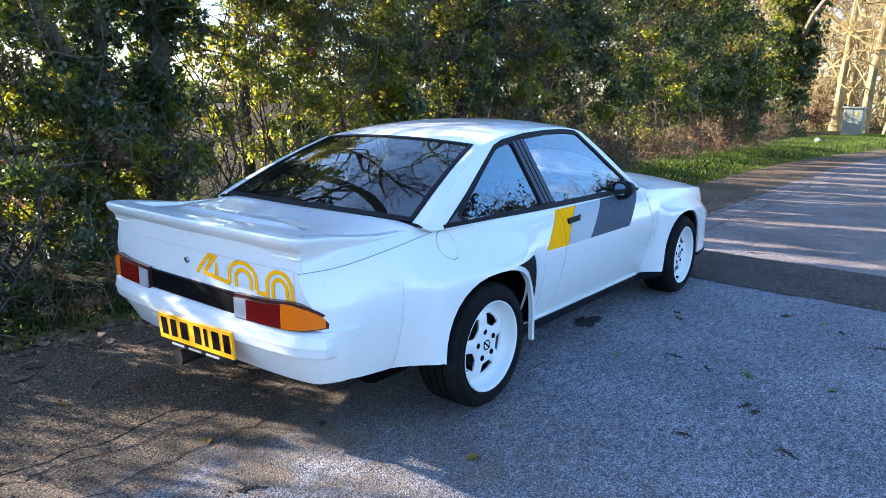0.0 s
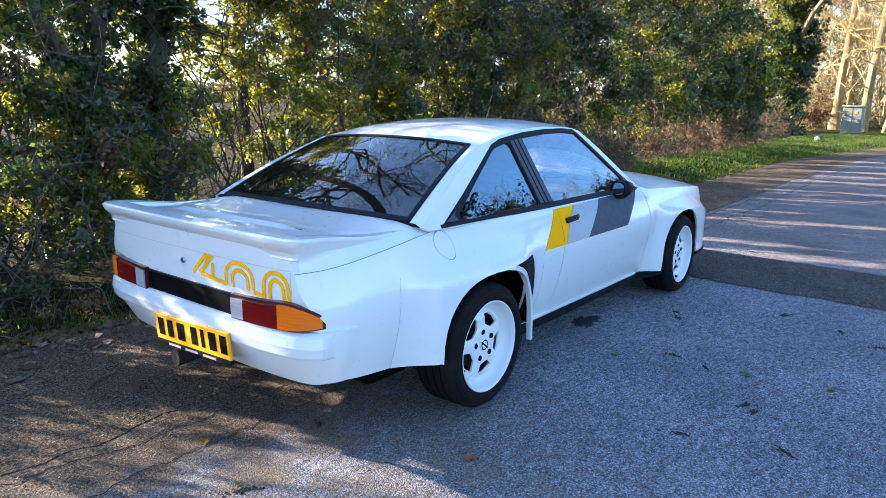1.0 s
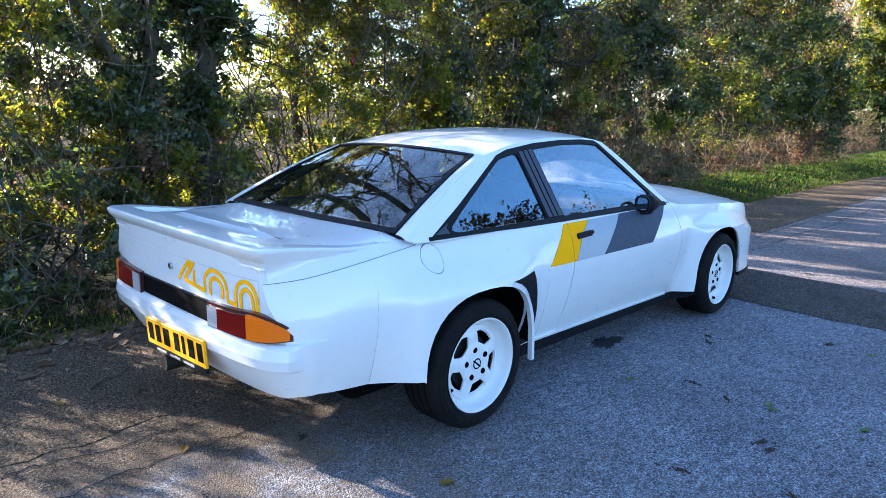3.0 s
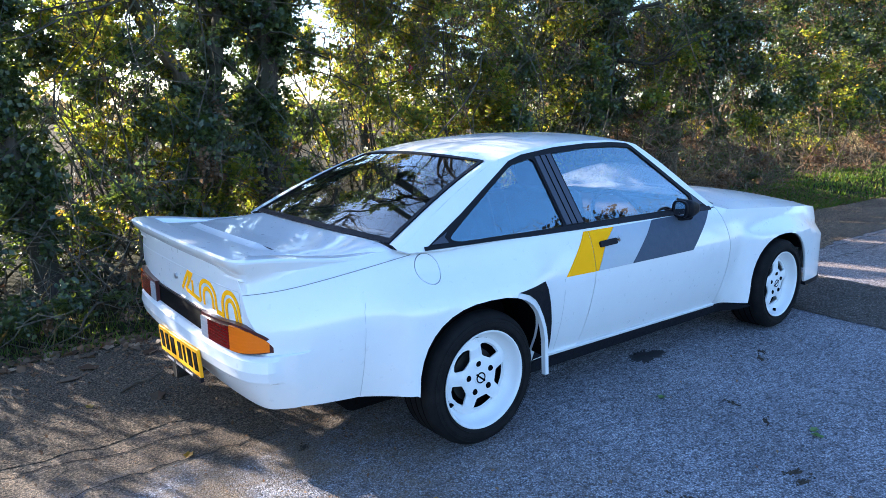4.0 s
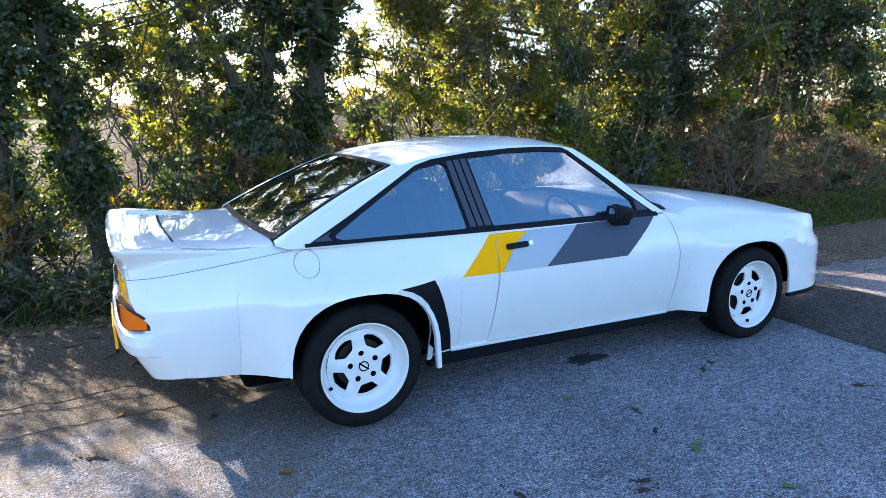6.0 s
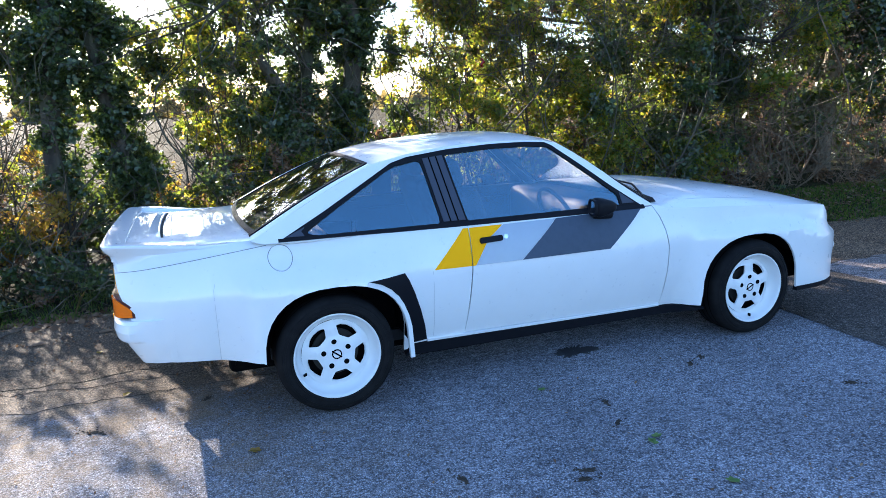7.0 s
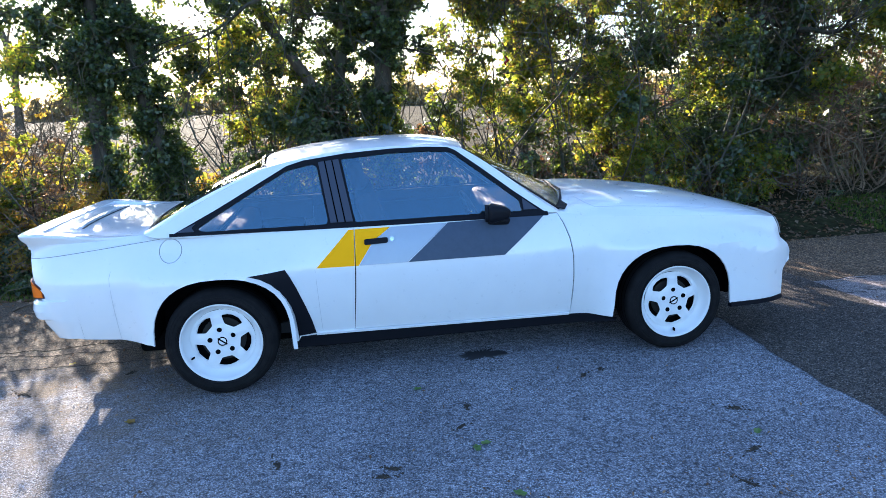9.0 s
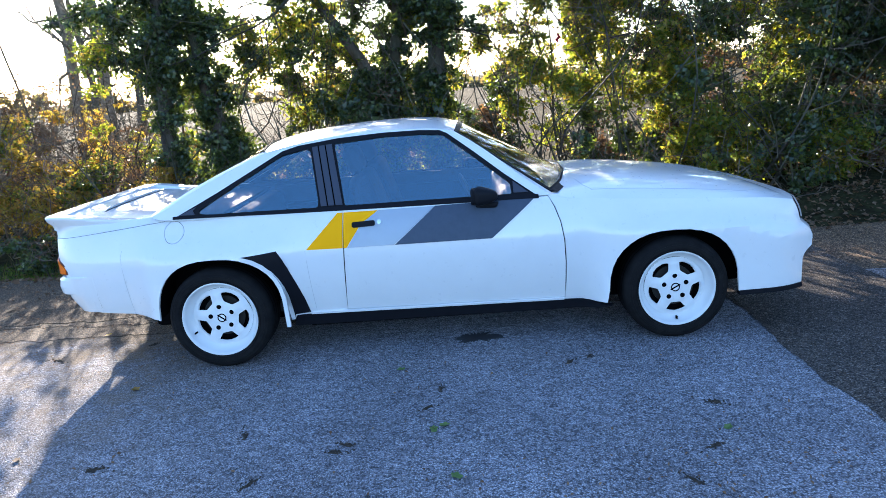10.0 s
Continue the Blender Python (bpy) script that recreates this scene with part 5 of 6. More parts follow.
    part("sill_seam", sheet([[(-0.77, 0.262), (-0.57, 0.258), (-0.57, 0.254), (-0.77, 0.258)]], side_fn(s, 0.0015), 0.06, 0.001, (0, s, 0)), SEAM, car)
    part("bumper_lip", sheet([[(1.603, 0.226), (1.99, 0.222), (1.988, 0.248), (1.604, 0.252)]], side_fn(s, 0.006), 0.05, 0.03, (0, s, 0)), TRIM, car)
    part("flare_seam", sheet([[(-1.7840, 0.318), (-1.7822, 0.318), (-1.7822, 0.66), (-1.772, 0.694), (-1.7735, 0.695), (-1.7840, 0.661)]], side_fn(s, 0.0012), 0.05, 0.001, (0, s, 0)), SOFT_SEAM, car)
    part("corner_seam", sheet([[(s * 0.618, 0.690), (s * 0.621, 0.690), (s * 0.618, 0.772), (s * 0.615, 0.772)]], lambda y, z: (rear_fn(0.0015)(y, z)), 0.05, 0.001, (-1, 0, 0)), SOFT_SEAM, car)
    # boot seam
    part("boot_seam", sheet([[(-2.186, 0.7672), (-1.53, 0.8340), (-1.53, 0.8322), (-2.186, 0.7652)]], side_fn(s, 0.001), 0.04, 0.001, (0, s, 0)), MID_SEAM, car)

rear_loop = [(-flank(REAR_X(z), z), z) for z in np.linspace(0.338, 0.845, 14)] + [(flank(REAR_X(z), z), z) for z in np.linspace(0.845, 0.338, 14)]
part("rear_panel", sheet([rear_loop], rear_fn(), 0.04, 0.01, (-1, 0, 0)), PAINT, car)
part("rear_recess", sheet([rounded([(-0.325, 0.548), (-0.325, 0.638), (0.355, 0.636), (0.355, 0.548)], 0.01)], rear_fn(0.004), 0.05, 0.003, (-1, 0, 0)), VOID, car, "matt black panel between the lamps")
part("recess_edge", sheet([[(-0.325, 0.638), (-0.325, 0.645), (0.355, 0.643), (0.355, 0.636)]], rear_fn(0.009), 0.05, 0.008, (-1, 0, 0)), TRIM, car)
part("lid_seam", sheet([[(-0.612, 0.774), (0.612, 0.774), (0.612, 0.777), (-0.612, 0.777)]], rear_fn(0.0015), 0.05, 0.001, (-1, 0, 0)), SOFT_SEAM, car)
part("boot_lock", lathe([(0.0, -0.004), (0.011, -0.004), (0.013, 0.0), (0.013, 0.01)], 16, "y"), STEEL, car).matrix_basis = pose(-2.216, 0.02, 0.725, 0, 0, -90)

# boot badge: raised yellow strokes
def ribbon_on(fn, pts, width):
    """A flat stroke of a given width along points, lying on a surface."""
    left, right = [], []
    for i, p in enumerate(pts):
        a, b = Vector(pts[max(i - 1, 0)]), Vector(pts[min(i + 1, len(pts) - 1)])
        n = Vector((-(b - a).y, (b - a).x)).normalized() * width / 2
        left.append(tuple(Vector(p) + n)), right.append(tuple(Vector(p) - n))
    return sheet([left + right[::-1]], fn, 0.05, 0.002, (-1, 0, 0))


def half_ring(cy, base, rx, rz, foot):
    return [(cy + rx, base - foot)] + [(cy + rx * math.cos(a * math.pi / 12), base + rz * math.sin(a * math.pi / 12)) for a in range(13)] + [(cy - rx, base - foot)]


badge_strokes = [
    [(-0.045, 0.685), (-0.085, 0.725), (-0.140, 0.770), (-0.188, 0.772), (-0.135, 0.727), (-0.092, 0.692)],
    [(-0.098, 0.690), (-0.165, 0.684), (-0.262, 0.676)],
    [(-0.182, 0.742), (-0.178, 0.690)],
    half_ring(-0.345, 0.712, 0.080, 0.056, 0.036),
    half_ring(-0.350, 0.704, 0.045, 0.036, 0.034),
    [(-0.425, 0.670), (-0.488, 0.664)],
    half_ring(-0.545, 0.700, 0.062, 0.062, 0.036),
    half_ring(-0.548, 0.694, 0.035, 0.040, 0.034),
]
for pts in badge_strokes:
    part("badge_stroke", ribbon_on(rear_fn(0.0025), pts, 0.016), YELLOW, car, "yellow badge stroke")

# tail lamps
LAMP_X = curve((0.30, -2.228), (0.50, -2.220), (0.60, -2.210), (0.65, -2.195), (0.69, -2.165), (0.725, -2.105))
LAMP_TOP = curve((0.30, 0.648), (0.50, 0.656), (0.60, 0.664), (0.65, 0.660), (0.675, 0.652), (0.695, 0.640), (0.710, 0.622), (0.718, 0.602), (0.722, 0.575))
LAMP_LOW = curve((0.30, 0.553), (0.60, 0.560), (0.722, 0.570))
for s in (-1, 1):
    def lamp_fn(lift, s=s):
        return lambda y, z: (LAMP_X(abs(y)) - (lift + 0.0004 * math.sin(z * 520) if lift else 0.0), s * abs(y), z)

    def lamp_loop(a, b, margin):
        ys = a + (b - a) * np.sin(np.linspace(0, math.pi / 2, 22))
        return [(y, LAMP_LOW(y) + margin) for y in ys] + [(y, max(LAMP_TOP(y) - 2.2 * margin, LAMP_LOW(y) + margin + 0.002)) for y in ys[::-1]]
    lamp = part("tail_lamp", sheet([lamp_loop(0.310, 0.717, 0.0)], lamp_fn(0.0), 0.03, 0.03, (-1, 0, 0)), MAROON, car, "tail lamp with clear, red and amber lenses")
    part("lens", sheet([lamp_loop(0.316, 0.386, 0.006)], lamp_fn(0.006), (0.03, 0.003), 0.01, (-1, 0, 0)), CLEAR_LENS, lamp, "clear reversing lens")
    part("lens", sheet([lamp_loop(0.388, 0.572, 0.006)], lamp_fn(0.007), (0.03, 0.003), 0.012, (-1, 0, 0)), RED_LENS, lamp, "red lens")
    part("lens", sheet([lamp_loop(0.574, 0.714, 0.0045)], lamp_fn(0.007), (0.012, 0.003), 0.012, (-1, 0, 0)), AMBER_LENS, lamp, "amber indicator lens")

# rear bumper, swept round the tail
def plan_path(pts, n=40):
    fx = curve(*[(i, p[0]) for i, p in enumerate(pts)])
    fy = curve(*[(i, p[1]) for i, p in enumerate(pts)])
    return [(fx(t), fy(t)) for t in np.linspace(0, len(pts) - 1, n)]


def swept(path, profile):
    rows = []
    for i, (x, y) in enumerate(path):
        a, b = Vector(path[max(i - 1, 0)]), Vector(path[min(i + 1, len(path) - 1)])
        n = Vector((-(b - a).y, (b - a).x)).normalized()
        k = smooth(-1.97, -2.07, x)
        row = []
        for o, z in profile:
            px, py = x + n.x * (o * k - 0.012 * (1 - k)), y + n.y * (o * k - 0.012 * (1 - k))
            most = flank(px, z) + 0.014 * k + 0.001
            k2 = smooth(-2.17, -2.08, px)
            row.append((px, math.copysign(abs(py) + k2 * (min(abs(py), most) - abs(py)), py), z))
        rows.append(row)
    return loft(rows, caps=True, closed_v=True)


half = [(-1.965, -0.752), (-2.05, -0.742), (-2.120, -0.705), (-2.168, -0.635), (-2.190, -0.50), (-2.203, -0.25), (-2.206, 0.0)]
full = half + [(x, -y) for x, y in half[-2::-1]]
bump_path = plan_path(full, 60)
bump_prof = [(-0.045, 0.336), (-0.08, 0.345), (-0.08, 0.40), (-0.05, 0.560), (-0.01, 0.562), (0.020, 0.556), (0.040, 0.542), (0.047, 0.505), (0.041, 0.470), (0.036, 0.461), (0.010, 0.452), (0.002, 0.425)]
bump_prof = [(-o, z) for o, z in bump_prof]
part("rear_bumper", swept(bump_path[::-1], bump_prof), PAINT, car, "white wrap-around rear bumper", 15)
plate = part("number_plate", box(-0.006, 0.006, -0.264, 0.264, -0.056, 0.056, 0.002, 1), PLATE, car, "yellow number plate")
plate.matrix_basis = pose(-2.250, -0.062, 0.434, -2.6, -3, 0)
for k, (y0, w) in enumerate(((0.245, 0.05), (0.175, 0.05), (0.10, 0.06), (0.0, 0.05), (-0.07, 0.03), (-0.125, 0.055), (-0.20, 0.05))):
    part("plate_bar", box(-0.0085, -0.005, y0 - w, y0 - 0.008, -0.034, 0.040, 0.001, 1), VOID, plate, "black bar")
part("plate_strip", box(-0.009, 0.005, -0.264, 0.264, -0.074, -0.0565), TRIM, plate, "black strip with pale bars")
for k in range(3):
    part("strip_bar", box(-0.0105, -0.008, -0.17 + 0.125 * k, -0.08 + 0.125 * k, -0.071, -0.062), CLEAR_LENS, plate)
part("plate_bracket", box(-2.252, -2.246, -0.322, -0.306, 0.375, 0.425, 0.002, 1), PAINT, car)
part("exhaust_tip", tube([(-1.9, 0.11, 0.30), (-2.225, 0.11, 0.284), (-2.23, 0.11, 0.284), (-2.12, 0.11, 0.284)], 0.03, 16, [0.032, 0.036, 0.031, 0.028]), SOOT, car, "dark sooty exhaust tip")

# decks
def top_y(x, table):
    return flank(x, table(x))


DECK_C = curve((-2.19, 0.862), (-2.0, 0.866), (-1.8, 0.872), (-1.62, 0.880), (-1.50, 0.90))


def deck_fn(x, v):
    y = v * (top_y(x, REAR_TOP) - 0.002)
    edge = REAR_TOP(x)
    z = edge + (DECK_C(x) - edge) * (1 - abs(v) ** 6)
    # the flat lid is framed by the spoiler's flange, which climbs to the tail
    rear = 0.036 * max(0.0, (-1.86 - x) / 0.33)
    inner = 0.43 + 0.29 * (x + 1.69)
    flange = 0.005 * min(1.0, max(0.0, (abs(y) - inner) / 0.18)) * smooth(-1.62, -1.85, x)
    return (x, y, z + max(rear, flange) - 0.004 * smooth(-1.60, -1.75, x))


part("boot_lid", sheet([[(-2.19, -1), (-1.597, -1), (-1.597, 1), (-2.19, 1)]], deck_fn, (0.03, 0.06), 0.008, (0, 0, 1), (-2.005, -2.011, -1.999), (-0.52, -0.58, 0.52, 0.58, -0.64, 0.64, -0.9, 0.9, -0.96, 0.96)), PAINT, car)
# the spoiler's front edge stands a little proud of the lid, with a narrow gap before it
def edge_row(x, lift):
    rows_v = np.linspace(-0.66, 0.66, 41)
    return [(x + 0.03 * abs(v) ** 2, deck_fn(x, v)[1], deck_fn(x + 0.03 * abs(v) ** 2, v)[2] + lift * smooth(0.66, 0.5, abs(v))) for v in rows_v]


part("spoiler_edge", loft([edge_row(-2.055, 0.0), edge_row(-2.030, 0.004), edge_row(-2.012, 0.012), edge_row(-2.006, 0.011), edge_row(-2.004, 0.0)]), PAINT, car, angle=30)
part("lid_gap", loft([edge_row(-2.004, 0.0022), edge_row(-1.992, 0.0015)]), SEAM, car)
# spoiler: lip swept round the tail above the boot
sp_half = [(-1.60, -0.668), (-1.80, -0.668), (-2.00, -0.666), (-2.13, -0.662), (-2.176, -0.650), (-2.190, -0.620), (-2.195, -0.50), (-2.201, -0.25), (-2.203, 0.0)]
sp_path = plan_path(sp_half + [(x, -y) for x, y in sp_half[-2::-1]], 110)
rows = []
for i, (x, y) in enumerate(sp_path):
    a, b = Vector(sp_path[max(i - 1, 0)]), Vector(sp_path[min(i + 1, len(sp_path) - 1)])
    n = Vector(((b - a).y, -(b - a).x)).normalized()
    if n.dot(Vector((x + 1.2, y))) < 0:
        n = -n
    k = smooth(-1.60, -2.12, x)
    top = 0.852 + 0.042 * smooth(-1.75, -2.19, x)
    base = 0.8345 - 0.067 * min(1.0, max(0.0, (-1.55 - x) / 0.64))
    rear = [(-0.06, top + 0.001), (-0.02, top + 0.004), (0.004 + 0.026 * k, top + 0.004), (0.008 + 0.032 * k, top - 0.002), (0.008 + 0.032 * k, top - 0.010), (0.006 + 0.026 * k, top - 0.016 - 0.012 * k),
            (0.004 + 0.006 * k, top - (top - base) * 0.40), (0.002 + 0.002 * k, top - (top - base) * 0.54), (0.002 + 0.004 * k, top - (top - base) * 0.60), (0.002 - 0.006 * k, top - (top - base) * 0.645), (0.002 - 0.008 * k, base + 0.006), (0.003 - 0.008 * k, base), (-0.06, base)]
    lip, h = 0.006 + 0.030 * k, top - base
    side = [(-0.06, top + 0.001), (-0.02, top + 0.004), (lip * 0.75, top + 0.003), (lip, top - 0.003), (lip * 0.98, top - 0.010), (lip * 0.72, top - 0.28 * h), (lip * 0.48, top - 0.44 * h), (lip * 0.34, top - 0.56 * h), (lip * 0.26, top - 0.64 * h), (lip * 0.18, top - 0.72 * h), (0.003, base + 0.006), (0.003, base), (-0.06, base)]
    q = smooth(-2.160, -2.184, x)
    row = []
    for (o1, z1), (o2, z2) in zip(side, rear):
        px, py = x + n.x * o1, y + n.y * o1
        if o1 > -0.01:
            down = smooth(0.15, 0.95, (top - z1) / h)
            py = math.copysign(abs(py) * (1 - down) + (flank(px, z1) + 0.0015) * down, py)
        row.append((px + (x + n.x * o2 - px) * q, py + (y + n.y * o2 - py) * q, z1 + (z2 - z1) * q))
    rows.append(row)
part("spoiler", loft(rows, closed_v=True, caps=True), PAINT, car, "white ducktail spoiler", 24)

BONNET_C = curve((0.55, 0.885), (0.80, 0.893), (0.95, 0.896), (1.13, 0.886), (1.35, 0.862), (1.50, 0.841), (1.69, 0.808), (1.86, 0.764), (1.93, 0.735))


def bonnet_z(x, v):
    edge = FRONT_TOP(x)
    return edge + (BONNET_C(x) - edge) * (1 - abs(v) ** 3.6)


def bonnet_fn(x, v):
    return (x, v * top_y(x, FRONT_TOP), bonnet_z(x, v))


part("bonnet", sheet([[(0.60, -1), (1.93, -1), (1.93, 1), (0.60, 1)]], bonnet_fn, (0.04, 0.05), 0.008, (0, 0, 1), (), (-0.94, 0.94, -0.97, 0.97)), PAINT, car)
for s in (-1, 1):
    part("bonnet_seam", sheet([[(0.84, s * 0.870), (1.90, s * 0.870), (1.90, s * 0.875), (0.84, s * 0.875)]], lambda x, v: (x, bonnet_fn(x, v)[1], bonnet_fn(x, v)[2] + 0.001), 0.05, 0.001, (0, 0, 1)), SOFT_SEAM, car)
    part("bonnet_seam", sheet([[(0.775, s * 0.60), (0.80, s * 0.78), (0.84, s * 0.87), (0.845, s * 0.87), (0.806, s * 0.78), (0.781, s * 0.60)]], lambda x, v: (x, bonnet_fn(x, v)[1], bonnet_fn(x, v)[2] + 0.001), 0.05, 0.001, (0, 0, 1)), SOFT_SEAM, car)

# nose
FRONT_X = curve((0.25, 1.985), (0.40, 1.985), (0.45, 2.055), (0.485, 2.066), (0.540, 2.040), (0.585, 1.990), (0.66, 1.962), (0.715, 1.930))


def nose_fn(lift=0.0):
    def f(y, z):
        e = FRONT_X(z)
        v = min(1.0, abs(y) / flank(e, z))
        return (e + 0.10 * (1 - v ** 4) + lift, y, z)
    return f


nose_loop = [(-flank(FRONT_X(z), z), z) for z in np.linspace(0.25, 0.715, 14)] + [(flank(FRONT_X(z), z), z) for z in np.linspace(0.715, 0.25, 14)]
part("nose", sheet([nose_loop], nose_fn(), 0.04, 0.01, (1, 0, 0), (), (0.45, 0.5, 0.54, 0.585)), PAINT, car)
part("nose_top", loft([[bonnet_fn(1.93, v) for v in np.linspace(-1, 1, 21)], [nose_fn()(v * flank(1.93, 0.7149), 0.7149) for v in np.linspace(-1, 1, 21)]]), PAINT, car)
part("grille", sheet([[(-0.40, 0.60), (0.40, 0.60), (0.40, 0.70), (-0.40, 0.70)]], nose_fn(0.004), 0.1, 0.003, (1, 0, 0)), TRIM, car)
for s in (-1, 1):
    lamp = part("headlamp", sheet([[(s * 0.43, 0.60), (s * 0.675, 0.60), (s * 0.665, 0.71), (s * 0.43, 0.71)]], nose_fn(0.006), 0.03, 0.02, (1, 0, 0)), TRIM, car, "rectangular headlamp")
    part("lens", sheet([[(s * 0.44, 0.607), (s * 0.672, 0.607), (s * 0.66, 0.704), (s * 0.44, 0.704)]], nose_fn(0.014), 0.03, 0.012, (1, 0, 0)), CLEAR_LENS, lamp)

# greenhouse
ROOF_C = curve((-1.02, 1.168), (-0.975, 1.188), (-0.90, 1.212), (-0.765, 1.238), (-0.567, 1.259), (-0.371, 1.269), (-0.175, 1.271), (-0.019, 1.260), (0.10, 1.230))
ROOF_E = curve((-1.02, 1.140), (-0.95, 1.163), (-0.88, 1.178), (-0.70, 1.208), (-0.34, 1.234), (-0.07, 1.228), (0.06, 1.214), (0.10, 1.204))


def roof_fn(x, v):
    z = ROOF_E(x)
    y = v * (upper_y(z) - 0.001)
    # the front and rear edges bow outwards at the middle
    bow = (0.03 * smooth(-0.3, 0.10, x) - 0.03 * smooth(-0.7, -0.98, x)) * (1 - v * v)
    return (x + bow, y, z + (ROOF_C(x) - z) * (1 - abs(v) ** 2.6))


part("roof", sheet([[(-0.975, -1), (0.10, -1), (0.10, 1), (-0.975, 1)]], roof_fn, (0.04, 0.06), 0.01, (0, 0, 1), (), (-0.94, 0.94, -0.97, 0.97)), PAINT, car)
FRAME = [(-1.466, 0.852), (-1.24, 0.963), (-1.02, 1.080), (-0.87, 1.160), (-0.78, 1.184), (-0.55, 1.210), (-0.30, 1.222), (-0.10, 1.222), (0.02, 1.214), (0.06, 1.196), (0.20, 1.090), (0.36, 0.962), (0.53, 0.838), (-0.53, 0.836)]
QUARTER = rounded([(-1.345, 0.874), (-1.30, 0.858), (-0.665, 0.852), (-0.712, 1.168), (-0.87, 1.140), (-1.03, 1.052), (-1.20, 0.958)], 0.035)
DOORWIN = rounded([(-0.524, 0.856), (0.392, 0.856), (0.386, 0.912), (0.20, 1.062), (0.035, 1.190), (-0.10, 1.200), (-0.30, 1.200), (-0.576, 1.182)], 0.012)
A_EDGE = [(0.60, 0.838), (0.52, 0.893), (0.435, 0.958), (0.35, 1.028), (0.266, 1.093), (0.18, 1.154), (0.10, 1.204)]
C_EDGE = [(-0.975, 1.155), (-1.10, 1.104), (-1.25, 1.036), (-1.40, 0.962), (-1.52, 0.897), (-1.60, 0.862)]
up_loop = A_EDGE + [(x, ROOF_E(x)) for x in (0.0, -0.1, -0.2, -0.34, -0.5, -0.7, -0.88, -0.94)] + C_EDGE + [(-1.55, 0.845), (-1.40, 0.838)]
for s in (-1, 1):
    part("side_frame", sheet([up_loop, FRAME], upper_fn(s), 0.06, 0.012, (0, s, 0)), PAINT, car, "white cabin side frame")
R_GLASS = [(-1.59, 0.645, 0.876), (-1.35, 0.592, 1.002), (-1.15, 0.545, 1.094), (-0.978, 0.508, 1.163)]
gx = curve(*[(i, p[0]) for i, p in enumerate(R_GLASS)])
gy = curve(*[(i, p[1]) for i, p in enumerate(R_GLASS)])
gz = curve(*[(i, p[2]) for i, p in enumerate(R_GLASS)])


def rear_glass_fn(v, t):
    bow = 1 - v * v
    return (gx(t) - 0.045 * bow, v * gy(t), gz(t) + (0.010 + 0.005 * t) * bow)


for s in (-1, 1):
    cx = curve(*[(i, p[0]) for i, p in enumerate(reversed(C_EDGE))])
    cz = curve(*[(i, p[1]) for i, p in enumerate(reversed(C_EDGE))])
    ts = np.linspace(0, 1, 14)
    outer_row = [(cx(t * 5), s * upper_y(cz(t * 5)), cz(t * 5)) for t in ts]
    mid_row = [(cx(t * 5) * 0.5 + gx(t * 3) * 0.5 - 0.006, s * (upper_y(cz(t * 5)) * 0.6 + gy(t * 3) * 0.4), cz(t * 5) * 0.4 + gz(t * 3) * 0.6 + 0.004) for t in ts]
    inner_row = [(gx(t * 3), s * (gy(t * 3) + 0.001), gz(t * 3) - 0.002) for t in ts]
    part("rear_pillar", loft([outer_row, mid_row, inner_row]), PAINT, car, angle=60)
    trim_rows = [[(x + 0.012, y * 0.972, z - 0.016) for x, y, z in row[4:]] for row in (outer_row, mid_row, inner_row)]
    part("pillar_trim", loft(trim_rows), PLASTIC, car, angle=60)
    part("cabin_lining", sheet([up_loop, FRAME], upper_fn(s, -0.020), 0.08, 0.004, (0, s, 0)), PLASTIC, car)
    part("belt_trim", box(-1.52, 0.56, min(s * 0.655, s * 0.695), max(s * 0.655, s * 0.695), 0.76, 0.845, 0.008), PLASTIC, car)
    # windows
    surround = part("window_frame", sheet([FRAME, QUARTER, DOORWIN], upper_fn(s, 0.004), 0.08, 0.014, (0, s, 0)), TRIM, car, "black window surround")
    part("pillar_panel", sheet([[(-0.655, 0.862), (-0.536, 0.862), (-0.590, 1.182), (-0.700, 1.172)]], upper_fn(s, 0.009), 0.1, 0.006, (0, s, 0)), SLATE, surround, "slate grey louvred pillar panel")
    for k in range(2):
        x0 = -0.618 + 0.040 * k
        part("groove", sheet([[(x0 - 0.003, 0.862), (x0 + 0.004, 0.862), (x0 - 0.044, 1.178), (x0 - 0.051, 1.178)]], upper_fn(s, 0.0105), 0.1, 0.002, (0, s, 0)), VOID, surround)
    part("corner_panel", sheet([rounded([(-1.440, 0.864), (-1.352, 0.862), (-1.366, 0.884), (-1.345, 0.902)], 0.004, 2)], upper_fn(s, 0.008), 0.1, 0.005, (0, s, 0)), SLATE, surround)
    part("front_corner_panel", sheet([[(0.402, 0.862), (0.480, 0.862), (0.402, 0.922)]], upper_fn(s, 0.008), 0.1, 0.005, (0, s, 0)), SLATE, surround)
    part("belt_strip", sheet([[(-1.475, 0.846), (-0.5, 0.835), (0.535, 0.829), (0.535, 0.847), (-0.5, 0.855), (-1.475, 0.860)]], lambda x, z, s=s: (x, s * (max(flank(x, z), upper_y(z)) + 0.008), z), 0.06, 0.012, (0, s, 0)), TRIM, surround)
    for name, loop in (("quarter_window", QUARTER), ("door_window", DOORWIN)):
        pane = part(name, sheet([inset(loop, -0.004)], upper_fn(s, -0.004), 0.3, 0.004, (0, s, 0)), GLASS, car, "reflective side window")
        pane.visible_shadow = False
    # mirror
    mirror = thing("door_mirror", "", "")
    mirror.parent = car
    shell = box(-0.046, 0.084, -0.066, 0.064, -0.056, 0.056, 0.042, 6)
    for v in shell.verts:
        k = 1 - 0.52 * max(0.0, v.co.x + 0.03) / 0.114
        v.co.y, v.co.z = v.co.y * k, v.co.z * k
    mirror.matrix_basis = pose(0.225, s * 0.785, 0.864, 0, 0, s * 10)
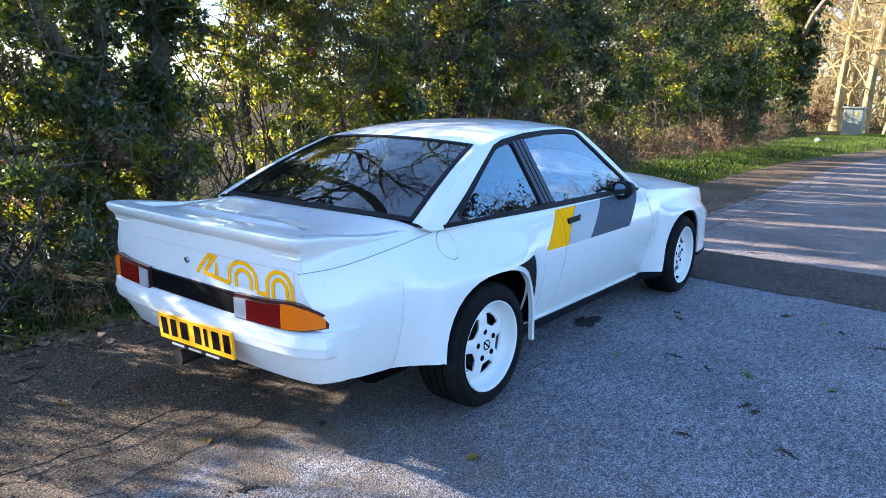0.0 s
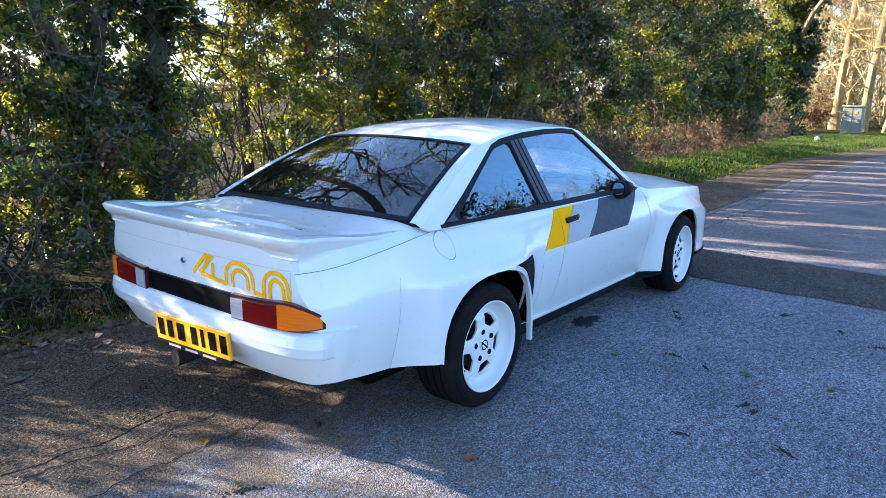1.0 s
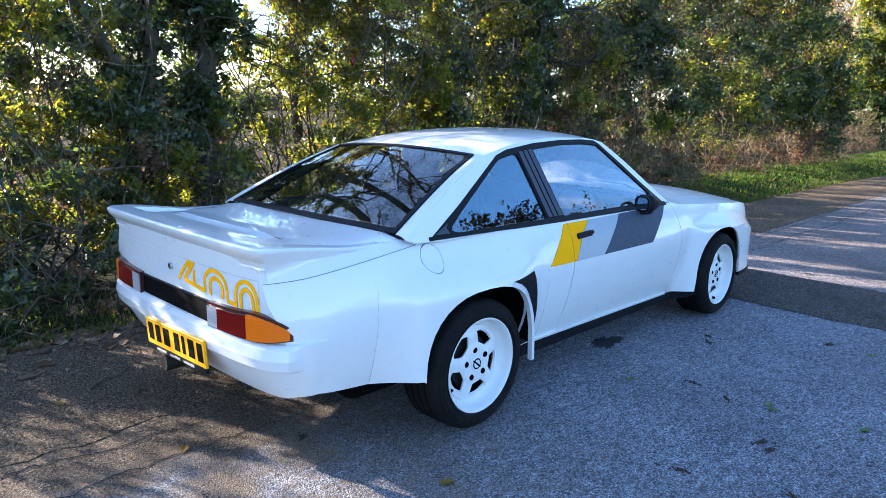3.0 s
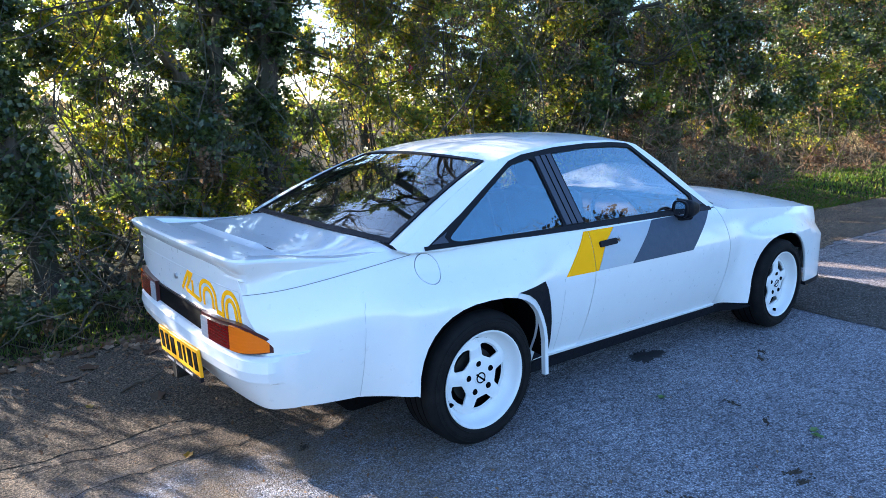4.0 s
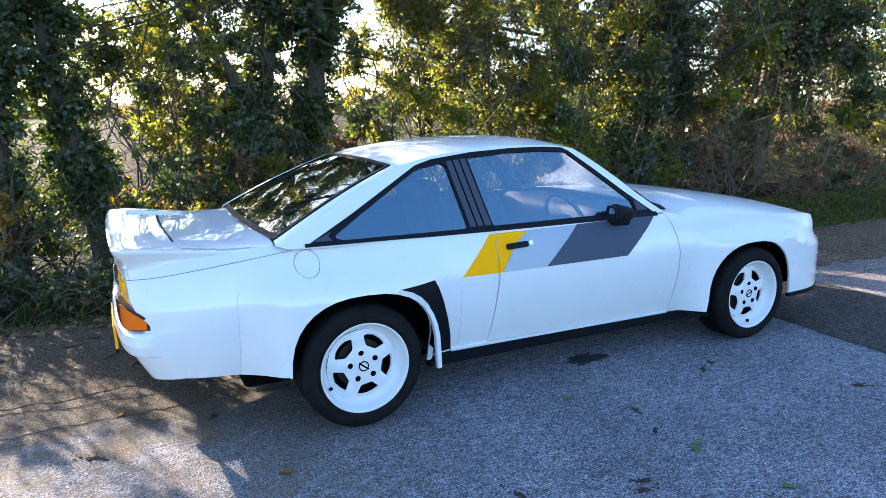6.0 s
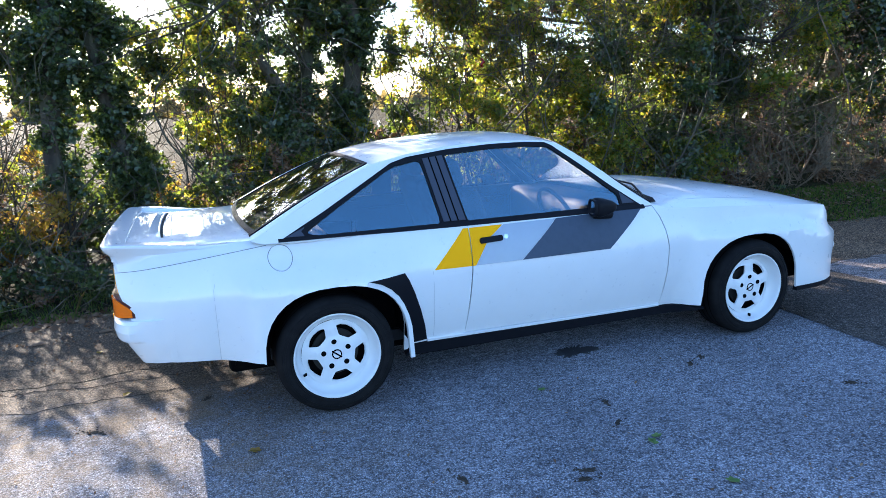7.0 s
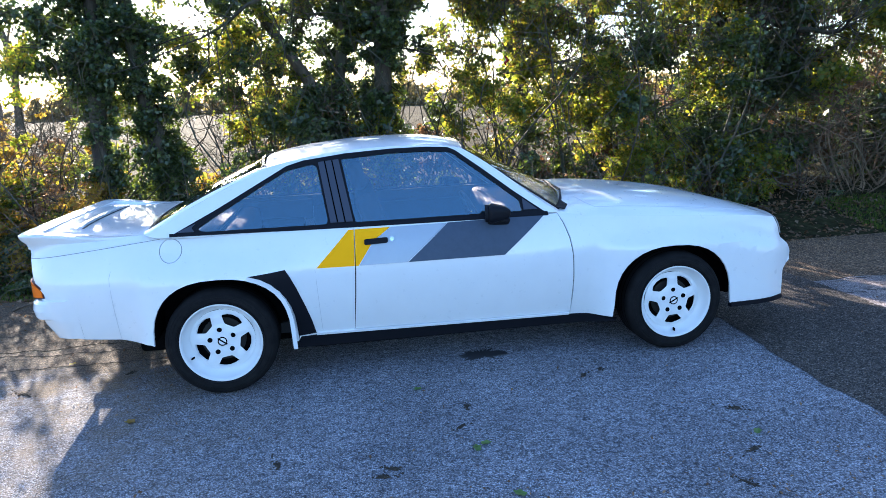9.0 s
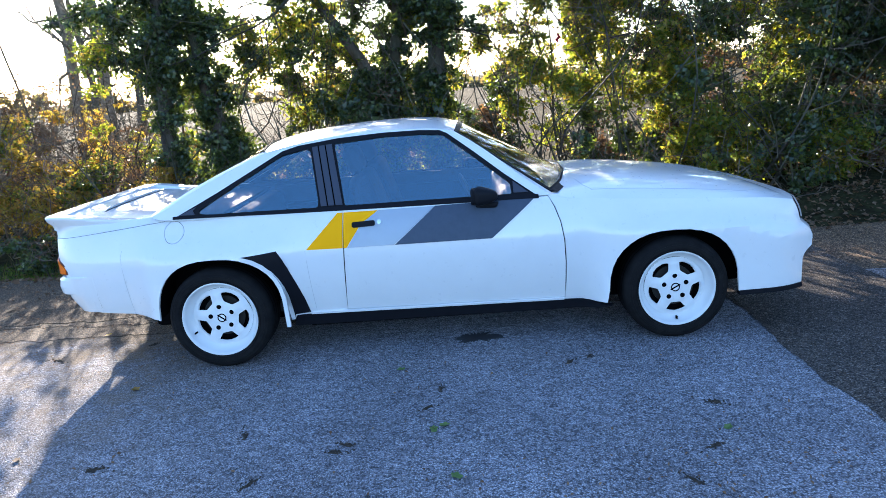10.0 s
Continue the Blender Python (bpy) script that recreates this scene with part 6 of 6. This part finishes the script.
    part("mirror_shell", shell, TRIM, mirror)
    face = rounded([(-0.042, -0.036), (0.040, -0.036), (0.040, 0.036), (-0.042, 0.036)], 0.032)
    part("mirror_rim", sheet([rounded([(-0.052, -0.045), (0.050, -0.045), (0.050, 0.045), (-0.052, 0.045)], 0.038), face], lambda y, z: (-0.054 - 0.1 * abs(z) * 0.04, y, z), 0.03, 0.016, (-1, 0, 0)), TRIM, mirror)
    part("mirror_glass", sheet([inset(face, -0.003)], lambda y, z: (-0.0475, y, z), 0.2, 0.003, (-1, 0, 0)), CHROME, mirror, "mirror glass")
    foot = box(-0.045, 0.075, -0.05, 0.05, -0.045, -0.012, 0.012, 3)
    for v in foot.verts:
        v.co.y = v.co.y * 0.8 - s * 0.055
        v.co.x += 0.35 * (v.co.z + 0.045)
        v.co.z -= 0.025
    part("mirror_foot", foot, TRIM, mirror)
    # handle
    part("door_handle", sheet([rounded([(-0.487, 0.744), (-0.362, 0.748), (-0.362, 0.776), (-0.487, 0.772)], 0.010)], side_fn(s, 0.016), 0.04, 0.016, (0, s, 0)), TRIM, doors[s], "black door handle")
    part("door_lock", sheet([[(-0.340 + 0.012 * math.cos(a), 0.764 + 0.012 * math.sin(a)) for a in np.linspace(0, 2 * math.pi, 13)[:-1]]], side_fn(s, 0.007), 0.04, 0.006, (0, s, 0)), CHROME, car)

rg = part("rear_window", sheet([rounded([(-1, 0), (1, 0), (1, 3), (-1, 3)], 0.03)], rear_glass_fn, (0.12, 0.25), 0.004, (-0.4, 0, 1)), REAR_GLASS, car, "raked rear window reflecting bare branches")
rg.visible_shadow = False
part("rear_seal", sheet([[(-1.0, 0), (1.0, 0), (1.0, 3), (-1.0, 3)], [(-0.968, 0.10), (0.968, 0.10), (0.962, 2.90), (-0.962, 2.90)]], lambda v, t: tuple(Vector(rear_glass_fn(v, t)) + Vector((-0.002, 0, 0.004))), (0.12, 0.25), 0.005, (-0.4, 0, 1)), TRIM, car)


def screen_fn(v, t):
    bow = 1 - v * v
    x0, z0 = 0.615, 0.842
    return (x0 - 0.515 * t + (0.19 * (1 - t) + 0.035 * t) * bow, v * (0.690 - 0.170 * t), z0 + 0.362 * t + (0.035 * (1 - t) + 0.026 * t) * bow)


ws = part("windscreen", sheet([[(-1, 0), (1, 0), (1, 1), (-1, 1)]], screen_fn, (0.1, 0.15), 0.005, (0.5, 0, 1)), GLASS, car)
ws.visible_shadow = False
part("screen_seal", sheet([[(-1.0, 0), (1.0, 0), (1.0, 1), (-1.0, 1)], [(-0.965, 0.045), (0.965, 0.045), (0.962, 0.96), (-0.962, 0.96)]], lambda v, t: tuple(Vector(screen_fn(v, t)) + Vector((0.003, 0, 0.004))), (0.1, 0.15), 0.005, (0.5, 0, 1)), TRIM, car)
for s in (-1, 1):
    # white A pillar between the screen and the side frame
    rows = [[(x, s * upper_y(z), z) for x, z in A_EDGE], [tuple(Vector(screen_fn(s * 1.0, t)) + Vector((0.0, 0, 0.0))) for t in np.linspace(0, 1, len(A_EDGE))]]
    part("front_pillar", loft(rows), PAINT, car, angle=60)
    part("wiper", tube([screen_fn(-0.75 + 0.5 * (s > 0), 0.02), tuple(Vector(screen_fn(-0.5 + 0.7 * (s > 0), 0.05)) + Vector((0.01, 0, 0.022))), tuple(Vector(screen_fn(0.05 + 0.6 * (s > 0), 0.07)) + Vector((0.01, 0, 0.015)))], 0.006, 6), TRIM, car)
part("scuttle", sheet([[(-1, 0), (1, 0), (1, 1), (-1, 1)]], lambda v, t: tuple(Vector(screen_fn(v, 0.02)) * (1 - t) + (Vector(screen_fn(v, 0.0)) + Vector((0.035, 0, 0))) * t + Vector((0, 0, 0.006))), (0.1, 0.5), 0.004, (0, 0, 1)), TRIM, car)

part("headlining", sheet([[(-0.93, -0.95), (0.06, -0.95), (0.06, 0.95), (-0.93, 0.95)]], lambda x, v: (roof_fn(x, v)[0], roof_fn(x, v)[1], roof_fn(x, v)[2] - 0.022), 0.12, 0.004, (0, 0, 1)), PLASTIC, car)
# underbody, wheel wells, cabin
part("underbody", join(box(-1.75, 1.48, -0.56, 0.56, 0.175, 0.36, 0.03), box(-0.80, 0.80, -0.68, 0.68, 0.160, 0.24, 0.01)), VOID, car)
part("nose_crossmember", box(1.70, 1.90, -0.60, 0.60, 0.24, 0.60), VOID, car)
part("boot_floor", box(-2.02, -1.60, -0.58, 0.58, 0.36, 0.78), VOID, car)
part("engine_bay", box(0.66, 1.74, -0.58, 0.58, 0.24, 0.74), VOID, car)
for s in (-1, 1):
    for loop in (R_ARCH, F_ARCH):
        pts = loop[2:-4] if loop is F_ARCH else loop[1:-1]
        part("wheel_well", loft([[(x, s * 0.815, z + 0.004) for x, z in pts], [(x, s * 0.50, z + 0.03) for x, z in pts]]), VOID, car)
part("floor_pan", box(-1.55, 0.66, -0.62, 0.62, 0.24, 0.30), PLASTIC, car)
for s in (-1, 1):
    part("door_card", box(-0.80, 0.62, min(s * 0.675, s * 0.705), max(s * 0.675, s * 0.705), 0.28, 0.83), PLASTIC, car)
    part("quarter_trim", box(-1.45, -0.80, min(s * 0.60, s * 0.66), max(s * 0.60, s * 0.66), 0.68, 0.82), PLASTIC, car)
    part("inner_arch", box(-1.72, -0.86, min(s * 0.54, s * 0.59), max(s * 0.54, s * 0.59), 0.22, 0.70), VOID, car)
part("parcel_shelf", box(-1.60, -1.28, -0.62, 0.62, 0.80, 0.825, 0.01), PLASTIC, car)
part("dashboard", box(0.36, 0.72, -0.67, 0.67, 0.52, 0.835, 0.05, 3), PLASTIC, car)


def seat(y):
    sx = -0.28
    cushion = part("front_seat", box(sx - 0.05, sx + 0.46, y - 0.25, y + 0.25, 0.34, 0.50, 0.06, 3), CLOTH, car, "dark cloth front seat")
    back = box(-0.06, 0.07, -0.25, 0.25, 0.0, 0.56, 0.055, 3)
    bmesh.ops.transform(back, matrix=pose(sx - 0.02, y, 0.46, 0, -18), verts=back.verts)
    part("backrest", back, CLOTH, cushion)
    rest = box(-0.04, 0.05, -0.13, 0.13, 0.56, 0.72, 0.04, 3)
    bmesh.ops.transform(rest, matrix=pose(sx - 0.02, y, 0.46, 0, -18), verts=rest.verts)
    part("headrest", rest, CLOTH, cushion)


seat(-0.36), seat(0.36)
part("rear_bench", join(box(-1.18, -0.72, -0.58, 0.58, 0.36, 0.52, 0.05, 3), box(-1.30, -1.16, -0.58, 0.58, 0.45, 0.80, 0.05, 3)), CLOTH, car)
ring = lathe([(0.185 + 0.013 * math.cos(a), 0.013 * math.sin(a)) for a in np.linspace(0, 2 * math.pi, 9)], 36, "y")
ring = join(ring, box(-0.18, 0.18, -0.006, 0.006, -0.02, 0.02), box(-0.02, 0.02, -0.006, 0.006, -0.18, 0.0), box(-0.05, 0.05, -0.015, 0.015, -0.05, 0.05, 0.01))
bmesh.ops.transform(ring, matrix=pose(0.20, -0.36, 0.76, 0, 0, 90) @ pose(0, 0, 0, -25), verts=ring.verts)
part("steering_wheel", ring, PLASTIC, car)

# wheels
def make_wheel():
    """A wheel standing at the origin, its face towards -y."""
    wheel = thing("wheel", "", "")
    R, r = 0.288, 0.207
    prof = [(r - 0.004, 0.20), (r + 0.01, 0.205), (0.255, 0.215), (R - 0.012, 0.205), (R, 0.185), (R, 0.04), (R - 0.004, 0.018), (R - 0.016, 0.004), (0.258, -0.008), (0.235, -0.012), (r + 0.008, -0.006), (r - 0.003, 0.004)]
    part("tyre", lathe(prof, 72), RUBBER, wheel, "black low-profile tyre", 40)
    for k in range(4):
        y = 0.055 + 0.04 * k
        part("tread_groove", lathe([(R + 0.0006, y), (R + 0.0006, y + 0.007)], 48), VOID, wheel)
    for q in (0.222, 0.248, 0.262):
        part("sidewall_rib", lathe([(q - 0.0016, -0.0085 - (0.262 - q) * 0.02), (q, -0.0145 + (q - 0.222) * 0.12), (q + 0.0016, -0.0085 - (0.262 - q) * 0.02)], 64), RUBBER, wheel)
    ring_n = 80
    # face: a dished disc with five trapezoid windows
    outer = [(0.166 * math.cos(2 * math.pi * k / ring_n), 0.166 * math.sin(2 * math.pi * k / ring_n)) for k in range(ring_n)]
    holes = []
    for k in range(5):
        a = math.pi / 2 + 2 * math.pi * (k + 0.5) / 5
        c, s_ = math.cos(a), math.sin(a)
        shape = rounded([(0.090, -0.026), (0.129, -0.058), (0.144, -0.032), (0.149, 0.0), (0.144, 0.032), (0.129, 0.058), (0.090, 0.026)], 0.008, 3)
        holes.append([(u * c - v * s_, u * s_ + v * c) for u, v in shape])

    def dish(u, v):
        rr = math.hypot(u, v)
        ang = (math.degrees(math.atan2(v, u)) - 90) % 72
        ridge = max(0.0, 1 - abs(((ang + 36) % 72) - 36) / 20)
        y = 0.031 + 0.008 * smooth(0.07, 0.10, rr) + 0.018 * smooth(0.13, 0.166, rr) - 0.008 * ridge * smooth(0.05, 0.09, rr)
        return (u, y, v)
    disc = sheet([outer] + holes, dish, 0.018, 0.010, (0, -1, 0))
    rim = lathe([(0.166, 0.060), (0.172, 0.058), (0.190, 0.034), (0.196, 0.012), (0.199, 0.000), (0.205, -0.006), (0.210, -0.005), (0.212, 0.003), (0.206, 0.012), (0.200, 0.06), (0.19, 0.20), (0.166, 0.20)], 72)
    part("rim", join(rim, disc), WHEEL, wheel, "white five-spoke alloy rim", 35)
    for k in range(5):
        a = math.pi / 2 + 2 * math.pi * k / 5
        nut = lathe([(0.0, 0.030), (0.0115, 0.030), (0.0135, 0.034), (0.0135, 0.05)], 14)
        bmesh.ops.transform(nut, matrix=Matrix.Translation((0.064 * math.cos(a), -0.004, 0.064 * math.sin(a))), verts=nut.verts)
        part("wheel_nut", nut, VOID, wheel, "dark wheel nut in its socket")
    part("hub_cap", lathe([(0.0, 0.026), (0.026, 0.026), (0.031, 0.030), (0.033, 0.04)], 28), WHEEL, wheel)
    ring_ = lathe([(0.0185, 0.0245), (0.0245, 0.0245), (0.0245, 0.027), (0.0185, 0.027)], 28)
    bar = box(-0.029, 0.029, 0.0245, 0.027, -0.0038, 0.0038)
    bmesh.ops.transform(bar, matrix=Matrix.Rotation(radians(-25), 4, "Y"), verts=bar.verts)
    part("emblem", join(ring_, bar), VOID, wheel, "black ring emblem")
    valve = box(-0.004, 0.004, 0.02, 0.04, -0.186, -0.168, 0.002, 1)
    part("valve", valve, VOID, wheel)
    part("brake_disc", lathe([(0.0, 0.075), (0.115, 0.075), (0.115, 0.085), (0.0, 0.085)], 32), SOOT, wheel)
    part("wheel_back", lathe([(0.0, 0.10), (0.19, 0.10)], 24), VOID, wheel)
    return wheel


wheel = make_wheel()
wheel.parent = car
wheel.matrix_basis = pose(-1.259, -0.836, 0.288, 0, 63)
for x, s, spin in ((1.259, -1, -3), (-1.259, 1, 40), (1.259, 1, 65)):
    w = copy_thing(wheel, pose(x, s * 0.836, 0.288, 0, spin, 0 if s < 0 else 180))
    w.parent = car
# the road falls towards the hedge, and the car leans with it
car.matrix_world = pose(0, -0.8, 0) @ pose(0, 0, 0, -0.9) @ pose(0, 0.8, 0)

# ---- verge details ----
def blades(name, xr, yr, n, height, material, label, width=0.006):
    x, y = RNG.uniform(*xr, n), RNG.uniform(*yr, n)
    y = np.array([b - bend(a) * (yr[1] + 0.4 - b) / (yr[1] - yr[0]) for a, b in zip(x, y)])
    z = np.array([ground_z(a, b) for a, b in zip(x, y)]) - 0.01
    base = np.column_stack([x, y, z])
    h = height * RNG.uniform(0.4, 1.3, (n, 1))
    tip = base + np.column_stack([RNG.normal(0, 0.35, n), RNG.normal(0, 0.35, n), np.ones(n)]) * h
    side = unit(np.column_stack([RNG.normal(size=n), RNG.normal(size=n), np.zeros(n)])) * width
    mid = (base + tip) / 2 + np.column_stack([np.zeros(n), np.zeros(n), h[:, 0] * 0.12])
    quad = np.stack([base - side, base + side, mid + side * 0.7, tip, mid - side * 0.7], axis=1)
    return tagged(mesh_from(name, quad.reshape(-1, 3), 5, n, material), label, "grass", kind="stuff")


blades("verge_grass", (4.8, 9.0), (1.45, 2.9), 11000, 0.055, GRASS, "short green grass along the verge", 0.004)
blades("verge_grass", (9.0, 40.0), (1.38, 3.9), 24000, 0.07, GRASS, "short green grass along the verge", 0.013)
blades("dry_verge_grass", (-6.0, -1.0), (1.85, 3.0), 250, 0.22, DRY_GRASS, "thin dry grass stalks among the weeds", 0.003)
blades("weed_grass", (-5.0, 1.5), (1.62, 2.6), 6000, 0.06, GRASS, "short grass and weeds on the dark verge", 0.004)


def litter(name, n, xr, yr, zfn, material, size, label):
    x = RNG.uniform(*xr, n)
    y = yr[0] + (yr[1] - yr[0]) * RNG.beta(2.4, 1.4, n)
    z = np.array([zfn(a, b) for a, b in zip(x, y)]) + 0.006
    ob = leaves(name, np.column_stack([x, y, z]), material, size, up=3.0, narrow=0.6)
    return tagged(ob, label, "leaf litter", kind="stuff")


litter("leaf_litter", 2600, (-6.5, 3.0), (1.30, 2.1), lambda a, b: max(ground_z(a, b), road_z(b) if b < 1.5 else -9), BROWN_LEAF, 0.055, "dead brown leaves along the road edge")
litter("leaf_litter", 1500, (3.0, 16.0), (1.30, 1.9), lambda a, b: max(ground_z(a, b), road_z(b) if b < 1.5 else -9), BROWN_LEAF, 0.055, "dead brown leaves along the road edge")
litter("leaf_litter", 2300, (2.0, 9.0), (1.4, 2.9), lambda a, b: max(ground_z(a, b), road_z(b) if b < 1.5 else -9) + 0.012, BROWN_LEAF, 0.05, "dead brown leaves lying in the verge grass")
litter("road_debris", 1300, (-6.0, -1.6), (-0.3, 1.5), lambda a, b: road_z(b) + 0.003, BROWN_LEAF, 0.022, "small bark crumbs and leaf bits on tarmac")
litter("road_debris", 2600, (-5.0, -1.2), (-1.6, 1.4), lambda a, b: road_z(b) + 0.002, BROWN_LEAF, 0.013, "fine bark crumbs scattered over dusty tarmac")
litter("road_debris", 260, (-4.0, 5.0), (-3.6, -0.9), lambda a, b: road_z(b), BROWN_LEAF, 0.016, "small leaf crumbs scattered on tarmac")

litter("leaf_litter", 320, (-4.2, -1.2), (1.2, 1.9), lambda a, b: max(ground_z(a, b), road_z(b) if b < 1.5 else -9) + 0.008, BROWN_LEAF, 0.065, "large curled brown leaves at the road edge")


PALE_LEAF = leaf_material("pale_green_leaf", [(0.12, 0.20, 0.05), (0.17, 0.24, 0.07)], (1.5, 1.6, 1.0), 0.5, 0.3)


def fallen_leaf(x, y, size, turn, material, label):
    """One leaf lying on the tarmac: lobed, folded along its rib, its tip curled up."""
    outline = [(math.cos(a) * (0.5 + 0.09 * math.cos(5 * a)), math.sin(a) * (0.34 + 0.07 * math.cos(5 * a))) for a in np.linspace(0, 2 * math.pi, 21)[:-1]]
    bm = sheet([outline], lambda u, v: (u * size, v * size, size * (0.30 * abs(v) + 0.25 * max(0, u) ** 2)), 0.17, 0.0006, (0, 0, 1))
    ob = tagged(part("fallen_leaf", bm, material), label, "leaf", "fallen leaves on the lane")
    ob.matrix_world = pose(x, y, road_z(y) + 0.004, 0, 0, turn)
    return ob


litter("road_debris", 420, (-0.2, 3.2), (-3.0, -1.9), lambda a, b: road_z(b) + 0.002, BROWN_LEAF, 0.014, "fine brown crumbs strewn over tarmac")
litter("road_debris", 200, (2.4, 6.0), (-1.5, 1.2), lambda a, b: road_z(b) + 0.002, BROWN_LEAF, 0.018, "small leaf crumbs strewn over patched tarmac")


for k, (x, y, size) in enumerate(((-0.04, -1.638, 0.045), (1.145, -1.808, 0.045), (-0.086, -1.672, 0.05), (0.006, -2.038, 0.05), (-0.269, -1.02, 0.045), (-2.274, -0.144, 0.05), (-2.497, 0.647, 0.05), (-1.689, -1.05, 0.055), (0.70, -2.6, 0.045))):
    fallen_leaf(x, y, size, 47 * k, PALE_LEAF if k < 5 else YELLOW_LEAF, "small green fallen leaf on tarmac" if k < 5 else "yellowing fallen leaf on tarmac")
for k, (x, y, size) in enumerate(((-2.512, 1.091, 0.09), (-2.205, 0.564, 0.10), (-2.40, 1.22, 0.11), (-2.05, 1.28, 0.10), (-1.924, -1.705, 0.04), (-2.9, 1.0, 0.09), (-3.4, 0.6, 0.08), (3.1, -0.9, 0.06))):
    fallen_leaf(x, y, size, 71 * k, BROWN_LEAF, "curled brown fallen leaf on tarmac")

TAN_LEAF = leaf_material("tan_leaf", [(0.30, 0.21, 0.13), (0.40, 0.29, 0.19)], (1.4, 1.3, 1.1), 0.7, 0.3)
for k in range(11):
    x, y = -2.75 + 0.16 * k + 0.05 * math.sin(k * 7), 1.45 + 0.13 * math.sin(k * 2.3) - 0.02 * (k % 3)
    fallen_leaf(x, y, 0.075 + 0.025 * math.sin(k * 5), 83 * k, TAN_LEAF, "large curled tan leaf at the road edge")

m = Nodes("moss_dirt", (0.03, 0.028, 0.016), 0.95)
m.put("Base Color", m.ramp(m.noise(60, 5, 0.7), (0.35, (0.02, 0.016, 0.011)), (0.55, (0.045, 0.034, 0.022)), (0.75, (0.12, 0.085, 0.055))))
m.bump(m.noise(110, 4), 0.8, 0.01)
DIRT = m.mat


def dirt_clump(x, y, r, seed):
    """A loose drift of small crumbs of moss, bark and dirt."""
    rnd = random.Random(seed)
    chips = []
    for _ in range(34):
        d = abs(rnd.gauss(0, 0.5))
        a = rnd.uniform(0, 2 * math.pi)
        cx, cy = math.cos(a) * d * r * 1.5, math.sin(a) * d * r * 0.6
        w = rnd.uniform(0.004, 0.013) * (1.2 if d < 0.4 else 0.8)
        turn = rnd.uniform(0, math.pi)
        ring = [(cx + math.cos(turn + q) * w * rnd.uniform(0.6, 1.3), cy + math.sin(turn + q) * w * 0.6 * rnd.uniform(0.6, 1.3)) for q in (0, 1.2, 2.4, 3.7, 5.0)]
        chips.append((ring, rnd.uniform(0.002, 0.006), (cx, cy)))
    bm = bmesh.new()
    for ring, h, (cx, cy) in chips:
        low = [bm.verts.new((px, py, -0.001)) for px, py in ring]
        top = bm.verts.new((cx, cy, h))
        for q in range(5):
            bm.faces.new((low[q], low[(q + 1) % 5], top))
    ob = tagged(part("dirt_clump", bm, DIRT), "dark crumbs of moss and dirt on tarmac", "dirt", kind="stuff")
    ob.matrix_world = pose(x, y, road_z(y) + 0.002, 0, 0, seed * 53)


for k, (x, y, r) in enumerate(((-1.869, -0.376, 0.045), (-0.942, -1.61, 0.07), (-0.461, -1.751, 0.07), (1.044, -1.935, 0.06), (-0.055, -1.271, 0.04), (1.18, -1.579, 0.08), (-1.514, -1.821, 0.08), (-0.815, -2.002, 0.06), (0.882, -2.156, 0.09), (-0.511, -1.80, 0.06), (0.63, -1.055, 0.06), (1.909, -1.045, 0.07), (-2.38, -0.556, 0.10), (-0.106, -1.458, 0.05), (0.741, -0.996, 0.05), (-1.2, -2.3, 0.06), (0.3, -2.5, 0.06), (-0.35, -2.35, 0.05), (1.7, -2.2, 0.07), (2.6, -1.6, 0.07))):
    dirt_clump(x, y, r * 0.75, k + 1)

m = Nodes("oil_film", (0.030, 0.030, 0.033), 0.7)
rows = []
for a in np.linspace(0, 2 * math.pi, 121)[:-1]:
    reach = 0.13 * (0.8 + 0.5 * noise.noise((math.cos(a) * 1.6, math.sin(a) * 1.6, 4.0)) + 0.5 * noise.noise((math.cos(a) * 9, math.sin(a) * 9, 1.0)))
    rows.append([(0.15 + math.cos(a) * reach * f, -0.625 + math.sin(a) * reach * f * 0.65, road_z(-0.6) + z) for f, z in ((0.02, 0.0045), (0.6, 0.0045), (1.0, 0.0035), (1.03, -0.002))])
tagged(part("oil_stain", loft(rows, closed_u=True), m.mat), "wet black oil stain on tarmac under the car", "stain")

for k, (x, y, ln, turn) in enumerate(((-2.35, 0.72, 0.30, 30), (-2.75, 0.95, 0.24, 100), (-1.9, 1.15, 0.35, -20), (-3.2, 1.2, 0.28, 60), (5.5, 1.9, 0.6, 15), (9.5, 2.1, 0.9, -10), (21.5, 1.9, 2.2, 35), (23.5, 1.6, 1.4, -20))):
    stick = tagged(part("stick", tube([(0, 0, 0.006), (ln * 0.4, ln * 0.06, 0.012), (ln * 0.7, -ln * 0.03, 0.010), (ln, ln * 0.05, 0.006)], 0.006, 6, [0.007, 0.006, 0.005, 0.003]), TWIG), "thin broken stick lying by the verge", "stick", "sticks by the verge")
    stick.matrix_world = pose(x, y, (road_z(y) if y < 1.5 else ground_z(x, y)) + 0.003, 0, 0, turn)
